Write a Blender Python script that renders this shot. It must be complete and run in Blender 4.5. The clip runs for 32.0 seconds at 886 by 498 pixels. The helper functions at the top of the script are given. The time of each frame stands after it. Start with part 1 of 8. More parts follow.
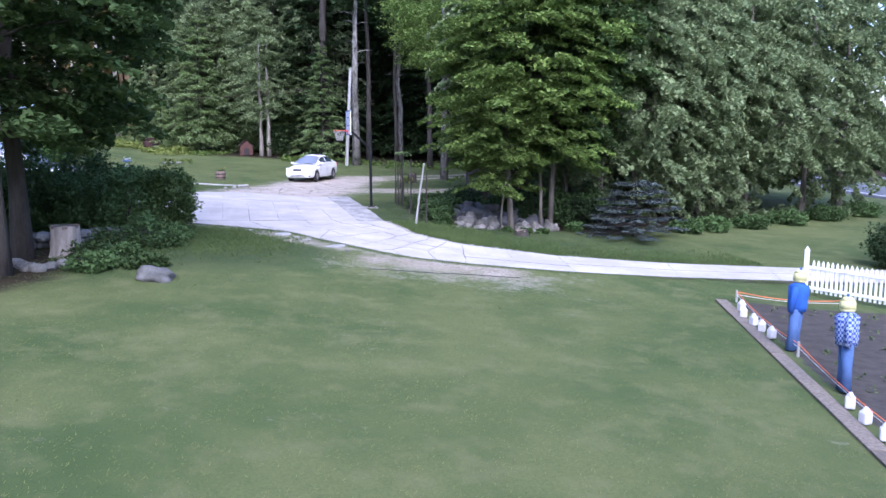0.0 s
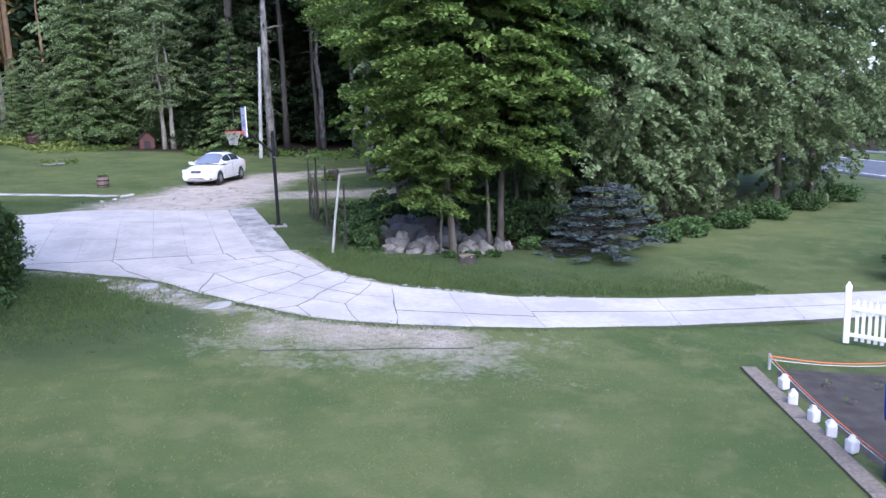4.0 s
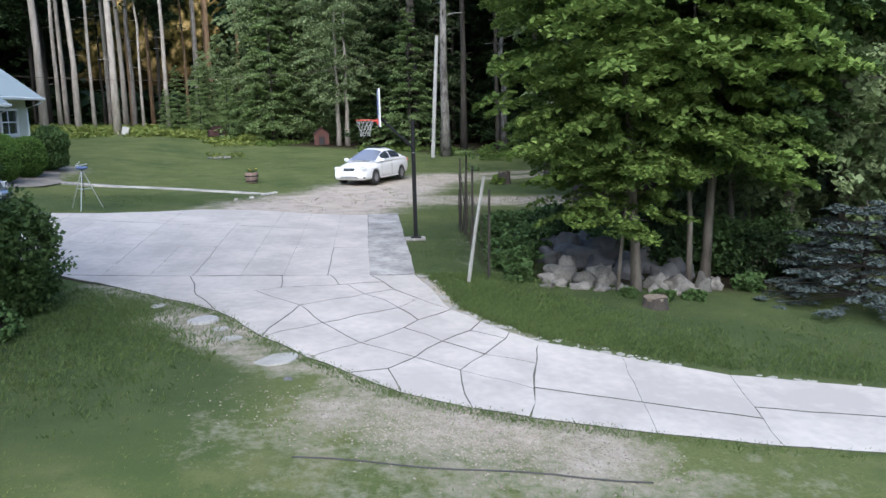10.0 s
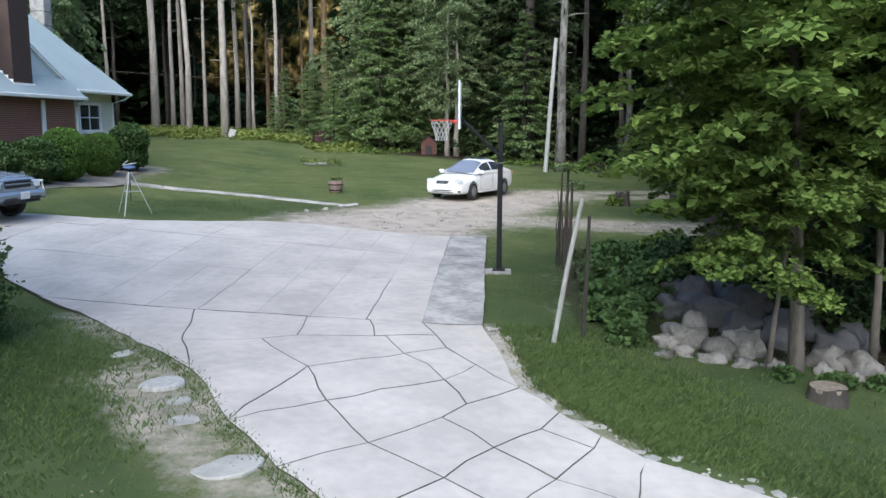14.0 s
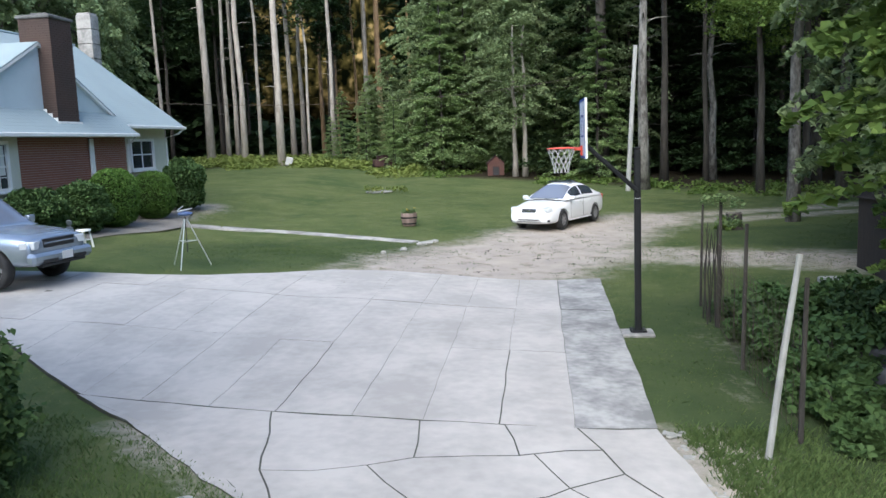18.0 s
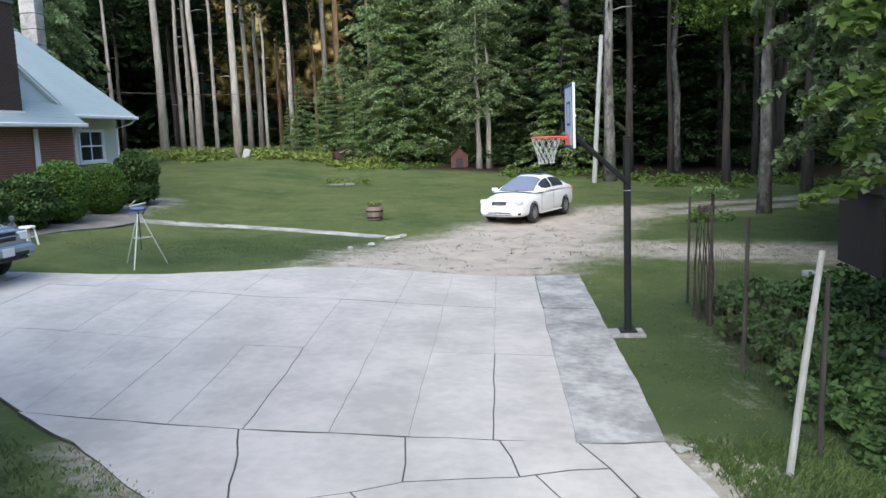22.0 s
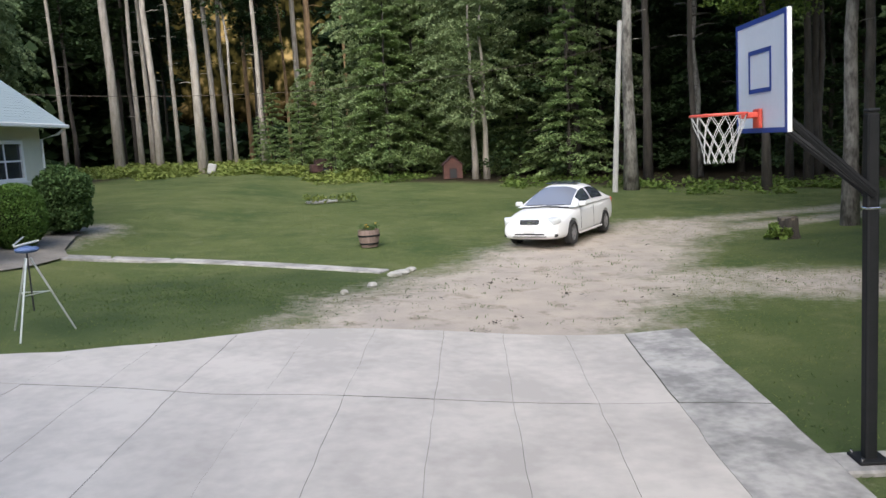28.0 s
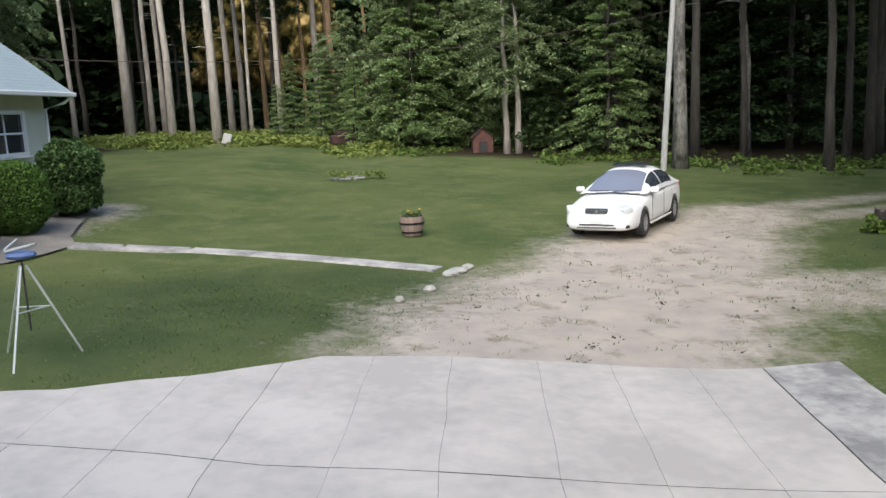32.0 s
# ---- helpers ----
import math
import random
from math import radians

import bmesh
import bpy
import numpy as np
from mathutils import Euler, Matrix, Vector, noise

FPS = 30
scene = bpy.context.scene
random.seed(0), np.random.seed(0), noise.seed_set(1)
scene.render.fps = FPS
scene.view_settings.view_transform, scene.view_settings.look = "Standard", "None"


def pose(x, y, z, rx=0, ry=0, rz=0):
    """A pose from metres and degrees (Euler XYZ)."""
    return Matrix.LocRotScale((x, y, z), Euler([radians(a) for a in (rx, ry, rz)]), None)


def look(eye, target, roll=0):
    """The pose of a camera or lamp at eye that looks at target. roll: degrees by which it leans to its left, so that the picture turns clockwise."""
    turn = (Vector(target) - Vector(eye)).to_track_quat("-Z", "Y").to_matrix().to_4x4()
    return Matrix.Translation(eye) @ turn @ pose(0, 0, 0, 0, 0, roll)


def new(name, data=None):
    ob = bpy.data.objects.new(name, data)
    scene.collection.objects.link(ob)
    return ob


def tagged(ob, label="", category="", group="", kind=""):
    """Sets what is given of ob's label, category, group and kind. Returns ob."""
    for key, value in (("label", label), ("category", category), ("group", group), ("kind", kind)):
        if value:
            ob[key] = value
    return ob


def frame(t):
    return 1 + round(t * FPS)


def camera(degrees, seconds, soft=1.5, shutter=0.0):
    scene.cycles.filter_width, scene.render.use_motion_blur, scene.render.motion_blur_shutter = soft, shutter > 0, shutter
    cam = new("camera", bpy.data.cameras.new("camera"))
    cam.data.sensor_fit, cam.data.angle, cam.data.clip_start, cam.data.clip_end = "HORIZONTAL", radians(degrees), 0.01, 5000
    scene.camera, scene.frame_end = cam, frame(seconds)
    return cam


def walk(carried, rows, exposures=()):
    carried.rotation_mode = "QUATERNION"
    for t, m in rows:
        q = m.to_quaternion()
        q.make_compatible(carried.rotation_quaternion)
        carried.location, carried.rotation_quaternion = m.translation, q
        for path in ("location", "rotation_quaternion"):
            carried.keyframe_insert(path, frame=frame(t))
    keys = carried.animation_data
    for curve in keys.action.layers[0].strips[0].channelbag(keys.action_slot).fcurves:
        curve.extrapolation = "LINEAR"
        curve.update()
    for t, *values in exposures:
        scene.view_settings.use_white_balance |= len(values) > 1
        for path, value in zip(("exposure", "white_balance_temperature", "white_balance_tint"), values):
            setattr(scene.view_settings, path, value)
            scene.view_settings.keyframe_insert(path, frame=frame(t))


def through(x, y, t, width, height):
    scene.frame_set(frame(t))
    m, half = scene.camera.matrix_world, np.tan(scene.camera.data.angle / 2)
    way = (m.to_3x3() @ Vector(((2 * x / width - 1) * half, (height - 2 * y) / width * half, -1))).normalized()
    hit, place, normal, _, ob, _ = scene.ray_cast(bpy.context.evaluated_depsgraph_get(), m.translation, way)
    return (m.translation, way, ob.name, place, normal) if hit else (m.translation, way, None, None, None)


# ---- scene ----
cam = camera(57.3, 32.0)
PATH = [
    (0, (-5.223, -32.08, 3.078), (-4.734, -30.163, 2.785), -0.2),
    (0.5, (-4.949, -31.514, 3.135), (-4.389, -29.607, 2.907), -1.1),
    (1, (-4.72, -30.891, 3.231), (-4.084, -29.011, 2.981), -1.4),
    (1.5, (-4.409, -30.192, 3.333), (-3.775, -28.313, 3.073), -1.0),
    (2, (-4.126, -29.478, 3.444), (-3.543, -27.588, 3.146), -0.5),
    (2.5, (-3.828, -28.593, 3.603), (-3.244, -26.693, 3.386), -0.4),
    (3, (-3.602, -27.64, 3.804), (-2.987, -25.745, 3.632), -1.5),
    (3.5, (-3.477, -26.896, 3.877), (-2.872, -25.015, 3.569), -0.9),
    (4, (-3.379, -26.237, 3.824), (-2.744, -24.376, 3.46), -2.0),
    (4.5, (-3.225, -25.499, 3.838), (-2.539, -23.653, 3.489), -1.7),
    (6.5, (-2.898, -23.041, 3.573), (-2.211, -21.198, 3.213), -3.3),
    (7, (-2.838, -22.679, 3.47), (-2.118, -20.85, 3.102), -4.8),
    (7.5, (-2.6, -22.385, 3.478), (-1.88, -20.558, 3.102), -3.6),
    (8, (-2.295, -22.043, 3.428), (-1.59, -20.205, 3.076), -2.9),
    (8.5, (-1.992, -21.766, 3.384), (-1.331, -19.91, 3.039), -1.7),
    (9, (-1.688, -21.53, 3.33), (-1.249, -19.606, 3.004), -1.5),
    (9.5, (-1.386, -21.099, 3.27), (-1.166, -19.14, 2.935), -1.2),
    (10, (-1.179, -20.68, 3.269), (-1.001, -18.717, 2.928), -1.4),
    (10.5, (-0.995, -20.128, 3.199), (-0.741, -18.17, 2.877), -1.9),
    (11, (-0.724, -19.551, 3.186), (-0.598, -17.574, 2.908), -2.2),
    (11.5, (-0.606, -19.057, 3.086), (-0.715, -17.09, 2.742), -2.4),
    (12, (-0.505, -18.556, 3.016), (-0.601, -16.586, 2.685), -3.1),
    (12.5, (-0.346, -18.003, 2.996), (-0.416, -16.028, 2.687), -2.1),
    (13, (-0.191, -17.443, 3.015), (-0.292, -15.472, 2.691), 0.3),
    (13.5, (-0.141, -16.919, 2.988), (-0.248, -14.946, 2.674), 0.5),
    (15.5, (-0.633, -14.903, 2.907), (-0.789, -12.928, 2.631), -0.9),
    (16, (-0.767, -14.477, 2.939), (-0.934, -12.5, 2.688), -0.2),
    (16.5, (-0.978, -14.037, 3.028), (-1.182, -12.06, 2.807), -0.3),
    (17, (-1.21, -13.661, 3.079), (-1.449, -11.687, 2.866), -2.2),
    (17.5, (-1.401, -13.403, 3.172), (-1.63, -11.427, 2.958), -2.0),
    (18, (-1.534, -13.286, 3.22), (-1.777, -11.318, 2.956), -2.2),
    (18.5, (-1.625, -13.197, 3.21), (-1.858, -11.222, 2.993), -0.8),
    (19, (-1.743, -13.048, 3.251), (-1.964, -11.074, 3.015), -3.7),
    (19.5, (-1.75, -12.98, 3.262), (-2.015, -11.011, 3.034), -4.8),
    (20, (-1.668, -12.898, 3.26), (-1.959, -10.935, 3.01), 1.5),
    (20.5, (-1.641, -12.87, 3.206), (-1.933, -10.909, 2.946), 0.5),
    (21, (-1.694, -12.747, 3.216), (-1.922, -10.779, 2.947), 0.7),
    (21.5, (-1.82, -12.625, 3.226), (-1.945, -10.649, 2.94), -0.7),
    (22, (-1.936, -12.417, 3.172), (-2.077, -10.442, 2.886), -2.2),
    (22.5, (-2.04, -12.109, 3.117), (-2.238, -10.138, 2.838), -4.6),
    (23, (-2.066, -11.733, 3.029), (-2.335, -9.769, 2.765), -4.1),
    (23.5, (-2.011, -11.26, 3.009), (-2.317, -9.303, 2.733), -0.2),
    (24, (-2.046, -10.741, 3.02), (-2.314, -8.778, 2.747), 1.7),
    (24.5, (-2.165, -10.247, 3.033), (-2.383, -8.275, 2.777), -1.8),
    (25, (-2.343, -9.767, 3.037), (-2.458, -7.788, 2.772), -3.6),
    (25.5, (-2.41, -9.215, 2.991), (-2.485, -7.234, 2.72), -0.1),
    (27.5, (-3.128, -7.269, 2.954), (-3.309, -5.292, 2.705), -1.6),
    (28, (-3.286, -6.813, 2.941), (-3.366, -4.831, 2.681), -3.5),
    (28.5, (-3.36, -6.433, 2.911), (-3.456, -4.453, 2.642), -0.2),
    (29, (-3.487, -6.106, 2.896), (-3.661, -4.13, 2.638), -0.1),
    (29.5, (-3.699, -5.657, 2.912), (-3.863, -3.677, 2.684), -1.2),
    (30, (-3.909, -5.443, 2.917), (-4.034, -3.466, 2.645), -2.8),
    (30.5, (-4.058, -5.251, 2.965), (-4.168, -3.277, 2.661), -1.5),
    (31, (-4.207, -4.971, 3.013), (-4.314, -2.996, 2.715), -3.0),
    (31.5, (-4.317, -4.655, 3.114), (-4.404, -2.678, 2.826), -2.3),
    (32, (-4.358, -4.483, 3.169), (-4.462, -2.514, 2.834), -2.9),
]
walk(cam, [(t, look(eye, target, roll)) for t, eye, target, roll in PATH],
     exposures=[(0, 1.60, 5150, 25), (1, 1.70, 5150, 25), (3, 1.78, 5200, 23), (4, 1.44, 5200, 20), (7, 1.26, 5400, 9), (9.5, 1.20, 5650, 9), (13, 1.20, 5700, 7), (20, 1.27, 5800, 6), (25, 1.16, 5850, 6), (28, 1.12, 6250, 9), (32, 1.14, 6250, 8)])

# ---- world and sun ----
world = bpy.data.worlds.new("world")
scene.world = world
world.use_nodes = True
_wt = world.node_tree
_wt.nodes.clear()
_sky = _wt.nodes.new("ShaderNodeTexSky")
_sky.sky_type = "NISHITA"
_sky.sun_disc = False
_sky.sun_elevation = radians(42)
_sky.sun_rotation = radians(185)
_sky.dust_density = 2.0
_bg = _wt.nodes.new("ShaderNodeBackground")
_bg.inputs["Strength"].default_value = 0.15
_out = _wt.nodes.new("ShaderNodeOutputWorld")
_wt.links.new(_sky.outputs[0], _bg.inputs[0])
_wt.links.new(_bg.outputs[0], _out.inputs[0])
SUN = new("sun", bpy.data.lights.new("sun", "SUN"))
SUN.data.energy = 1.7
SUN.data.angle = radians(60)
SUN.data.color = (1.0, 0.93, 0.82)
SUN.matrix_world = look((-3, -27, 24.5), (0, 0, 0))


# ---- helpers of the scene ----
def softplus(v, w):
    return w * np.log1p(np.exp(np.clip(v / w, -50, 50)))


def smooth(e0, e1, v):
    k = np.clip((v - e0) / (e1 - e0), 0, 1)
    return k * k * (3 - 2 * k)


def height(x, y):
    """The lie of the land: falls to the south-east, rises to the north-west."""
    x, y = np.asarray(x, float), np.asarray(y, float)
    drop = 2.2 * np.tanh(softplus(0.085 * x - 0.055 * y - 0.12, 0.1) / 2.2)
    rise = 3.0 * np.tanh(softplus(0.0291 * (y - 5) - 0.0425 * x - 0.10, 0.05) / 3.0)
    west = 0.2 * (1 + 0.13 * np.clip(-x - 6, 0, 5)) * smooth(1.5, 5.5, -x) * smooth(-4.5, 1.5, y) * (1 - smooth(5, 11, y))
    return rise - drop + west + 0.36 * smooth(10.5, 14.5, -x) * smooth(3, 9, y)


def hz(x, y):
    return float(height(x, y))


def capsule(x, y, a, b):
    """Distance from points to the segment a-b."""
    ax, ay, bx, by = *a, *b
    k = np.clip(((x - ax) * (bx - ax) + (y - ay) * (by - ay)) / ((bx - ax) ** 2 + (by - ay) ** 2), 0, 1)
    return np.hypot(x - ax - k * (bx - ax), y - ay - k * (by - ay))


def link_mesh(name, me, mat, parent=None, label="", at=None):
    if mat is not None and not me.materials:
        me.materials.append(mat)
    ob = new(name, me)
    if parent is not None:
        ob.parent = parent
    if at is not None:
        ob.matrix_basis = at
    if label:
        ob["label"] = label
    return ob


def part(name, bm, mat, parent=None, label="", at=None, soft=False):
    """One bmesh as one mesh object under a thing."""
    me = bpy.data.meshes.new(name)
    bm.normal_update()
    bm.to_mesh(me)
    bm.free()
    if soft:
        me.shade_smooth()
    return link_mesh(name, me, mat, parent, label, at)


def arrays(name, verts, faces, mat=None, flat=True):
    """A mesh from numpy arrays: verts n x 3, faces m x k."""
    me = bpy.data.meshes.new(name)
    verts, faces = np.ascontiguousarray(verts, np.float32), np.ascontiguousarray(faces, np.int32)
    k = faces.shape[1]
    me.vertices.add(len(verts))
    me.vertices.foreach_set("co", verts.ravel())
    me.loops.add(faces.size)
    me.loops.foreach_set("vertex_index", faces.ravel())
    me.polygons.add(len(faces))
    me.polygons.foreach_set("loop_start", np.arange(0, faces.size, k, dtype=np.int32))
    me.polygons.foreach_set("loop_total", np.full(len(faces), k, np.int32))
    me.update(calc_edges=True)
    if flat:
        me.shade_flat()
    if mat is not None:
        me.materials.append(mat)
    return me


def thing(name, m, label, category, group="", kind=""):
    ob = new(name)
    ob.matrix_basis = m
    ob.empty_display_size = 0.1
    return tagged(ob, label, category, group, kind)


def box(bm, c, s, m=None, bevel=0.0, seg=1):
    geo = bmesh.ops.create_cube(bm, size=1.0)["verts"]
    bmesh.ops.scale(bm, vec=s, verts=geo)
    if bevel:
        edges = list({e for v in geo for e in v.link_edges})
        geo = bmesh.ops.bevel(bm, geom=edges, offset=bevel, segments=seg, affect="EDGES", profile=0.5)["verts"]
        geo = list({v for v in geo})
    t = Matrix.Translation(c) if m is None else Matrix.Translation(c) @ m
    bmesh.ops.transform(bm, matrix=t, verts=geo)
    return geo


def tube(bm, a, b, r0, r1=None, seg=10, caps=True):
    a, b = Vector(a), Vector(b)
    d = b - a
    m = Matrix.Translation((a + b) / 2) @ d.to_track_quat("Z", "Y").to_matrix().to_4x4()
    return bmesh.ops.create_cone(bm, cap_ends=caps, segments=seg, radius1=r0, radius2=r0 if r1 is None else r1, depth=d.length, matrix=m)["verts"]


def bent(bm, pts, radii, seg=8):
    """A tapering tube through points, with closed ends."""
    rings = []
    for i, p in enumerate(pts):
        d = (Vector(pts[min(i + 1, len(pts) - 1)]) - Vector(pts[max(i - 1, 0)])).normalized()
        u = (Vector((1, 0, 0)) if abs(d.z) > 0.7 else Vector((0, 0, 1))).cross(d).normalized()
        q = Matrix((u, d.cross(u), d)).transposed()
        rings.append([bm.verts.new(Vector(p) + q @ Vector((radii[i] * math.cos(6.28318 * k / seg), radii[i] * math.sin(6.28318 * k / seg), 0))) for k in range(seg)])
    for r, s in zip(rings, rings[1:]):
        for k in range(seg):
            bm.faces.new((r[k], r[(k + 1) % seg], s[(k + 1) % seg], s[k]))
    bm.faces.new(rings[0][::-1])
    bm.faces.new(rings[-1])


def prism(bm, pts, z0, z1):
    """A block with a polygon of (x, y) as its plan."""
    lo = [bm.verts.new((x, y, z0)) for x, y in pts]
    hi = [bm.verts.new((x, y, z1)) for x, y in pts]
    n = len(pts)
    bm.faces.new(lo[::-1])
    bm.faces.new(hi)
    for i in range(n):
        bm.faces.new((lo[i], lo[(i + 1) % n], hi[(i + 1) % n], hi[i]))


def blob(bm, c, s, rough=0.15, sub=2, seed=0, m=None):
    """An uneven stone."""
    geo = bmesh.ops.create_icosphere(bm, subdivisions=sub, radius=1.0)["verts"]
    for v in geo:
        k = 1 + rough * noise.noise(v.co * 1.6 + Vector((seed * 7.3, seed * 3.1, 0))) * 2
        k += rough * 0.5 * noise.noise(v.co * 4.0 + Vector((0, seed * 5.7, 2)))
        q = v.co * k
        v.co = Vector((q.x * s[0], q.y * s[1], q.z * s[2]))
    t = Matrix.Translation(c) if m is None else Matrix.Translation(c) @ m
    bmesh.ops.transform(bm, matrix=t, verts=geo)


# ---- materials ----
def material(name, base, rough=0.8, metal=0.0, spec=0.5):
    mat = bpy.data.materials.new(name)
    mat.use_nodes = True
    b = mat.node_tree.nodes["Principled BSDF"]
    b.inputs["Base Color"].default_value = (*base, 1)
    b.inputs["Roughness"].default_value = rough
    b.inputs["Metallic"].default_value = metal
    b.inputs["Specular IOR Level"].default_value = spec
    return mat


def grain(mat, other, scale=4.0, fine=40.0, bump=0.2, dist=0.01, mix=0.6, space="World", rand=0.0, stretch=(1, 1, 1), lo=0.35, hi=0.65):
    """Mixes a second colour by noise at two scales, with a fine relief and, if asked, a change from object to object."""
    nt = mat.node_tree
    n, l = nt.nodes, nt.links
    b = n["Principled BSDF"]
    base = tuple(b.inputs["Base Color"].default_value)
    tc = n.new("ShaderNodeTexCoord")
    mp = n.new("ShaderNodeMapping")
    mp.inputs["Scale"].default_value = stretch
    l.new(n.new("ShaderNodeNewGeometry").outputs["Position"] if space == "World" else tc.outputs[space], mp.inputs["Vector"])
    big, small = n.new("ShaderNodeTexNoise"), n.new("ShaderNodeTexNoise")
    big.inputs["Scale"].default_value, small.inputs["Scale"].default_value = scale, fine
    big.inputs["Detail"].default_value, small.inputs["Detail"].default_value = 5, 4
    for t in (big, small):
        l.new(mp.outputs[0], t.inputs["Vector"])
    add = n.new("ShaderNodeMath")
    add.operation = "MULTIPLY_ADD"
    l.new(small.outputs["Fac"], add.inputs[0])
    add.inputs[1].default_value = 0.45
    l.new(big.outputs["Fac"], add.inputs[2])
    ramp = n.new("ShaderNodeMapRange")
    ramp.inputs["From Min"].default_value, ramp.inputs["From Max"].default_value = lo + 0.22, hi + 0.22
    ramp.inputs["To Max"].default_value = mix
    l.new(add.outputs[0], ramp.inputs["Value"])
    mx = n.new("ShaderNodeMix")
    mx.data_type = "RGBA"
    mx.inputs["A"].default_value = base
    mx.inputs["B"].default_value = (*other, 1)
    l.new(ramp.outputs[0], mx.inputs["Factor"])
    last = mx.outputs["Result"]
    if rand:
        info = n.new("ShaderNodeObjectInfo")
        hsv = n.new("ShaderNodeHueSaturation")
        mr = n.new("ShaderNodeMapRange")
        mr.inputs["To Min"].default_value, mr.inputs["To Max"].default_value = 1 - rand, 1 + rand
        l.new(info.outputs["Random"], mr.inputs["Value"])
        l.new(mr.outputs[0], hsv.inputs["Value"])
        l.new(last, hsv.inputs["Color"])
        last = hsv.outputs[0]
    l.new(last, b.inputs["Base Color"])
    bp = n.new("ShaderNodeBump")
    bp.inputs["Strength"].default_value, bp.inputs["Distance"].default_value = bump, dist
    l.new(add.outputs[0], bp.inputs["Height"])
    l.new(bp.outputs[0], b.inputs["Normal"])
    return mat


def leafy(name, base, other, rough=0.7, through=0.35):
    """Leaves: each one its own shade, a little light coming through."""
    mat = material(name, base, rough, spec=0.15)
    nt = mat.node_tree
    n, l = nt.nodes, nt.links
    b = n["Principled BSDF"]
    geo = n.new("ShaderNodeNewGeometry")
    info = n.new("ShaderNodeObjectInfo")
    tc = n.new("ShaderNodeTexCoord")
    ns = n.new("ShaderNodeTexNoise")
    ns.inputs["Scale"].default_value = 0.55
    l.new(tc.outputs["Object"], ns.inputs["Vector"])
    av = n.new("ShaderNodeMath")
    av.operation = "MULTIPLY_ADD"
    l.new(ns.outputs["Fac"], av.inputs[0])
    av.inputs[1].default_value = 1.2
    l.new(geo.outputs["Random Per Island"], av.inputs[2])
    mr = n.new("ShaderNodeMapRange")
    mr.inputs["From Min"].default_value, mr.inputs["From Max"].default_value = 0.35, 1.5
    l.new(av.outputs[0], mr.inputs["Value"])
    mx = n.new("ShaderNodeMix")
    mx.data_type = "RGBA"
    mx.inputs["A"].default_value, mx.inputs["B"].default_value = (*base, 1), (*other, 1)
    l.new(mr.outputs[0], mx.inputs["Factor"])
    hsv = n.new("ShaderNodeHueSaturation")
    m2 = n.new("ShaderNodeMapRange")
    m2.inputs["To Min"].default_value, m2.inputs["To Max"].default_value = 0.8, 1.2
    l.new(info.outputs["Random"], m2.inputs["Value"])
    l.new(m2.outputs[0], hsv.inputs["Value"])
    l.new(mx.outputs["Result"], hsv.inputs["Color"])
    l.new(hsv.outputs[0], b.inputs["Base Color"])
    tr = n.new("ShaderNodeBsdfTranslucent")
    l.new(hsv.outputs[0], tr.inputs["Color"])
    ms = n.new("ShaderNodeMixShader")
    ms.inputs[0].default_value = through
    l.new(b.outputs[0], ms.inputs[1])
    l.new(tr.outputs[0], ms.inputs[2])
    l.new(ms.outputs[0], n["Material Output"].inputs["Surface"])
    return mat


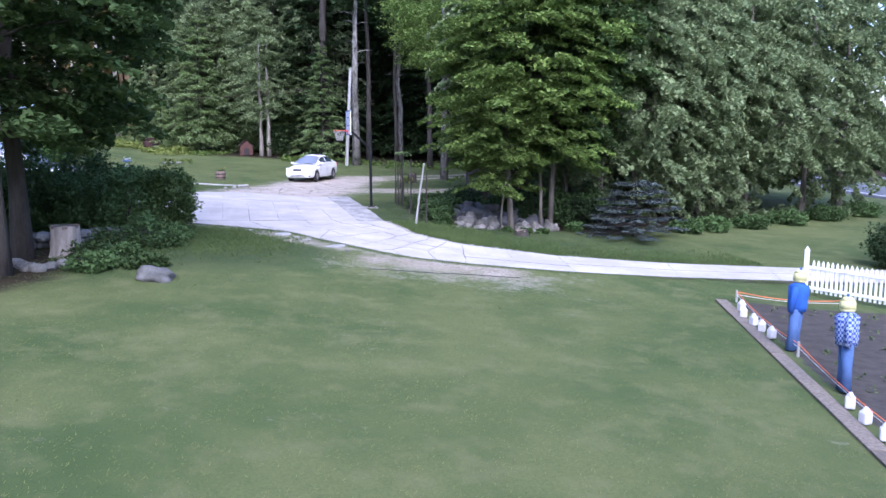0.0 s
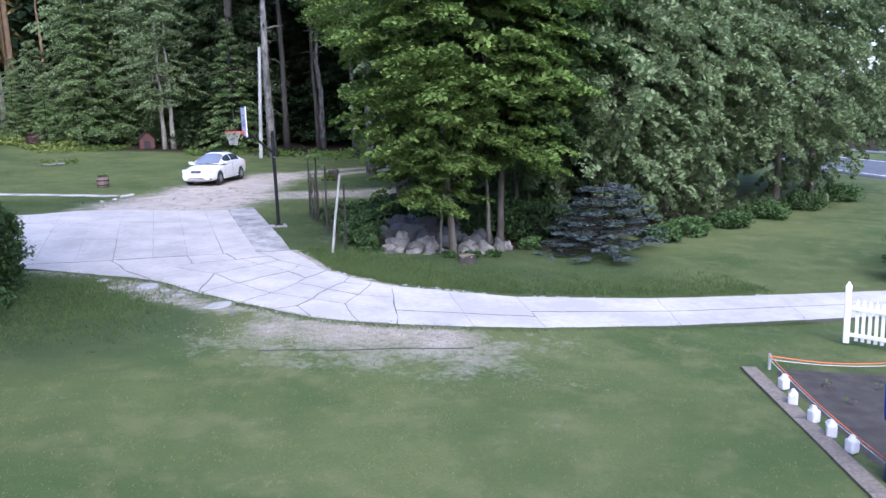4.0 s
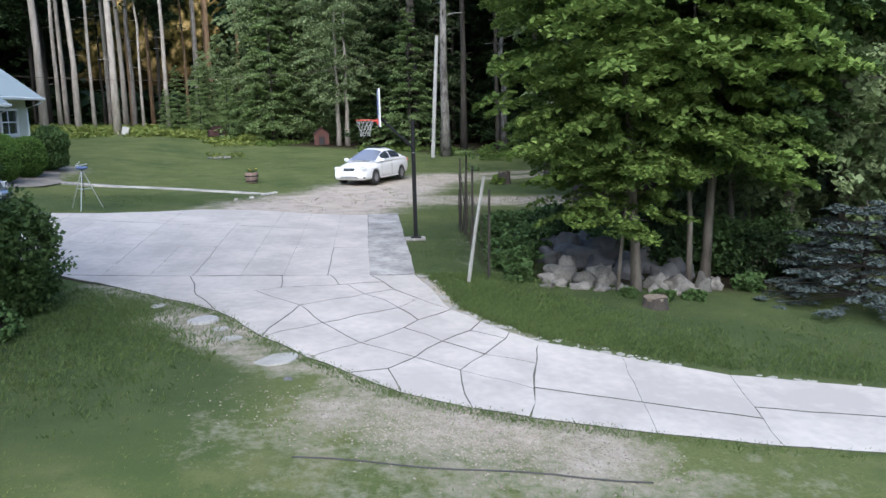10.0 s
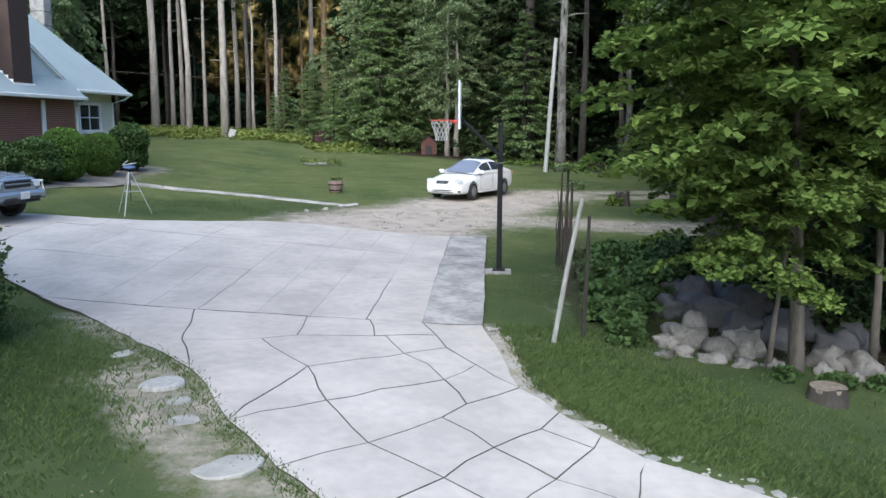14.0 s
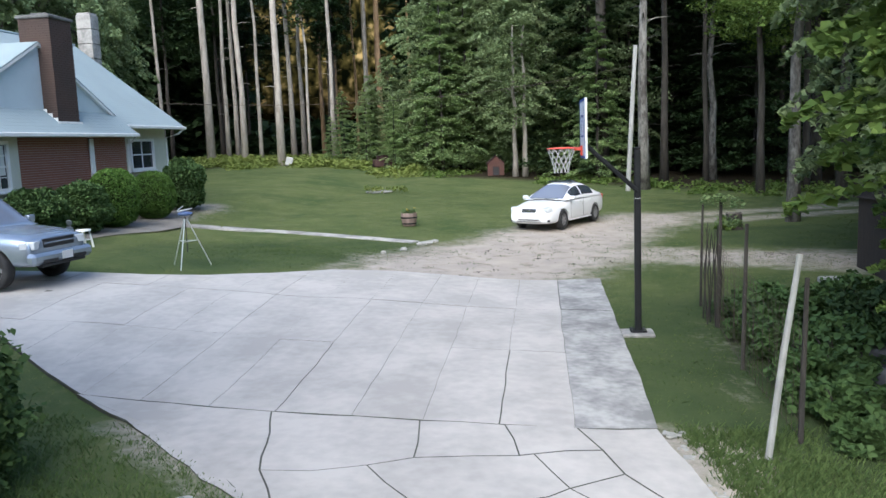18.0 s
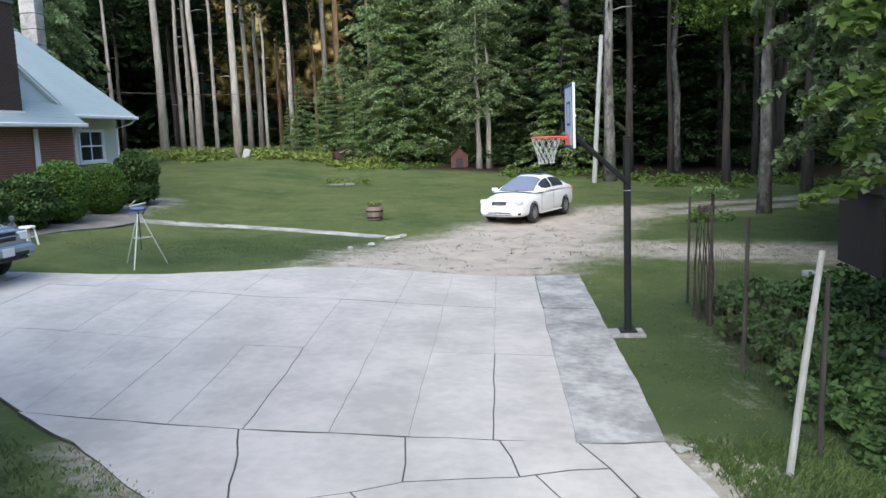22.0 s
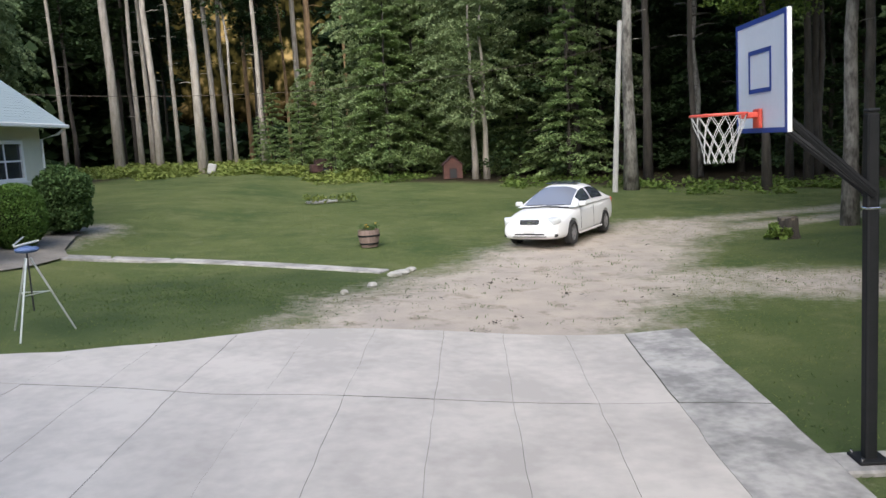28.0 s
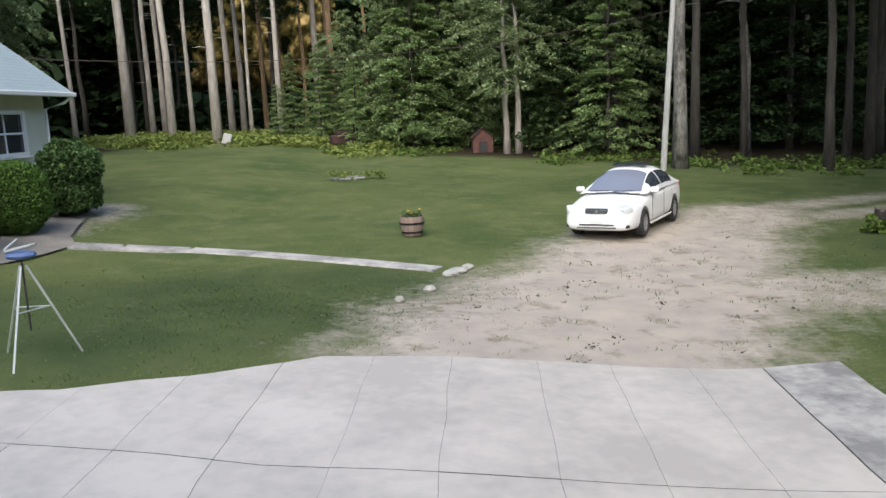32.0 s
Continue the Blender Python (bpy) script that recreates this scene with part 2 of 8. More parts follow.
def ground_material():
    mat = material("lawn_ground", (0.06, 0.11, 0.03), 0.95, spec=0.15)
    nt = mat.node_tree
    n, l = nt.nodes, nt.links
    b = n["Principled BSDF"]
    tc = n.new("ShaderNodeTexCoord")

    def tex(scale, detail=6, rough=0.6):
        t = n.new("ShaderNodeTexNoise")
        t.inputs["Scale"].default_value, t.inputs["Detail"].default_value, t.inputs["Roughness"].default_value = scale, detail, rough
        l.new(tc.outputs["Object"], t.inputs["Vector"])
        return t.outputs["Fac"]

    def span(v, a, c, lo=0.0, hi=1.0):
        r = n.new("ShaderNodeMapRange")
        for k, val in zip(("From Min", "From Max", "To Min", "To Max"), (a, c, lo, hi)):
            r.inputs[k].default_value = val
        l.new(v, r.inputs["Value"])
        return r.outputs[0]

    def mixed(f, a, c):
        m = n.new("ShaderNodeMix")
        m.data_type = "RGBA"
        l.new(f, m.inputs["Factor"])
        for k, v in (("A", a), ("B", c)):
            if isinstance(v, tuple):
                m.inputs[k].default_value = (*v, 1)
            else:
                l.new(v, m.inputs[k])
        return m.outputs["Result"]

    def sums(a, c, k):
        m = n.new("ShaderNodeMath")
        m.operation = "MULTIPLY_ADD"
        l.new(c, m.inputs[0])
        m.inputs[1].default_value = k
        l.new(a, m.inputs[2])
        return m.outputs[0]

    grass = mixed(span(tex(0.35, 4), 0.35, 0.65), (0.062, 0.090, 0.028), (0.130, 0.145, 0.052))
    grass = mixed(span(tex(26.0, 5), 0.3, 0.7, 0.0, 0.6), grass, (0.050, 0.078, 0.026))
    grass = mixed(span(tex(1.3, 6), 0.5, 0.72, 0.0, 0.6), grass, (0.165, 0.165, 0.075))
    sand = mixed(span(tex(1.3, 6), 0.35, 0.7), (0.44, 0.38, 0.32), (0.34, 0.30, 0.26))
    sand = mixed(span(tex(1.9, 7, 0.7), 0.54, 0.68, 0.0, 0.65), sand, (0.14, 0.12, 0.07))
    sand = mixed(span(tex(45.0, 4), 0.5, 0.75, 0.0, 0.35), sand, (0.26, 0.23, 0.19))
    soil = mixed(span(tex(3.0, 7), 0.3, 0.7), (0.048, 0.042, 0.036), (0.085, 0.076, 0.066))
    # forest litter, its brown darkened for the shade under the trees
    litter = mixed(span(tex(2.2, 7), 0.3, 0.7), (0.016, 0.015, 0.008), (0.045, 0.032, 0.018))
    rag = sums(tex(0.9, 7, 0.7), tex(7.0, 6, 0.7), 0.7)

    def mask(name, soft, k=0.8):
        a = n.new("ShaderNodeAttribute")
        a.attribute_name = name
        s = sums(a.outputs["Fac"], rag, k)
        return span(s, 0.5 + 0.85 * k - soft, 0.5 + 0.85 * k + soft)

    lush = mixed(span(tex(0.8, 5), 0.35, 0.65), (0.044, 0.066, 0.024), (0.070, 0.092, 0.034))
    grass = mixed(mask("lush", 0.45), grass, lush)
    col = mixed(mask("bare", 0.30, 1.2), grass, sand)
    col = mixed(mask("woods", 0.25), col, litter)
    col = mixed(mask("soil", 0.1), col, soil)
    l.new(col, b.inputs["Base Color"])
    bp = n.new("ShaderNodeBump")
    bp.inputs["Strength"].default_value, bp.inputs["Distance"].default_value = 0.6, 0.03
    l.new(sums(tex(30.0, 5), tex(5.0, 4), 0.6), bp.inputs["Height"])
    l.new(bp.outputs[0], b.inputs["Normal"])
    return mat


def painted_sunlight():
    """Glowing backdrop: low sun painted as golden leaves broken by dark stems and gaps."""
    mat = bpy.data.materials.new("painted_sunlight")
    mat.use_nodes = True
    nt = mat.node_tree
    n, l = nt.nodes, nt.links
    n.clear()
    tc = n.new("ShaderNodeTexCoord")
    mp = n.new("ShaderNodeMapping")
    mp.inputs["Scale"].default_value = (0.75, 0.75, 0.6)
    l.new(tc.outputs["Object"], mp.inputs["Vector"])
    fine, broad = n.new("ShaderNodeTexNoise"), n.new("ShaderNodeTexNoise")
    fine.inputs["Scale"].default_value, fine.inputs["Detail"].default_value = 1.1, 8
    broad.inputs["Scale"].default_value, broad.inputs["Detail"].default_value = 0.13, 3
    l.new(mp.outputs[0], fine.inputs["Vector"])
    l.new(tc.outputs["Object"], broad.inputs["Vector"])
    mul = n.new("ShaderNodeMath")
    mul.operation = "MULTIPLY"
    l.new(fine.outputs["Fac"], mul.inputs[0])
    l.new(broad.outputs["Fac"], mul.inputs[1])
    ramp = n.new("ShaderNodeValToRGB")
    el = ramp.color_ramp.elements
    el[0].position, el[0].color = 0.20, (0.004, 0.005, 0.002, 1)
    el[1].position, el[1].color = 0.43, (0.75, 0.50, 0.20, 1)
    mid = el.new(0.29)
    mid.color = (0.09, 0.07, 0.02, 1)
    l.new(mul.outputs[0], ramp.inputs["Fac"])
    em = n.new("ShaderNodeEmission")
    # the painted glow fades out towards the ground
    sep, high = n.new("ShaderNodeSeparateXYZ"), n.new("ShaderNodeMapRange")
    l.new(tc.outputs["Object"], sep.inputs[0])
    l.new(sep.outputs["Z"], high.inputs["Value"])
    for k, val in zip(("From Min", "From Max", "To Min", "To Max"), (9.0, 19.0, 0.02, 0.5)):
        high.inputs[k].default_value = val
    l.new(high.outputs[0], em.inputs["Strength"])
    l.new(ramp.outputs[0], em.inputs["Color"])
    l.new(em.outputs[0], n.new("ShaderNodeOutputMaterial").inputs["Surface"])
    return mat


M_GROUND = ground_material()
M_CONC = grain(material("concrete", (0.485, 0.45, 0.41), 0.9, spec=0.25), (0.35, 0.325, 0.298), 0.8, 6, 0.2, 0.006, 0.8, rand=0.035)
M_CONC_OLD = grain(material("weathered_concrete", (0.42, 0.40, 0.375), 0.92, spec=0.25), (0.18, 0.175, 0.168), 1.5, 9, 0.35, 0.008, 0.85, rand=0.07)
M_JOINT = grain(material("soil_and_dark_slab_side", (0.085, 0.08, 0.068), 0.95), (0.055, 0.065, 0.035), 3, 25, 0.5, 0.01)
M_STONE = grain(material("field_stone", (0.17, 0.168, 0.16), 0.9), (0.085, 0.084, 0.08), 3, 22, 0.6, 0.02, 0.9, rand=0.25)
M_PALE = grain(material("pale_flagstone", (0.36, 0.35, 0.32), 0.85), (0.24, 0.235, 0.21), 3, 30, 0.4, 0.01, 0.7, rand=0.1)
M_BARK = grain(material("pine_bark", (0.38, 0.34, 0.295), 0.95), (0.22, 0.19, 0.16), 2.2, 14, 0.9, 0.04, 0.8, rand=0.18, stretch=(3, 3, 0.6))
# pine bark with the low evening sun put into its colour
M_BARK_W = grain(material("sun_warm_pine_bark", (0.38, 0.25, 0.14), 0.95), (0.22, 0.14, 0.08), 2.2, 14, 0.9, 0.04, 0.8, rand=0.15, stretch=(3, 3, 0.6))
# bark of dark trunks, and of stems darkened to stand in shade
M_BARK_D = grain(material("dark_and_shaded_bark", (0.070, 0.060, 0.050), 0.95), (0.032, 0.027, 0.022), 2.2, 14, 0.9, 0.04, 0.9, rand=0.2, stretch=(3, 3, 0.6))
M_BARK_P = grain(material("pale_lichen_bark", (0.21, 0.20, 0.18), 0.95), (0.06, 0.054, 0.048), 2.6, 9, 0.9, 0.04, 1.0, rand=0.12, stretch=(2, 2, 0.8))
M_MAPLE = leafy("maple_leaves", (0.082, 0.140, 0.030), (0.190, 0.265, 0.066))
M_ASH = leafy("ash_leaves", (0.130, 0.185, 0.080), (0.265, 0.325, 0.160))
M_DEEP = leafy("hemlock_leaves", (0.105, 0.168, 0.064), (0.270, 0.350, 0.145))
M_PINE = leafy("pine_needles", (0.022, 0.045, 0.018), (0.050, 0.080, 0.030), through=0.2)
M_SPRUCE = leafy("blue_spruce_needles", (0.045, 0.062, 0.060), (0.105, 0.130, 0.125), through=0.1)
M_YEW = leafy("clipped_shrub_leaves", (0.085, 0.160, 0.032), (0.130, 0.225, 0.048), through=0.2)
M_FERN = leafy("fern_leaves", (0.135, 0.185, 0.040), (0.250, 0.290, 0.080))
M_LAWN = leafy("lawn_blades", (0.080, 0.110, 0.034), (0.190, 0.200, 0.075), through=0.5)
M_GRASS = leafy("grass_blades", (0.056, 0.092, 0.028), (0.112, 0.155, 0.052))
M_LOOSE = leafy("dark_shrub_leaves", (0.058, 0.105, 0.034), (0.092, 0.150, 0.050), through=0.2)
M_CORE = grain(material("shrub_inner_shade", (0.020, 0.032, 0.012), 0.95, spec=0.1), (0.035, 0.050, 0.020), 6, 40, 0.6, 0.03)
M_TWIG = grain(material("dark_twigs", (0.050, 0.040, 0.030), 0.95), (0.09, 0.075, 0.055), 8, 40, 0.3, 0.004)
# glass with the pale reflection of the sky put into its base colour
M_SCREEN = material("windscreen_with_sky", (0.17, 0.185, 0.23), 0.05, spec=1.0)
M_TRUNK = grain(material("young_tree_bark", (0.20, 0.175, 0.145), 0.95), (0.10, 0.085, 0.07), 2.2, 14, 0.7, 0.03, 0.9, rand=0.15, stretch=(3, 3, 0.6))
M_GREYWOOD = grain(material("grey_stake_wood", (0.30, 0.30, 0.28), 0.9), (0.20, 0.195, 0.18), 3, 30, 0.4, 0.004, 0.8, stretch=(6, 6, 0.6))
# green leaves with shade put into the colour, for crowns and bushes
M_SHADE = leafy("dark_shaded_leaves", (0.034, 0.066, 0.022), (0.085, 0.130, 0.042))
M_SHEDDARK = grain(material("blackish_brown_boards", (0.030, 0.022, 0.018), 0.9), (0.018, 0.014, 0.012), 3, 25, 0.4, 0.006, 0.8, stretch=(6, 6, 0.6))
M_PEBBLE = leafy("pebble_stone", (0.15, 0.125, 0.10), (0.35, 0.305, 0.25), 0.9, 0.0)
M_WALK = grain(material("earthy_worn_walk", (0.25, 0.225, 0.195), 0.95), (0.15, 0.135, 0.115), 1.4, 24, 0.4, 0.01, 0.9)

# ---- ground ----
def axis(lo, hi, a, b, step, grow=1.25):
    mid = list(np.arange(a, b + step / 2, step))
    s, left, v = step, [], a
    while v > lo:
        s *= grow
        v -= s
        left.append(max(v, lo))
    s, right, v = step, [], b
    while v < hi:
        s *= grow
        v += s
        right.append(min(v, hi))
    return np.array(left[::-1] + mid + right)


BACK = [(-18.0, 2.9), (-10.0, 3.1), (-8.8, 3.35), (-7.4, 3.95), (-6.3, 4.62), (-3.7, 4.72), (-1.2, 4.70), (-0.28, 4.87)]
COURT = BACK[::-1] + [(-18.0, 0.2), (-12.2, 0.2), (-6.55, -4.45), (-0.28, -4.29)]
LEFT = [(-6.55, -4.45), (-4.95, -6.0), (-3.84, -6.99), (-2.88, -8.46), (-2.11, -9.37), (-1.56, -9.95), (-0.84, -10.62), (0.0, -11.05), (0.72, -11.32), (2.17, -11.70), (3.6, -12.02), (6.55, -12.38), (9.6, -12.62), (13.0, -12.9), (18, -13.3), (24, -13.8), (30, -14.3), (37, -15.0)]
RIGHT = [(-0.28, -4.29), (-0.1, -5.2), (0.05, -6.0), (0.18, -6.75), (0.40, -7.10), (0.63, -7.45), (1.05, -7.95), (1.25, -8.15), (1.42, -8.38), (2.6, -9.0), (4.0, -9.68), (7.3, -10.35), (10.6, -10.62), (13.6, -10.9), (18, -11.3), (24, -11.8), (30, -12.3), (37, -12.6)]
# stretches of deep green grass
LUSH = (((-9.5, 6.5), (-7.0, 8.0)), ((-7.5, -8.5), (-5.5, -10.0)), ((2.5, 0.5), (2.0, -3.0)), ((4.0, -6.8), (6.5, -7.5)), ((6.0, 12.0), (12.0, 14.0)))
GARDEN_U, GARDEN_V, GARDEN_O = Vector((-0.345, -0.939, 0)), Vector((0.939, -0.345, 0)), Vector((6.44, -14.9, 0))


def build_ground():
    xs, ys = axis(-900, 900, -17, 15, 0.3), axis(-900, 900, -26, 30, 0.3)
    X, Y = np.meshgrid(xs, ys)
    Z = height(X, Y)
    bumps = 0.02 * np.sin(X * 1.7 + np.sin(Y * 0.9)) * np.sin(Y * 1.3 + np.sin(X * 0.7)) + 0.03 * np.sin(X * 0.43 + 1) * np.sin(Y * 0.37)
    Z = Z - 0.02 + bumps * smooth(0, 4, np.abs(X + 3) - 6)
    Z = Z + 0.044 * (1 - smooth(0, 4, np.abs(X + 1) - 6)) * (1 - smooth(-5.2, -3.8, Y)) * smooth(-15, -12.5, Y)
    nx, ny = len(xs), len(ys)
    i = np.arange(nx * ny).reshape(ny, nx)
    faces = np.stack([i[:-1, :-1], i[:-1, 1:], i[1:, 1:], i[1:, :-1]], -1).reshape(-1, 4)
    me = arrays("ground", np.stack([X, Y, Z], -1).reshape(-1, 3), faces, M_GROUND)
    x, y = X.ravel(), Y.ravel()
    bare = np.zeros(len(x))
    for a, b, r, k in (((-3.4, 5.6), (-1.9, 9.0), 2.3, 1.0), ((-1.9, 9.0), (-0.3, 13.0), 2.0, 1.0), ((-0.3, 13.0), (2.6, 17.0), 1.5, 0.8),
                       ((2.0, 17.2), (13.0, 23.0), 0.5, 0.62), ((2.9, 15.8), (14.0, 21.2), 0.5, 0.62), ((0.4, 8.8), (6.5, 7.4), 1.3, 0.72),
                       ((-1.5, -11.1), (1.5, -12.15), 0.5, 0.55), ((-0.6, -11.9), (0.9, -12.6), 0.5, 0.5), ((1.15, 0.4), (1.0, -3.5), 0.1, 0.22), ((0.3, -4.6), (0.5, -6.6), 0.25, 0.8),
                       ((-4.6, -7.4), (-2.6, -9.7), 0.2, 0.6), ((-14.2, 12.2), (-14.2, 16), 0.7, 0.66)):
        bare = np.maximum(bare, k * (1 - smooth(r * 0.35, r * 1.75 + 0.4, capsule(x, y, a, b))))
    for a, b in list(zip(LEFT[:8], LEFT[1:9])) + list(zip(RIGHT[:7], RIGHT[1:8])):
        bare = np.maximum(bare, 0.62 * (1 - smooth(0.02, 0.55, capsule(x, y, a, b))))
    bare = np.maximum(bare, 0.30 * (1 - smooth(0, 2.6, capsule(x, y, (-2, -12.1), (2.0, -13.2)))))
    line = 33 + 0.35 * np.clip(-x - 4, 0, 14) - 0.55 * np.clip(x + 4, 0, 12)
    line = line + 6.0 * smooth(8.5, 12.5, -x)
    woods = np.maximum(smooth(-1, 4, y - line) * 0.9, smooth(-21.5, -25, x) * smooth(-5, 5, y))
    # the same shade-darkened litter under the maples and by the stone wall
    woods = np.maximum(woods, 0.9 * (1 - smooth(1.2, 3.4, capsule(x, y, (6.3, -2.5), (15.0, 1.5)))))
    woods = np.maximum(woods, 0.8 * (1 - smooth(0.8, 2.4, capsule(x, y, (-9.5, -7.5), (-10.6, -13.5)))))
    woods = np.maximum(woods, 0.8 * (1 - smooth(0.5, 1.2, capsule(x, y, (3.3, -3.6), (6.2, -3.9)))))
    u = (x - GARDEN_O.x) * GARDEN_U.x + (y - GARDEN_O.y) * GARDEN_U.y
    v = (x - GARDEN_O.x) * GARDEN_V.x + (y - GARDEN_O.y) * GARDEN_V.y
    soil = smooth(-0.25, 0.15, u) * smooth(0.0, 0.35, v) * (1 - smooth(14, 14.5, u)) * (1 - smooth(7.5, 8, v))
    lush = np.maximum.reduce([1 - smooth(1.5, 4.0, capsule(x, y, a, b)) for a, b in LUSH])
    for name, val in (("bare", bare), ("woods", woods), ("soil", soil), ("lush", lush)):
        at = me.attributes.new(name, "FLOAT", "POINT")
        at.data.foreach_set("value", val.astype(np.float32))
    me.shade_smooth()
    return tagged(link_mesh("ground", me, None), "grassy yard with sandy bare patches and shade-darkened forest litter", "ground", kind="structure")


build_ground()

# ---- concrete court and driveway ----
def inside(x, y, poly):
    """Whether a point lies in a polygon."""
    odd = False
    for (ax, ay), (bx, by) in zip(poly, poly[1:] + poly[:1]):
        if (ay > y) != (by > y) and x < ax + (bx - ax) * (y - ay) / (by - ay):
            odd = not odd
    return odd


def driveway_base():
    bm = bmesh.new()
    ring = [bm.verts.new((x, y, hz(x, y) + 0.0)) for x, y in COURT]
    bm.faces.new(ring)
    bmesh.ops.triangulate(bm, faces=bm.faces[:])
    for (a, b), (c, d) in zip(zip(LEFT, RIGHT), zip(LEFT[1:], RIGHT[1:])):
        q = [bm.verts.new((x, y, 0)) for x, y in (Vector(a).lerp(b, 0.04), Vector(c).lerp(d, 0.04), Vector(d).lerp(c, 0.04), Vector(b).lerp(a, 0.04))]
        bm.faces.new(q)
    for cuts in (3, 2):
        bmesh.ops.subdivide_edges(bm, edges=bm.edges[:], cuts=cuts, use_grid_fill=True)
    for v in bm.verts:
        v.co.z = hz(v.co.x, v.co.y) + 0.031
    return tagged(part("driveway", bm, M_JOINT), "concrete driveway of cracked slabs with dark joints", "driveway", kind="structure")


DRIVE = driveway_base()


def clip(poly, a, b):
    """The part of a polygon on the left of the line a-b."""
    side = lambda p: (b[0] - a[0]) * (p[1] - a[1]) - (b[1] - a[1]) * (p[0] - a[0])  # noqa: E731
    out = []
    for p, q in zip(poly, poly[1:] + poly[:1]):
        sp, sq = side(p), side(q)
        if sp >= 0:
            out.append(p)
        if sp * sq < 0:
            k = sp / (sp - sq)
            out.append((p[0] + k * (q[0] - p[0]), p[1] + k * (q[1] - p[1])))
    return out


def slab(pts, mat, name="slab", gap=0.012, lift=0.04, wob=0.0, seed=0):
    """A slab with a chamfered top edge that follows the lie of the land."""
    cx, cy = sum(p[0] for p in pts) / len(pts), sum(p[1] for p in pts) / len(pts)
    fine = []
    for p, q in zip(pts, pts[1:] + pts[:1]):
        n = max(1, int(math.dist(p, q) / 0.35)) if wob else max(1, int(math.dist(p, q) / 1.1))
        for k in range(n):
            x, y = p[0] + (q[0] - p[0]) * k / n, p[1] + (q[1] - p[1]) * k / n
            if wob:
                s = noise.noise(Vector((x * 1.9, y * 1.9, 3.3))) * wob
                t = noise.noise(Vector((x * 1.9, y * 1.9, 9.1))) * wob
                x, y = x + s, y + t
            fine.append((x, y))

    turn = 1 if sum(p[0] * q[1] - q[0] * p[1] for p, q in zip(fine, fine[1:] + fine[:1])) > 0 else -1

    def inset(d):
        out = []
        for k, p in enumerate(fine):
            a, b = Vector(p) - Vector(fine[k - 1]), Vector(fine[(k + 1) % len(fine)]) - Vector(p)
            na, nb = Vector((-a.y, a.x)).normalized(), Vector((-b.y, b.x)).normalized()
            m = na + nb
            m = m / max(m.dot(na), 0.7) if m.length > 0.1 else na
            out.append((p[0] + m.x * d * turn, p[1] + m.y * d * turn))
        return out

    bm = bmesh.new()
    tilt = random.Random(seed).uniform(-0.002, 0.002)
    rings = []
    for d, z in ((gap, -0.04), (gap, lift - 0.002), (gap + 0.0015, lift)):
        rings.append([bm.verts.new((x - cx, y - cy, hz(x, y) - hz(cx, cy) + z + tilt)) for x, y in inset(d)])
    n = len(fine)
    # sides and chamfer painted joint-dark, so no light shows on their concrete
    for r, s in zip(rings, rings[1:]):
        for k in range(n):
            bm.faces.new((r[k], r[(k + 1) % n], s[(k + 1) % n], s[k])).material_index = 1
    mid = bm.verts.new((0, 0, lift + tilt))
    for k in range(n):
        bm.faces.new((rings[-1][k], rings[-1][(k + 1) % n], mid))
    ob = part(name, bm, mat, DRIVE, at=Matrix.Translation((cx, cy, hz(cx, cy))))
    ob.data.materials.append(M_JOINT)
    return ob


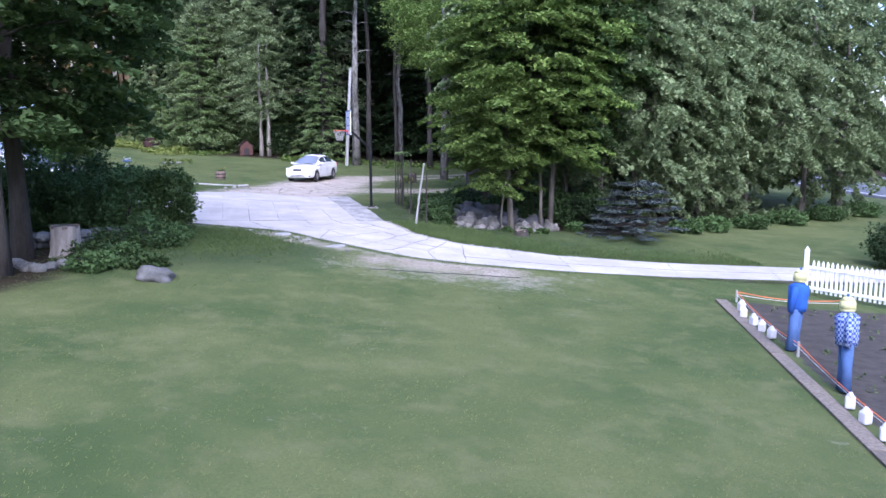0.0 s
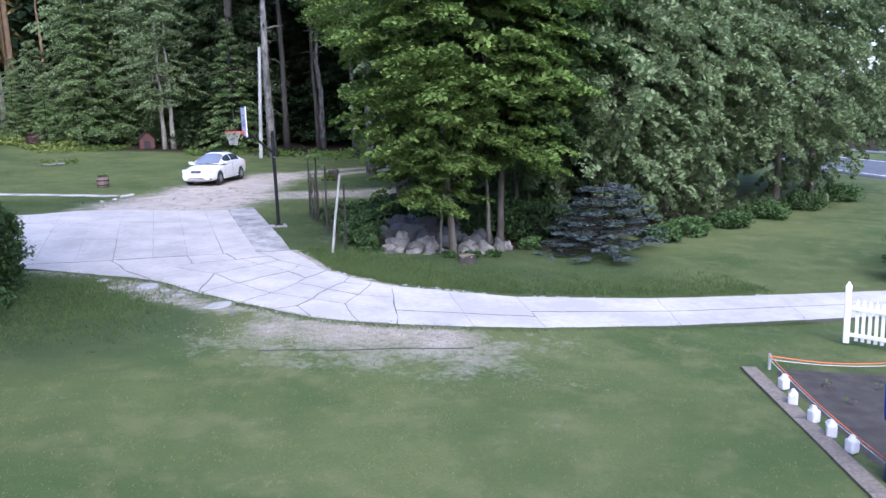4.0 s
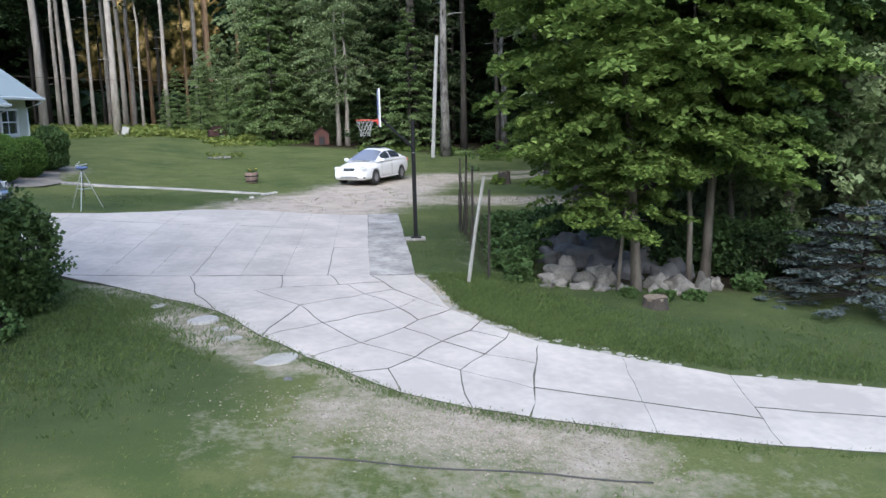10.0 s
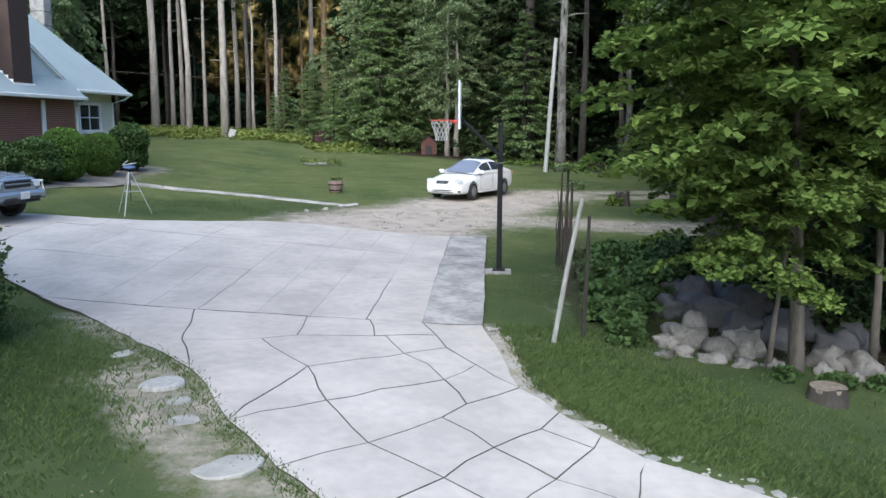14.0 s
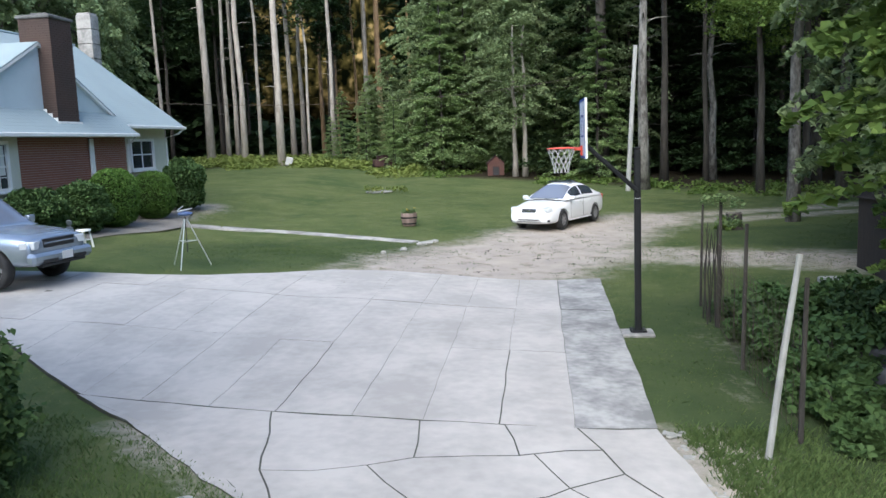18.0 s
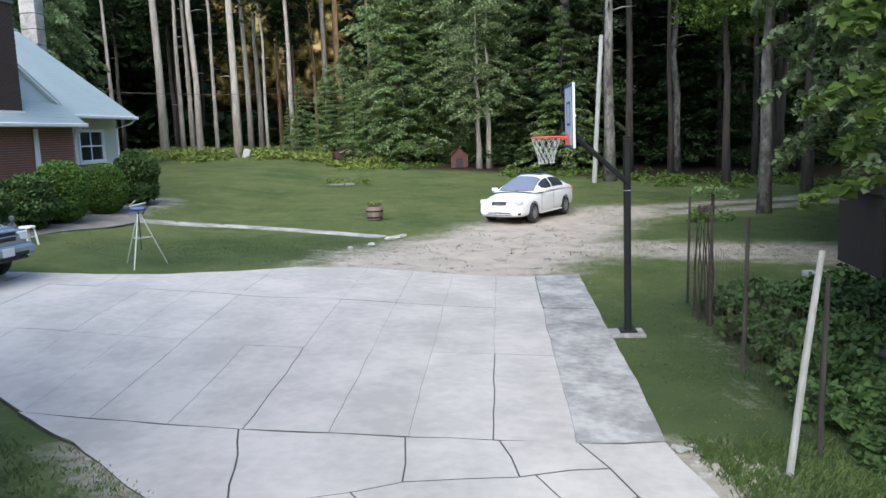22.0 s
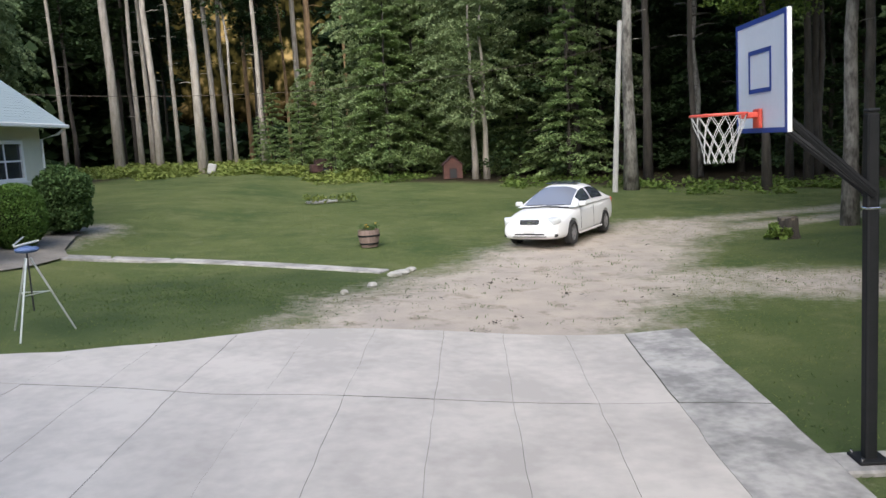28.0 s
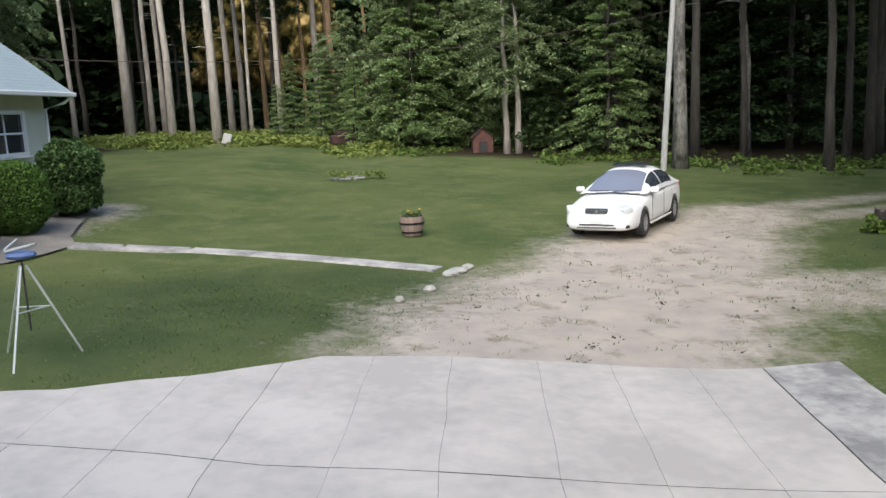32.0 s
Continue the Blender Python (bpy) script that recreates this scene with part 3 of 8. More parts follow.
def build_slabs():
    xs = [-0.28, -1.22, -2.06, -2.96, -3.82, -4.81, -5.72, -6.72] + [-6.72 - 0.93 * k for k in range(1, 13)]
    lines = [([-7.72, -4.85, -3.0, -2.0, -1.2, -0.28], [-3.55, -4.09, -4.31, -4.38, -4.43, -4.29]),
             ([-9.0, -6.7, -5.7, -4.7, -2.0, -1.2, -0.28], [-0.55, -0.80, -1.05, -1.17, -1.26, -1.37, -1.35]),
             ([-9.0, -7.25, -6.3, -4.4, -1.24, -0.28], [2.10, 1.96, 1.82, 1.72, 1.65, 1.50]),
             ([p[0] for p in BACK], [p[1] for p in BACK])]
    cross = lambda j, x: float(np.interp(x, *lines[j]))  # noqa: E731
    wide = {(1, 2): 0.006, (1, 1): 0.0012, (2, 0): 0.006, (4, 0): 0.0010, (5, 0): 0.005, (6, 0): 0.0008, (7, 0): 0.0015, (7, 1): 0.0006}
    for i in range(len(xs) - 1):
        for j in range(3):
            b, a = xs[i], xs[i + 1]
            wb, wa = wide.get((i, j), 0.0), wide.get((i + 1, j), 0.0)
            lo, hi = (0.009, 0.0016, 0.004, 0.0)[j], (0.009, 0.0016, 0.004, 0.0)[j + 1]
            knots = lambda k: [x for x in lines[k][0] if a + 0.1 < x < b - 0.1]  # noqa: E731
            poly = [(x, cross(j, x) + lo) for x in [a + wa] + knots(j) + [b - wb]] + [(x, cross(j + 1, x) - hi) for x in [b - wb] + knots(j + 1)[::-1] + [a + wa]]
            if b < -4:
                poly = clip(poly, (-12.2, 0.2), (-6.55, -4.45))
                poly = clip(poly, (-18, 0.2), (-12, 0.2)) if a < -12 else poly
            if len(poly) > 2:
                area = abs(sum(p[0] * q[1] - q[0] * p[1] for p, q in zip(poly, poly[1:] + poly[:1]))) / 2
                if area > 0.12:
                    slab(poly, M_CONC_OLD if i == 0 else M_CONC, gap=0.0003, wob=0.03, seed=i * 5 + j)
    # the cracked curve, slab by slab
    P = {"a0": (-7.72, -3.55), "a1": (-4.85, -4.09), "a2": (-3.0, -4.31), "a3": (-2.0, -4.38), "a4": (-1.2, -4.43), "a5": (-0.28, -4.29), "b0": (-4.38, -5.84), "b1": (-3.36, -5.65), "b2": (-2.85, -5.38), "b3": (-1.84, -5.19), "b4": (-1.70, -5.14), "b5": (-0.98, -4.97),
         "c1": (-2.45, -6.67), "c2": (-1.54, -6.08), "c3": (-1.31, -5.92), "c4": (-1.0, -6.25), "d1": (-0.78, -5.5), "d2": (-0.35, -6.15), "f1": (-2.02, -7.72), "f2": (-1.40, -7.26), "f3": (-0.73, -6.75), "h1": (-1.39, -8.69), "h2": (-0.70, -7.92), "h3": (-0.40, -7.45),
         "i1": (-0.99, -9.80), "i2": (-0.60, -9.26), "i3": (-0.09, -8.51), "i4": (0.40, -7.94), "k1": (0.04, -9.74), "k2": (0.48, -9.07), "k3": (0.90, -8.30), "n1": (0.93, -10.34), "n2": (1.15, -9.40)}
    P.update({f"l{k}": LEFT[k] for k in range(9)})
    P.update({f"r{k}": RIGHT[k] for k in range(9)})
    faces = "a0 l0 l1 l2 b0 a1/a1 b0 b1 b2 a2/a2 b2 b3 a3/a3 b3 b4 b5 a4/a4 b5 d1 d2 r3 r2 r1 a5/b0 l2 l3 c1 b1/b1 c1 c2 c3 b4 b3 b2/b4 c3 d1 b5/l3 f1 c1/c1 f1 f2 f3 c4 c3 c2/c3 c4 f3 d2 d1/l3 l4 h1 f1/f1 h1 h2 h3 f3 f2/f3 h3 r3 d2/l4 l5 i1 i2 h1/h1 i2 i3 h2/h2 i3 i4 r5 r4 r3 h3/l5 l6 i1/i1 l6 l7 k1 i2/i2 k1 k2 i3/i3 k2 k3 i4/i4 k3 r6 r5/l7 l8 n1 k1/k1 n1 n2 k2/k2 n2 r8 r7 r6 k3"
    for n, names in enumerate(faces.split("/")):
        slab([P[k] for k in names.split()], M_CONC, gap=0.003 if n > 22 else (0.007 if n % 4 else 0.010), wob=0.08, seed=90 + n)
    for i in range(8, len(LEFT) - 1):
        f = 0.34 if i < 10 else 0.49
        mid = lambda k: (LEFT[k][0] * (1 - f) + RIGHT[k][0] * f, LEFT[k][1] * (1 - f) + RIGHT[k][1] * f)  # noqa: E731
        p, q = mid(i), mid(i + 1)
        slab([LEFT[i], LEFT[i + 1], (q[0], q[1] - 0.014), (p[0], p[1] - 0.014)], M_CONC, gap=0.0015, wob=0.04, seed=300 + i)
        slab([(p[0], p[1] + 0.014), (q[0], q[1] + 0.014), RIGHT[i + 1], RIGHT[i]], M_CONC, gap=0.0015, wob=0.04, seed=330 + i)


# ---- vegetation ----
def leaf_mesh(name, pts, size, up, rng, mat, jitter=0.35):
    """Many small folded leaves. up: how flat they lie."""
    n = len(pts)
    yaw = rng.uniform(0, 2 * math.pi, n)
    tilt = rng.normal(0, jitter, n) + (1 - up) * rng.uniform(-1.2, 1.2, n)
    s = size * rng.uniform(0.65, 1.35, n)
    d = np.stack([np.cos(yaw) * np.cos(tilt), np.sin(yaw) * np.cos(tilt), np.sin(tilt)], -1)
    w = np.stack([-np.sin(yaw), np.cos(yaw), rng.normal(0, 0.35, n)], -1)
    f = np.cross(d, w)
    s1 = s[:, None]
    v = np.stack([pts - d * s1 * 0.5, pts + w * s1 * 0.42 - d * s1 * 0.05 + f * s1 * 0.1, pts + d * s1 * 0.55 - f * s1 * 0.06, pts - w * s1 * 0.42 - d * s1 * 0.05 + f * s1 * 0.1], 1)
    i = np.arange(n)[:, None] * 4
    t = np.concatenate([i + (0, 1, 2), i + (0, 2, 3)], 1).reshape(-1, 3)
    return arrays(name, v.reshape(-1, 3), t, mat, False)


def clumps(rng, centres, spread, flat, per):
    """Points in flattened clumps round centres."""
    c = np.repeat(centres, per, 0)
    off = rng.normal(0, 1, (len(c), 3))
    off *= (np.cbrt(rng.uniform(0, 1, len(c))) / np.linalg.norm(off, axis=1))[:, None]
    off[:, 2] *= flat
    sp = np.repeat(spread * rng.uniform(0.6, 1.4, len(centres)), per)[:, None]
    out = c + off * sp
    out[:, 2] -= 0.25 * np.hypot(off[:, 0], off[:, 1]) * sp[:, 0]
    return out


def crown_points(rng, n, rx, rz, z0, low=0.5, hollow=0.45):
    """Clump centres in an uneven egg, mostly near its outside; z0: its bottom."""
    d = rng.normal(0, 1, (n, 3))
    d /= np.linalg.norm(d, axis=1)[:, None]
    r = hollow + (1 - hollow) * np.sqrt(rng.uniform(0, 1, n))
    lobes = 1 + 0.22 * np.sin(d[:, 0] * 4 + d[:, 2] * 3 + rng.uniform(0, 6)) * np.cos(d[:, 1] * 5 + rng.uniform(0, 6))
    p = d * (r * lobes)[:, None]
    return np.stack([p[:, 0] * rx, p[:, 1] * rx, z0 + rz * (1 + p[:, 2])], -1)


def limb_mesh(name, rng, top, r, mat, limbs, reach, z_lo, z_hi, lean=(0, 0), rise=0.5, seg=7, stubs=0):
    """A tapered trunk with limbs."""
    bm = bmesh.new()
    k = 7
    wob = [(rng.normal(0, 0.012) * top, rng.normal(0, 0.012) * top) for _ in range(k + 1)]
    pts = [(lean[0] * i / k + wob[i][0] * (i > 0) * i / k, lean[1] * i / k + wob[i][1] * (i > 0) * i / k, top * i / k - (0.15 if i == 0 else 0)) for i in range(k + 1)]
    rad = [r * (1.25 if i == 0 else 1.0) * (1 - 0.75 * i / k) for i in range(k + 1)]
    bent(bm, pts, rad, 10)
    for i in range(limbs + stubs):
        z = rng.uniform(z_lo, z_hi) if i < limbs else rng.uniform(0.12, 0.5) * top
        f = z / top
        c = Vector((np.interp(z, [p[2] for p in pts], [p[0] for p in pts]), np.interp(z, [p[2] for p in pts], [p[1] for p in pts]), z))
        a = rng.uniform(0, 6.28318)
        ln = reach * rng.uniform(0.6, 1.0) * (1 - 0.5 * f) if i < limbs else rng.uniform(0.4, 1.1)
        e = Vector((math.cos(a), math.sin(a), rise * rng.uniform(0.4, 1.2)))
        rr = max(r * (1 - f) * 0.4, 0.012) if i < limbs else 0.022
        bent(bm, [c, c + e * ln * 0.5, c + e * ln + Vector((0, 0, -0.12 * ln))], [rr, rr * 0.6, rr * 0.2], 5 if i < limbs else 4)
    me = bpy.data.meshes.new(name)
    bm.to_mesh(me)
    bm.free()
    me.shade_smooth()
    me.materials.append(mat)
    return me


def plant(name, x, y, trunk, crown, label, category="tree", group="", turn=0.0, scale=1.0, tall=1.0, sink=0.0, extra=()):
    """A tree of shared trunk and crown meshes, standing on the ground."""
    ob = thing(name, Matrix.Translation((x, y, hz(x, y) - sink)) @ Matrix.Rotation(turn, 4, "Z") @ Matrix.Diagonal((scale, scale, scale * tall, 1)), label, category, group)
    if trunk is not None:
        link_mesh("trunk", trunk, None, ob)
    if crown is not None:
        link_mesh("crown", crown, None, ob)
    return ob


def sprays(rng, base, yaw, length, per, droop=0.35, rise=0.15, fan=0.34, thick=0.03):
    """Points in leafy fans: each starts at a base, reaches out along its yaw and hangs down at the tip."""
    n = len(base)
    f = np.sqrt(rng.uniform(0.02, 1, (n, per)))
    v = rng.uniform(-1, 1, (n, per)) * np.sin(np.pi * np.clip(f, 0, 0.97) ** 1.3) ** 0.7
    ln = length[:, None]
    dx, dy = np.cos(yaw)[:, None], np.sin(yaw)[:, None]
    along, across = f * ln, v * fan * ln
    up = rise * along - droop * f * f * ln - 0.22 * np.abs(across) + rng.normal(0, thick, (n, per))
    out = np.stack([base[:, None, 0] + dx * along - dy * across, base[:, None, 1] + dy * along + dx * across, base[:, None, 2] + up], -1)
    return out.reshape(-1, 3)


def fan_crown(rng, n, rx, rz, z0, length, per, hollow=0.45, droop=0.4, fan=0.4):
    """A crown of hanging fans that point away from the stem."""
    c = crown_points(rng, n, rx, rz, z0, hollow=hollow)
    yaw = np.arctan2(c[:, 1], c[:, 0]) + rng.normal(0, 0.7, n)
    return sprays(rng, c, yaw, length * rng.uniform(0.6, 1.3, n), per, droop * 1.0, 0.12, fan)


RNG = np.random.default_rng(11)
# near maples: leaves in hanging fans with dark gaps between them
MAPLE_CROWN = [leaf_mesh("crown", fan_crown(RNG, 300, 2.45, 3.55, 1.9, 1.05, 105, 0.5), 0.135, 0.75, RNG, M_MAPLE, 0.45) for _ in range(2)]
MAPLE_TRUNK = [limb_mesh("trunk", RNG, 8.2, r, M_TRUNK, 16, 2.3, 2.2, 7.0, lean=(0.6, 0.3), rise=0.6) for r in (0.10, 0.062)]
# second maple crown copied in the leaf colour darkened for shade
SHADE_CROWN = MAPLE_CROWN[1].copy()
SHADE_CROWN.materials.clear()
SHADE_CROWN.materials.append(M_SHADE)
ASH_CROWN = [leaf_mesh("crown", fan_crown(RNG, 360, 3.3, 4.9, 0.45, 1.05, 80, 0.5, 0.65, 0.42), 0.165, 0.5, RNG, M_ASH, 0.5) for _ in range(2)]
ASH_TRUNK = [limb_mesh("trunk", RNG, 10.0, 0.14, M_TRUNK, 16, 3.2, 2.2, 8.5, rise=0.6)]
# understorey of the woods: drooping layers
UNDER_CROWN = []
for _ in range(3):
    base, yaw, reach = [], [], []
    for z in np.arange(0.7, 10.3, 0.62):
        turn = RNG.uniform(0, 6.283)
        for k in range(7):
            a, ln = turn + k * 0.8976 + RNG.normal(0, 0.25), (1 - z / 12.2) * 3.1 * RNG.uniform(0.55, 1.15)
            z1 = z + RNG.normal(0, 0.14)
            for g in (0.12, 0.48):
                base.append((math.cos(a) * ln * g, math.sin(a) * ln * g, z1 + 0.1 * ln * g))
                yaw.append(a + RNG.normal(0, 0.3))
                reach.append(ln * 0.62)
    UNDER_CROWN.append(leaf_mesh("crown", sprays(RNG, np.array(base), np.array(yaw), np.array(reach), 80, 0.42, 0.16, 0.36), 0.14, 0.85, RNG, M_DEEP, 0.3))
TALL_CROWN = []
for low in (0.8, 0.8, 3.2):
    base, yaw, reach = [], [], []
    for z in np.arange(low, 11.6, 0.55):
        turn = RNG.uniform(0, 6.283)
        full = 2.5 * min(1.0, (12.4 - z) / 4.0) * min(1.0, 0.55 + 0.2 * z)
        for k in range(6):
            a, ln = turn + k * 1.047 + RNG.normal(0, 0.3), full * RNG.uniform(0.5, 1.2)
            z1 = z + RNG.normal(0, 0.25)
            for g in (0.2, 0.6):
                base.append((math.cos(a) * ln * g, math.sin(a) * ln * g, z1 + 0.25 * ln * g))
                yaw.append(a + RNG.normal(0, 0.45))
                reach.append(max(ln * 0.6, 0.5))
    TALL_CROWN.append(leaf_mesh("crown", sprays(RNG, np.array(base), np.array(yaw), np.array(reach), 85, 0.5, 0.2, 0.45), 0.145, 0.7, RNG, M_ASH, 0.45))
# understorey crown copied in dark needles to keep the woods' depth dark
DARK_CROWN = UNDER_CROWN[0].copy()
DARK_CROWN.materials.clear()
DARK_CROWN.materials.append(M_PINE)
UNDER_TRUNK = [limb_mesh("trunk", RNG, 10.5, 0.11, M_BARK_D, 18, 2.2, 1.0, 9.0, rise=0.15)]
# tall pines: bare stems with stubs, the crown far up
PINE_TRUNK = [limb_mesh("trunk", RNG, 24.0, 0.21, M_BARK, 14, 3.2, 12.0, 23.0, rise=0.2, stubs=10) for _ in range(3)]
WARM_TRUNK = [limb_mesh("trunk", RNG, 24.0, 0.21, M_BARK_W, 8, 2.2, 15.0, 23.0, rise=0.2, stubs=12) for _ in range(3)]
# pine stems with the shade of the woods put into their bark
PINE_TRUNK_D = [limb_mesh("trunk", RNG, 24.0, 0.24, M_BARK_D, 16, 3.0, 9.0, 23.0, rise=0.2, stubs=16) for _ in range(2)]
PINE_CROWN = [leaf_mesh("crown", clumps(RNG, crown_points(RNG, 130, 3.1, 6.0, 11.5, hollow=0.2), 1.0, 0.4, 22), 0.42, 0.7, RNG, M_PINE) for _ in range(2)]
OAK_CROWN = leaf_mesh("crown", clumps(RNG, crown_points(RNG, 190, 4.6, 3.2, 7.4, hollow=0.4), 1.0, 0.25, 60), 0.2, 0.8, RNG, M_MAPLE)
BIG_TRUNK = limb_mesh("trunk", RNG, 19.0, 0.3, M_BARK_P, 14, 3.0, 8.0, 18.0, rise=0.3, stubs=5)

# the big trunk again, its bark darkened for shade
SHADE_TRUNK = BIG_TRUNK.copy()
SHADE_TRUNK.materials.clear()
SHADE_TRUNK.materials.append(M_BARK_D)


def build_woods():
    rng = random.Random(5)
    # stems that stand out at the edge of the woods
    for x, y, k, s in ((-25.4, 44.0, 0, 1.35), (-25.6, 48.0, 1, 0.85), (-23.4, 45.5, 2, 1.1), (-22.8, 47.5, 0, 0.75), (-19.45, 42.0, 1, 1.25), (-21.6, 52.0, 2, 1.05), (-19.1, 48.0, 0, 0.6), (-16.7, 46.2, 1, 0.85), (-31.8, 50.0, 2, 0.8),
                       (-22.5, 58, 2, 1.0), (-17.0, 60, 0, 1.2), (-27.5, 55, 1, 1.0), (-25.5, 61, 0, 1.1)):
        plant("pine_tree", x, y, PINE_TRUNK[k], PINE_CROWN[k % 2], "tall bare-stemmed pine with grey-brown bark at the edge of the woods", "tree", "pines at the edge of the woods", rng.uniform(0, 6.28), s, 1.35)
    # stems deep in the woods, their bark coloured for evening sun coming in
    for x, y, k, s in ((-15.8, 60.0, 1, 1.35), (-20.8, 64.0, 2, 0.9), (-18.6, 63.0, 0, 0.7), (-22.8, 66.0, 1, 1.0), (-13.4, 62.0, 2, 0.8), (-24.6, 65.0, 0, 0.8), (-17.2, 67.0, 2, 1.0)):
        plant("pine_tree", x, y, WARM_TRUNK[k], None, "tall pine stem deep in the woods, coloured as if in warm sun", "tree", "reddish pines in the woods", rng.uniform(0, 6.28), s, 1.4)
    plant("pine_tree", 2.2, 36.5, PINE_TRUNK_D[0], PINE_CROWN[0], "thick dark pine at the edge of the woods", "tree", "pines at the edge of the woods", 1.0, 1.5)
    plant("oak_tree", 3.62, 28.7, BIG_TRUNK, PINE_CROWN[1], "tall tree with pale lichen-spotted bark behind a white post", "tree", "pale-barked trees", 2.0, 0.95)
    plant("oak_tree", 8.4, 35.6, BIG_TRUNK, PINE_CROWN[0], "slender tree with pale mottled bark at the wood's edge", "tree", "pale-barked trees", 0.5, 0.8)
    plant("oak_tree", 7.1, 15.9, BIG_TRUNK, OAK_CROWN, "tall tree with pale mottled bark beside the track", "tree", "pale-barked trees", 4.0, 0.72, 1.3)
    # trees added so that their high crowns block the sky over the lawn
    for x, y, s in ((11.0, 12.5, 0.95), (13.5, 18.0, 1.1), (11.5, 24.0, 1.1), (17.0, 14.0, 1.1), (16.0, 27.0, 1.2), (9.0, 27.5, 0.95)):
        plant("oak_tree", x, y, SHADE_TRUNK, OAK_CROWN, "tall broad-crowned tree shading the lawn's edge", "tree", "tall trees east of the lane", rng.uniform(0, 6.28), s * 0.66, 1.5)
    # the rest of the woods
    n = 0
    while n < 120:
        x, y = rng.uniform(-34, 46), rng.uniform(31, 74)
        edge = 35 + 0.35 * min(max(-x - 4, 0), 14) - 0.55 * min(max(x + 4, 0), 12)
        if y < edge + 1.5 or (x < -13 and y < 52) or (-16 < x < 1 and y < 47) or (-32 < x < -10 and y > 50 and rng.random() < 0.85):
            continue
        n += 1
        k = rng.randrange(2)
        plant("pine_tree", x, y, PINE_TRUNK_D[k], PINE_CROWN[k], "pine stem inside the woods, bark darkened for shade", "tree", "pines inside the woods", rng.uniform(0, 6.28), rng.uniform(0.55, 1.0), rng.uniform(0.95, 1.3))
    # green layer of young trees along the edge
    for i in range(21):
        x = -15.5 + i * 0.9 + rng.uniform(-0.7, 0.7)
        y = 37.0 + 0.3 * max(-x - 4, 0) - 0.4 * max(x + 4, 0) + rng.uniform(0.3, 5.5)
        if -7.6 < x < -1.0:
            y = max(y, 42.6)
        plant("young_hemlock", x, y, UNDER_TRUNK[0], UNDER_CROWN[i % 3], "young leafy tree in drooping layers at the wood's edge", "tree", "young trees along the wood's edge", rng.uniform(0, 6.28), rng.uniform(0.45, 1.15) * (0.55 if x < -10.5 else 1.0))
    for i in range(15):
        x = -13.5 + i * 1.22 + rng.uniform(-0.5, 0.5)
        y = 41.2 + 0.3 * max(-x - 4, 0) - 0.3 * max(x + 4, 0) + rng.uniform(-0.5, 2)
        y = max(y, 43.6) if -8.5 < x < 0.5 else y
        plant("leafy_tree", x, y, UNDER_TRUNK[0], TALL_CROWN[i % 2], "tall grey-green leafy tree at the wood's edge", "tree", "leafy trees along the wood's edge", rng.uniform(0, 6.28), rng.uniform(0.85, 1.15) * (0.5 if x < -10.5 else 1.0), 1.25)
    n = 0
    while n < 60:
        x, y = rng.uniform(0, 40), rng.uniform(36, 70)
        n += 1
        plant("dark_spruce", x, y, UNDER_TRUNK[0], DARK_CROWN, "dark conifer filling the depth of the woods", "tree", "conifers inside the woods", rng.uniform(0, 6.28), rng.uniform(1.1, 1.9))
    for i in range(9):
        x = rng.uniform(14, 34)
        y = 42 + rng.uniform(0, 14) - 0.2 * x
        plant("young_hemlock", x, y, UNDER_TRUNK[0], UNDER_CROWN[i % 3], "young leafy tree in the shade of the woods", "tree", "young trees in the woods", rng.uniform(0, 6.28), rng.uniform(0.6, 1.2))
    for x, y, s in ((-29, 27, 1.35), (-28.5, 33, 1.0), (-31, 23, 1.6), (-33, 37, 1.3), (-32, 15, 1.6), (-33, 8, 1.5), (-34, 0, 1.5)):
        plant("leafy_tree", x, y, ASH_TRUNK[0], ASH_CROWN[rng.randrange(2)], "leafy broadleaf tree behind the house", "tree", "trees behind the house", rng.uniform(0, 6.28), s, 1.25)


def build_far_woods():
    """Woods that close the place all round."""
    rng = np.random.default_rng(3)
    pts = []
    for _ in range(3600):
        a = rng.uniform(0, 2 * math.pi)
        r = rng.uniform(78, 100)
        x, y = r * math.cos(a) - 2, r * math.sin(a) + 14
        top = 5.5 if -0.35 < a < 0.95 or a > 5.93 else 21
        if -50 < x < -18 and y > 60:
            top = 1.0
        if 1.5 < x < 10 and y > 60 and rng.random() < 0.75:
            top = 8
        pts.append((x, y, hz(x, y) + rng.uniform(0, top)))
    for _ in range(2600):
        x, y = rng.uniform(-60, 40), rng.uniform(72, 82)
        top = 1.5 if -36 < x < -15.5 else (9 if 2.5 < x < 8.5 and rng.random() < 0.8 else 22)
        pts.append((x, y, hz(x, y) + rng.uniform(0, top)))
    for _ in range(700):
        x, y = rng.uniform(-52, -40), rng.uniform(0, 74)
        pts.append((x, y, hz(x, y) + rng.uniform(0, 18)))
    p = clumps(rng, np.array(pts), 3.4, 0.7, 26)
    me = leaf_mesh("far_woods", p, 1.25, 0.5, rng, M_PINE)
    tagged(link_mesh("far_woods", me, None), "dark distant woods closing in the yard", "woods", kind="stuff")
    # added glowing sheet with evening sunlight painted on, beyond the pines
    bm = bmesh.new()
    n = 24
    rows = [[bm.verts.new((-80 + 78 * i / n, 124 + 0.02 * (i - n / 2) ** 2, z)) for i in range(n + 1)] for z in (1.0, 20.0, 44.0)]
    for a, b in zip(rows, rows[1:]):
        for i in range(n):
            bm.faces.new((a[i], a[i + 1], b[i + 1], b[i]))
    tagged(part("backdrop", bm, painted_sunlight()), "glowing backdrop painted as distant woods in low golden evening sun", "backdrop", kind="structure")


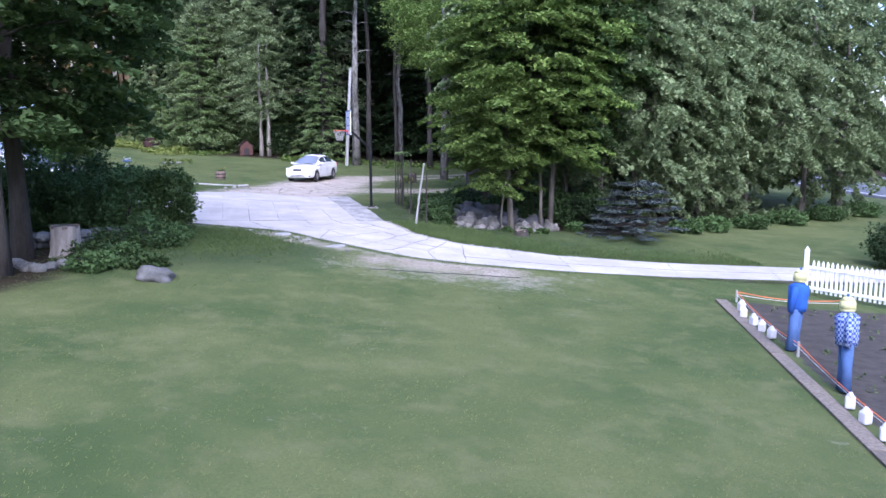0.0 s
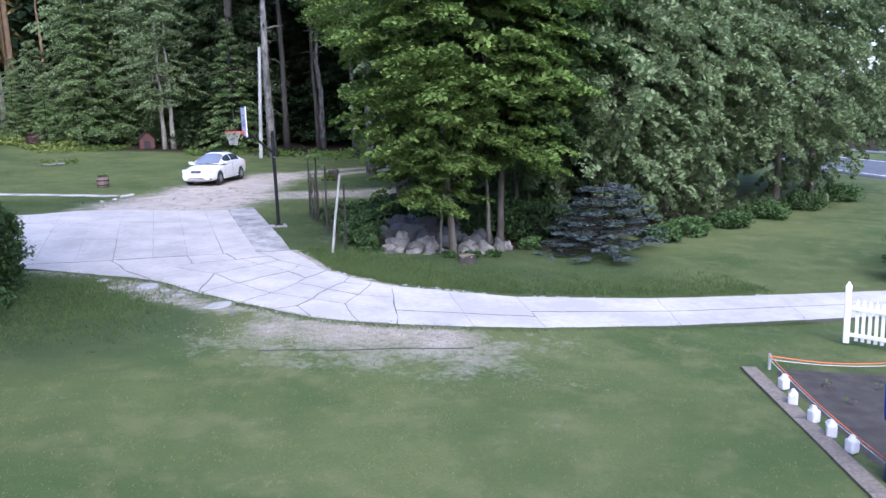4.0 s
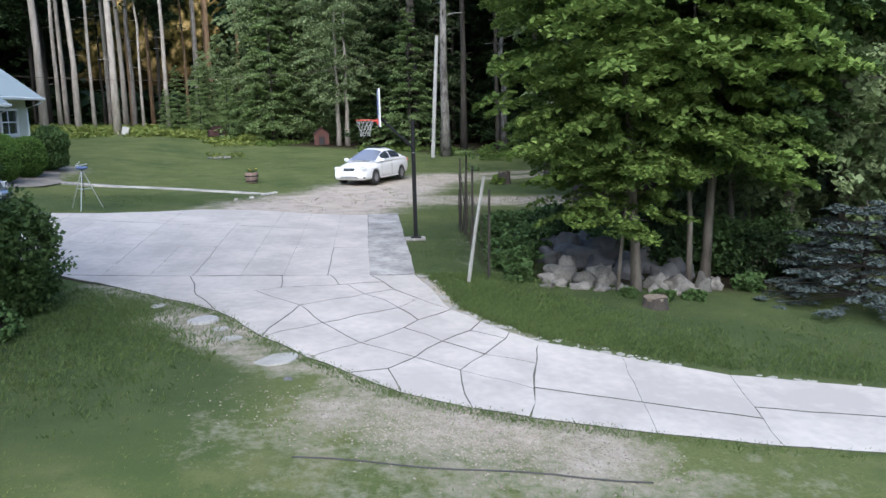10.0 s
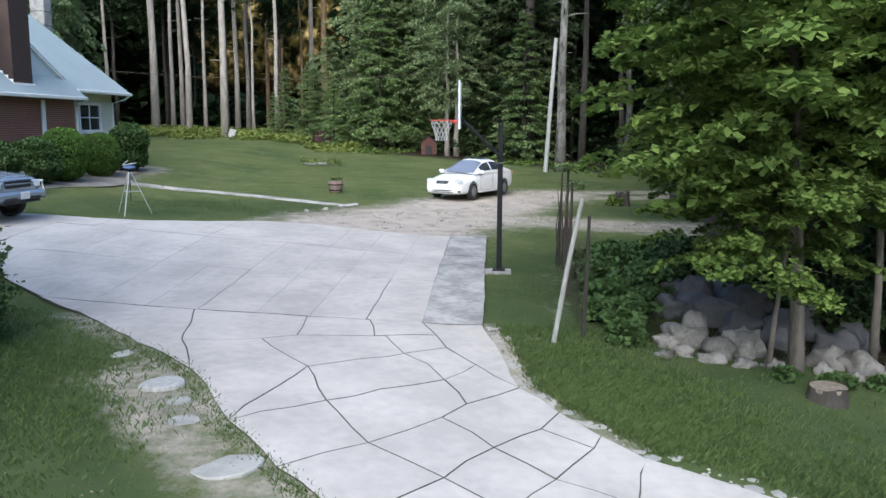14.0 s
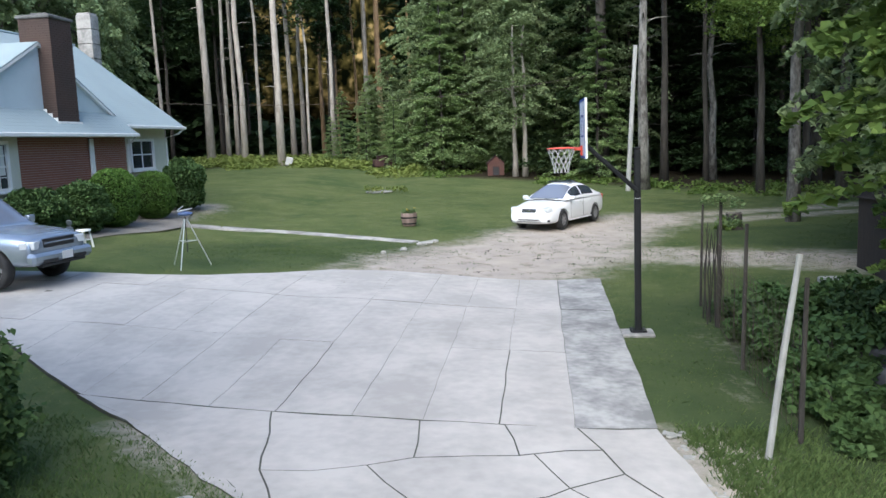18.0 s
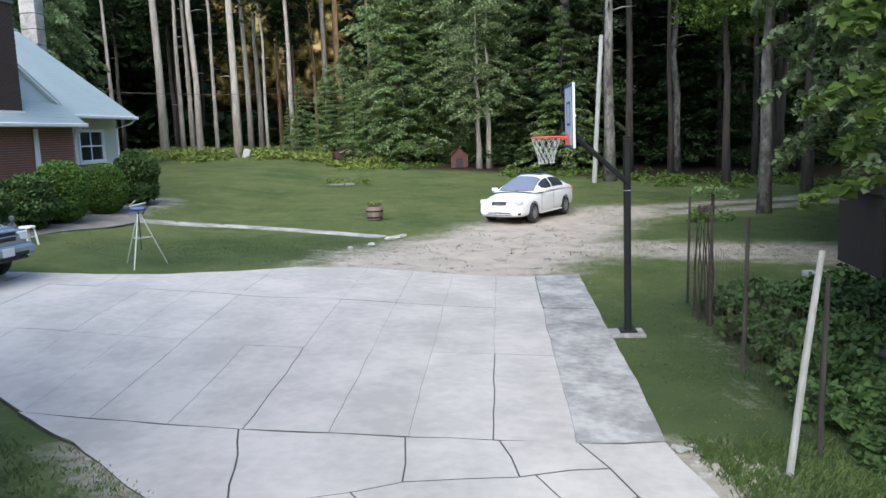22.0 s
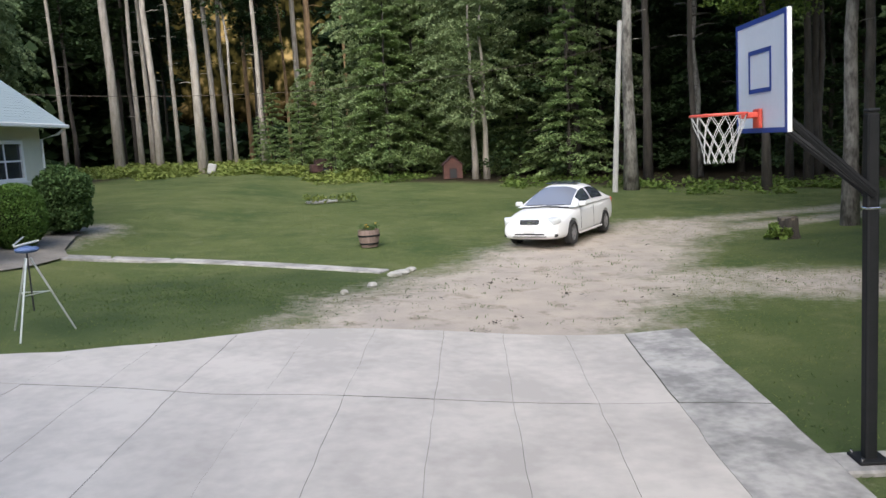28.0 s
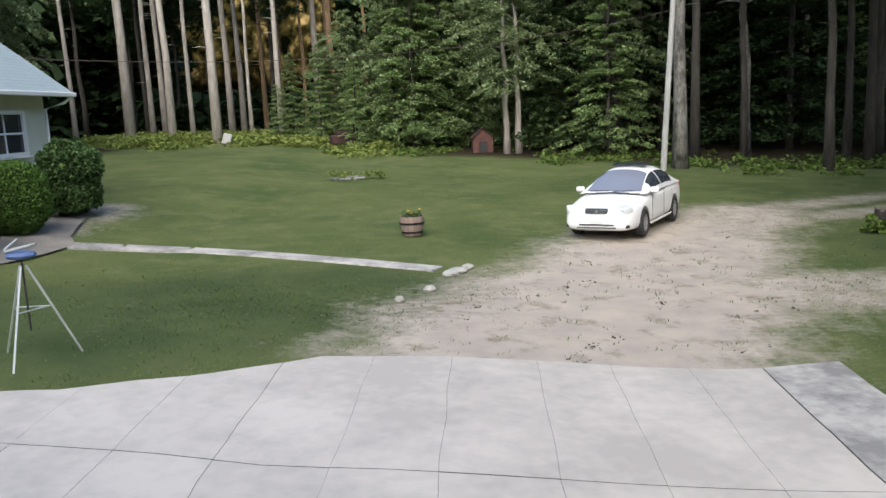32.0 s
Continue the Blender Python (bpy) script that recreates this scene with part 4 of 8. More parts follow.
def build_maples():
    rng = random.Random(8)
    for x, y, k, s, h, lb in ((4.2, -4.95, 0, 1.02, 1.0, "young maple with bright green leaves among boulders"), (3.78, -5.0, 1, 0.62, 1.0, "slender maple sapling beside a larger stem"),
                              (5.6, -4.2, 1, 1.0, 1.08, "young maple behind a pile of boulders"), (6.2, -3.6, 0, 1.05, 1.15, "young maple in a shady clump"), (7.4, -2.2, 1, 1.15, 1.2, "dense maple in a shady clump")):
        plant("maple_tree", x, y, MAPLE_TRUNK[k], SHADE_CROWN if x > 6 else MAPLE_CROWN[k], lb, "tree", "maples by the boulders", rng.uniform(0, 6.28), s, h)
    for x, y, s, h in ((9.2, -1.6, 0.95, 1.1), (11.2, -0.6, 1.0, 1.15), (13.3, 0.4, 0.95, 1.2), (15.6, 1.5, 0.9, 1.1), (18.6, 2.2, 1.0, 1.15), (22.4, 3.0, 1.05, 1.25), (26.3, 5.0, 1.15, 1.3), (29.0, 8.5, 1.2, 1.3), (10.2, 2.6, 1.2, 1.2), (14.0, 4.2, 1.25, 1.25), (18.5, 5.0, 1.1, 1.2), (8.6, 6.5, 1.1, 1.2), (12.0, 8.5, 1.3, 1.2), (17.5, 10.5, 1.4, 1.2), (22.0, 9.0, 1.2, 1.2), (25.5, 15.0, 0.95, 1.1), (20.0, 18.0, 1.15, 1.2), (31.0, 24.0, 0.9, 1.0), (38.0, 33.0, 1.0, 1.0)):
        plant("ash_tree", x, y, ASH_TRUNK[0], ASH_CROWN[rng.randrange(2)], "broad leafy tree with grey-green leaves", "tree", "row of leafy trees along the lawn", rng.uniform(0, 6.28), s, h)
    for x, y, s in ((-10.2, -13.1, 1.3), (-10.3, -10.7, 1.35)):
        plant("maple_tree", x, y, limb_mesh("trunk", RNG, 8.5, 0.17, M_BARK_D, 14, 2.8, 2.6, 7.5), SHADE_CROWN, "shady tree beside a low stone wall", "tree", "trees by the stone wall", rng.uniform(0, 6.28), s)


def bush(name, x, y, r, h, mat, label, group="", n=90, per=40, leaf=0.07, flat=0.7, round_=0.3, kind_="shrub", hollow=0.75, seed=0):
    """A shrub: short stems and a dense skin of leaves."""
    rng = np.random.default_rng(seed + 50)
    ob = thing(name, Matrix.Translation((x, y, hz(x, y))), label, kind_, group)
    c = crown_points(rng, n, r * 0.86, h * 0.46, h * 0.02, hollow=hollow)
    c[:, 2] = np.maximum(c[:, 2], 0.05)
    link_mesh("foliage", leaf_mesh("foliage", clumps(rng, c, r * round_, flat, per), leaf, 0.35, rng, mat, 0.6), None, ob)
    bm = bmesh.new()
    for i in range(7):
        a = rng.uniform(0, 6.28)
        bent(bm, [(0.05 * math.cos(a), 0.05 * math.sin(a), -0.05), (r * 0.3 * math.cos(a), r * 0.3 * math.sin(a), h * 0.35), (r * 0.55 * math.cos(a), r * 0.55 * math.sin(a), h * 0.75)], [0.025, 0.018, 0.006], 5)
    part("stems", bm, M_BARK_D, ob)
    return ob


def ball(name, x, y, rx, ry, h, mat, label, group, lumps, leaf, n, seed):
    """A dense shrub: an added core painted as inner shade and a skin of small leaves; lumps: how uneven its outline is.
    """
    rng = np.random.default_rng(seed + 500)
    ob = thing(name, Matrix.Translation((x, y, hz(x, y))), label, "shrub", group)

    def radius(d):
        k = 1.0
        for fq, am in ((2.2, 0.5), (4.6, 0.35), (9.0, 0.3)):
            k = k + lumps * am * np.sin(d[:, 0] * fq + seed) * np.sin(d[:, 1] * fq * 1.1 + 2 * seed) + lumps * am * np.sin(d[:, 2] * fq * 1.7 + seed * 3)
        return k

    d = rng.normal(0, 1, (n, 3))
    d /= np.linalg.norm(d, axis=1)[:, None]
    sq = np.abs(d) ** 0.85 * np.sign(d)
    r = radius(d) * (1 - lumps * rng.uniform(0, 1.2, n) ** 2) * rng.uniform(0.95, 1.03, n)
    p = sq * r[:, None] * (rx, ry, h * 0.5) + (0, 0, h * 0.5)
    p = p[p[:, 2] > 0.02]
    link_mesh("foliage", leaf_mesh("foliage", p, leaf, 0.3, rng, mat, 0.7), None, ob)
    # solid core that blocks the view through, coloured as the shade inside
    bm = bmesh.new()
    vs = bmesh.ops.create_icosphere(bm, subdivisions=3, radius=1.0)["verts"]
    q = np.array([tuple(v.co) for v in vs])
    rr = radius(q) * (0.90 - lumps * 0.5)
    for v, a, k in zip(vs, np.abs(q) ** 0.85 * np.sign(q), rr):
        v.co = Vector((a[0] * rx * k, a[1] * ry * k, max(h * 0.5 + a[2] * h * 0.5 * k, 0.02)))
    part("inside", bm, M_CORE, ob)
    return ob


def build_spruce():
    x, y = 8.9, -5.2
    ob = thing("blue_spruce", Matrix.Translation((x, y, hz(x, y))), "low spreading blue spruce in dark layers on the lawn", "tree")
    rng = np.random.default_rng(21)
    ctr, bm = [], bmesh.new()
    bent(bm, [(0, 0, -0.1), (0.03, 0, 1.1), (0, 0.02, 2.1)], [0.09, 0.06, 0.015], 8)
    for k in range(7):
        z = 0.16 + 0.30 * k
        reach = 2.2 * (1 - k / 9.0)
        for j in range(15 - k):
            a = j * 6.283 / (19 - k) + k * 0.5 + rng.normal(0, 0.1)
            ln = reach * rng.uniform(0.8, 1.1)
            e = np.array([math.cos(a), math.sin(a), 0.05])
            bent(bm, [(0, 0, z), tuple(e * ln * 0.5 + (0, 0, z - 0.03)), tuple(e * ln + (0, 0, z - 0.02))], [0.018, 0.012, 0.004], 4)
            ctr += [e * ln * f + (0, 0, z - 0.05 * f * f + rng.normal(0, 0.045)) for f in (0.62, 0.80, 0.98)]
    part("trunk", bm, M_BARK_D, ob)
    link_mesh("crown", leaf_mesh("crown", clumps(rng, np.array(ctr), 0.21, 0.06, 60), 0.075, 0.97, rng, M_SPRUCE, 0.15), None, ob)


def scatter_grass(name, mat, label, spots, blade, per, seed, wide=0.012, flop=1.0):
    """Tufts of blades round given spots, one mesh."""
    rng = np.random.default_rng(seed)
    base = np.repeat(np.array(spots), per, 0)
    base = base + np.concatenate([rng.normal(0, 0.07, (len(base), 2)), np.zeros((len(base), 1))], 1)
    n = len(base)
    a, ln = rng.uniform(0, 6.283, n), blade * rng.uniform(0.5, 1.3, n)
    lean = rng.uniform(0.1, 0.6, n) * flop
    d = np.stack([np.cos(a) * lean, np.sin(a) * lean, np.ones(n)], -1) * ln[:, None]
    w = np.stack([-np.sin(a), np.cos(a), np.zeros(n)], -1) * wide * rng.uniform(0.7, 1.4, n)[:, None]
    v = np.stack([base - w, base + w, base + d * 0.6 + w * 0.7, base + d + np.stack([np.cos(a), np.sin(a), -0.3 * np.ones(n)], -1) * (0.25 * ln)[:, None]], 1)
    i = np.arange(n)[:, None] * 4
    me = arrays(name, v.reshape(-1, 3), np.concatenate([i + (0, 1, 2), i + (0, 2, 3)], 1).reshape(-1, 3), mat)
    return tagged(link_mesh(name, me, None), label, "grass", kind="stuff")


# ---- more materials ----
M_BRICK = grain(material("red_brick", (0.285, 0.125, 0.085), 0.9), (0.205, 0.092, 0.066), 1.3, 40, 0.15, 0.003, 0.5, rand=0.15)
# chimney brick, darker and browner than the wall brick
M_BRICK_DARK = grain(material("dark_brown_brick", (0.075, 0.047, 0.038), 0.9), (0.045, 0.032, 0.028), 1.3, 40, 0.15, 0.003, 0.6)
M_DARKMORTAR = grain(material("dark_mortar", (0.10, 0.075, 0.06), 0.95), (0.07, 0.055, 0.045), 6, 50, 0.3, 0.004)
M_MORTAR = grain(material("mortar", (0.36, 0.31, 0.27), 0.95), (0.28, 0.24, 0.21), 6, 50, 0.3, 0.004)
M_SIDING = grain(material("cream_siding", (0.60, 0.60, 0.50), 0.6), (0.50, 0.50, 0.42), 1.5, 20, 0.1, 0.003, 0.5)
M_GABLE = grain(material("pale_gable_board", (0.50, 0.57, 0.60), 0.6), (0.42, 0.48, 0.51), 1.2, 25, 0.1, 0.003, 0.5)
M_WHITE = grain(material("white_paint", (0.78, 0.78, 0.76), 0.5), (0.60, 0.60, 0.57), 3, 30, 0.1, 0.003, 0.35)
M_SHINGLE = grain(material("grey_green_shingle", (0.300, 0.355, 0.365), 0.95, spec=0.15), (0.265, 0.315, 0.325), 0.8, 60, 0.06, 0.002, 0.5)
M_CURTAIN = grain(material("white_curtain", (0.66, 0.68, 0.66), 0.9), (0.45, 0.47, 0.46), 6, 40, 0.1, 0.004, 0.6, stretch=(4, 4, 0.4))
M_DARK = material("painted_interior_shade", (0.012, 0.013, 0.015), 0.6)
M_GLASS = material("window_glass", (0.03, 0.035, 0.04), 0.06, spec=0.7)
M_CARWHITE = grain(material("white_car_paint", (0.80, 0.80, 0.80), 0.25, spec=0.6), (0.70, 0.70, 0.69), 2, 30, 0.02, 0.001, 0.3, space="Object")
M_CARSILVER = grain(material("silver_blue_car_paint", (0.36, 0.41, 0.48), 0.24, 0.6, 0.6), (0.31, 0.355, 0.42), 2, 30, 0.02, 0.001, 0.4, space="Object")
M_TYRE = grain(material("tyre_rubber", (0.022, 0.022, 0.023), 0.85), (0.045, 0.042, 0.04), 6, 60, 0.3, 0.004, 0.5)
M_RIM = grain(material("wheel_rim", (0.34, 0.34, 0.35), 0.4, 0.6), (0.22, 0.21, 0.20), 5, 40, 0.05, 0.002, 0.5)
M_BLACKPLASTIC = material("black_plastic", (0.02, 0.02, 0.022), 0.5)
M_LAMP = material("clear_headlamp", (0.62, 0.64, 0.65), 0.12, 0.0, 0.8)
M_PLATE = material("pale_plate", (0.62, 0.62, 0.60), 0.5)
M_CHROME = material("chrome", (0.6, 0.6, 0.62), 0.2, 0.9)
M_BLACKSTEEL = grain(material("black_painted_steel", (0.010, 0.011, 0.012), 0.6, spec=0.2), (0.018, 0.018, 0.02), 6, 40, 0.1, 0.002, 0.5)
M_BLUE = material("blue_board_border", (0.015, 0.045, 0.25), 0.45)
M_BOARD = grain(material("white_backboard", (0.62, 0.66, 0.74), 0.4), (0.52, 0.56, 0.64), 2, 20, 0.05, 0.002, 0.4)
M_RIMRED = material("orange_red_rim", (0.62, 0.085, 0.055), 0.45)
M_NET = grain(material("white_net_cord", (0.55, 0.55, 0.53), 0.8), (0.4, 0.4, 0.38), 12, 60, 0.2, 0.002)
M_WOOD = grain(material("weathered_wood", (0.205, 0.17, 0.132), 0.9), (0.115, 0.095, 0.072), 3, 30, 0.5, 0.006, 0.9, rand=0.2, stretch=(6, 6, 0.5))
M_DARKWOOD = grain(material("dark_wet_wood", (0.058, 0.050, 0.042), 0.9), (0.030, 0.027, 0.023), 3, 30, 0.5, 0.006, 0.9, rand=0.2, stretch=(6, 6, 0.5))
M_STAKE = grain(material("whitewashed_stake", (0.40, 0.395, 0.375), 0.85), (0.27, 0.265, 0.25), 3, 30, 0.4, 0.004, 0.8, stretch=(6, 6, 0.6))
M_PINKWOOD = grain(material("pinkish_barrel_stave", (0.26, 0.19, 0.16), 0.85), (0.17, 0.12, 0.10), 4, 30, 0.4, 0.004, 0.8, rand=0.15, stretch=(6, 6, 0.5))
M_SHEDRED = grain(material("dark_red_shed_board", (0.048, 0.020, 0.017), 0.85), (0.030, 0.014, 0.012), 3, 25, 0.4, 0.005, 0.8, rand=0.15, stretch=(6, 6, 0.5))
M_REDBOX = grain(material("brick_red_paint", (0.105, 0.045, 0.034), 0.85), (0.07, 0.032, 0.026), 3, 25, 0.4, 0.005, 0.8)
M_YELLOW = material("yellow_petal", (0.75, 0.50, 0.04), 0.6)
M_DENIM = grain(material("blue_denim", (0.075, 0.135, 0.30), 0.9), (0.045, 0.085, 0.20), 4, 60, 0.4, 0.004, 0.8)
M_BLUECLOTH = grain(material("bright_blue_cloth", (0.030, 0.105, 0.42), 0.9), (0.02, 0.07, 0.30), 4, 50, 0.4, 0.006, 0.7)
M_STRAWHEAD = grain(material("pale_yellow_plastic", (0.66, 0.64, 0.30), 0.6), (0.50, 0.47, 0.20), 4, 30, 0.2, 0.004, 0.6)
M_JUG = grain(material("milky_plastic", (0.66, 0.64, 0.66), 0.4), (0.5, 0.48, 0.5), 5, 40, 0.1, 0.003, 0.5)
M_ORANGE = material("orange_cord", (0.72, 0.17, 0.06), 0.6)
M_ROAD = grain(material("asphalt_road", (0.11, 0.115, 0.135), 0.85), (0.075, 0.08, 0.09), 1.5, 30, 0.3, 0.004, 0.8)
M_TRIPOD = material("aluminium_leg", (0.50, 0.52, 0.50), 0.4, 0.5)
M_TRIBLUE = material("blue_plastic_ring", (0.07, 0.11, 0.24), 0.4)
M_BOULDER = grain(material("tan_boulder", (0.21, 0.198, 0.178), 0.9), (0.085, 0.08, 0.072), 3, 22, 0.6, 0.02, 0.9, rand=0.3)
M_ROCKDARK = grain(material("dark_boulder", (0.095, 0.095, 0.098), 0.9), (0.06, 0.06, 0.06), 3, 22, 0.6, 0.02, 0.9, rand=0.3)
M_WIRE = material("rusty_wire", (0.085, 0.062, 0.05), 0.8, 0.2)


def plaid_material():
    mat = material("blue_plaid_cloth", (0.06, 0.11, 0.34), 0.9)
    n, l = mat.node_tree.nodes, mat.node_tree.links
    tc, ck = n.new("ShaderNodeTexCoord"), n.new("ShaderNodeTexChecker")
    ck.inputs["Scale"].default_value = 22
    ck.inputs["Color1"].default_value = (0.03, 0.06, 0.26, 1)
    ck.inputs["Color2"].default_value = (0.30, 0.36, 0.55, 1)
    l.new(tc.outputs["Object"], ck.inputs["Vector"])
    l.new(ck.outputs["Color"], n["Principled BSDF"].inputs["Base Color"])
    return mat


M_PLAID = plaid_material()


# ---- house ----
def frame_at(o, u, v):
    """A pose with its x along u and its y along v."""
    u, v = Vector(u).normalized(), Vector(v).normalized()
    w = u.cross(v)
    return Matrix.Translation(o) @ Matrix((u, v, w)).transposed().to_4x4()


BRICK_ME = None


def bricks(parent, m, w, h, singles, rng, mat=None):
    """Rows of bricks on the plane of m; the lowest-right ones as parts, the rest in one mesh."""
    global BRICK_ME
    L, H, J, D = 0.200, 0.054, 0.014, 0.022
    if BRICK_ME is None:
        bm = bmesh.new()
        box(bm, (0, 0, 0), (L, H, D))
        BRICK_ME = bpy.data.meshes.new("brick")
        bm.to_mesh(BRICK_ME)
        bm.free()
        BRICK_ME.materials.append(M_BRICK)
    V, F, count = [], [], 0
    base = np.array([(-1, -1, -1), (1, -1, -1), (1, 1, -1), (-1, 1, -1), (-1, -1, 1), (1, -1, 1), (1, 1, 1), (-1, 1, 1)], float) / 2
    quad = np.array([(4, 5, 6, 7), (0, 1, 5, 4), (1, 2, 6, 5), (2, 3, 7, 6), (3, 0, 4, 7)])
    for r in range(int(h / (H + J))):
        y = (r + 0.5) * (H + J)
        x = -L / 2 if r % 2 else 0
        while x < w:
            a, b = max(x, 0.0), min(x + L, w)
            if b - a > 0.04:
                z = D / 2 - 0.012 + rng.uniform(-0.0025, 0.0025)
                if count < singles and b - a > L * 0.99:
                    ob = new("brick", BRICK_ME)
                    ob.parent = parent
                    ob.matrix_basis = m @ Matrix.Translation(((a + b) / 2, y, z))
                    count += 1
                else:
                    p = base * (b - a, H, D) + ((a + b) / 2, y, z)
                    F.append(quad + 8 * len(V))
                    V.append(p)
            x += L + J
    me = arrays("brickwork", np.concatenate(V), np.concatenate(F), mat or M_BRICK)
    ob = link_mesh("brickwork", me, None, parent, at=m)
    ob["kind"] = "stuff"


def shingles(parent, m, w, h, cut=None, name="shingles"):
    """Overlapping courses of shingles on the plane of m (x along the eave, y up the slope). cut: the width left at height y."""
    rng = random.Random(int(w * 100 + h * 10))
    V, F = [], []
    e = 0.15
    for r in range(int(h / e) + 1):
        y0, y1 = r * e, min((r + 1) * e + 0.03, h)
        if y1 <= y0:
            break
        lo, hi = cut((y0 + y1) / 2) if cut else (0, w)
        x = lo
        while x < hi - 0.01:
            b = min(x + rng.uniform(0.6, 1.0), hi)
            t = 0.004
            k = len(V) * 8
            V.append(np.array([(x + 0.001, y0, 0), (b - 0.001, y0, 0), (b - 0.001, y1, -0.004), (x + 0.001, y1, -0.004), (x + 0.001, y0, t), (b - 0.001, y0, t), (b - 0.001, y1, 0.001), (x + 0.001, y1, 0.001)]))
            F.append(np.array([(4, 5, 6, 7), (0, 1, 5, 4), (1, 2, 6, 5), (3, 0, 4, 7)]) + k)
            x = b
    me = arrays(name, np.concatenate(V), np.concatenate(F), M_SHINGLE)
    ob = link_mesh(name, me, None, parent, at=m)
    ob["kind"] = "stuff"
    return ob


def clapboards(parent, m, w, h, mat, name="clapboard_siding", e=0.11, cut=None):
    V, F = [], []
    for r in range(int(h / e)):
        lo, hi = cut((r + 0.5) * e) if cut else (0, w)
        if hi - lo < 0.05:
            continue
        y0, y1 = r * e, (r + 1) * e
        k = len(V) * 6
        V.append(np.array([(lo, y0, 0), (hi, y0, 0), (hi, y0, 0.016), (lo, y0, 0.016), (hi, y1, 0.003), (lo, y1, 0.003)]))
        F.append(np.array([(0, 1, 2, 3), (3, 2, 4, 5)]) + k)
    me = arrays(name, np.concatenate(V), np.concatenate(F), mat)
    ob = link_mesh(name, me, None, parent, at=m)
    ob["kind"] = "stuff"


def house_window(parent, m, w, h, grid, curtain, label):
    """A window on a wall: m's x along the wall, y up, z out."""
    bm = bmesh.new()
    f = 0.10
    for c, s in (((w / 2, -f / 2, 0.03), (w + 2 * f, f, 0.07)), ((w / 2, h + f / 2, 0.03), (w + 2 * f, f, 0.07)), ((-f / 2, h / 2, 0.03), (f, h, 0.07)), ((w + f / 2, h / 2, 0.03), (f, h, 0.07))):
        box(bm, c, s, bevel=0.006)
    win = part("window", bm, M_WHITE, parent, label, at=m)
    bm = bmesh.new()
    box(bm, (w / 2, h / 2, -0.012), (w, h, 0.01))
    part("glass", bm, M_GLASS, win)
    bm = bmesh.new()
    box(bm, (w / 2, h / 2, 0.012), (w, 0.05, 0.03))
    for i in range(1, grid[0]):
        box(bm, (w * i / grid[0], h / 2, 0.008), (0.045 if grid[0] == 2 else 0.022, h, 0.022))
    for j in range(1, grid[1]):
        if j * 2 != grid[1]:
            box(bm, (w / 2, h * j / grid[1], 0.007), (w, 0.022, 0.018))
    part("muntins", bm, M_WHITE, win)
    if curtain:
        bm = bmesh.new()
        n = 22
        rows = [[bm.verts.new((0.04 + (w - 0.08) * i / n, y, -0.004 + 0.003 * math.sin(i * 2.2))) for i in range(n + 1)] for y in (h * curtain, h - 0.02)]
        for i in range(n):
            bm.faces.new((rows[0][i], rows[0][i + 1], rows[1][i + 1], rows[1][i]))
        part("curtain", bm, M_CURTAIN, win)
    bm = bmesh.new()
    box(bm, (w / 2, -f - 0.02, 0.06), (w + 0.3, 0.04, 0.12), bevel=0.006)
    part("window_sill", bm, M_WHITE, win)


def tube_block():
    bm = bmesh.new()
    box(bm, (-19.3, 19.0, 4.7), (0.54, 0.54, 8.2))
    return bm


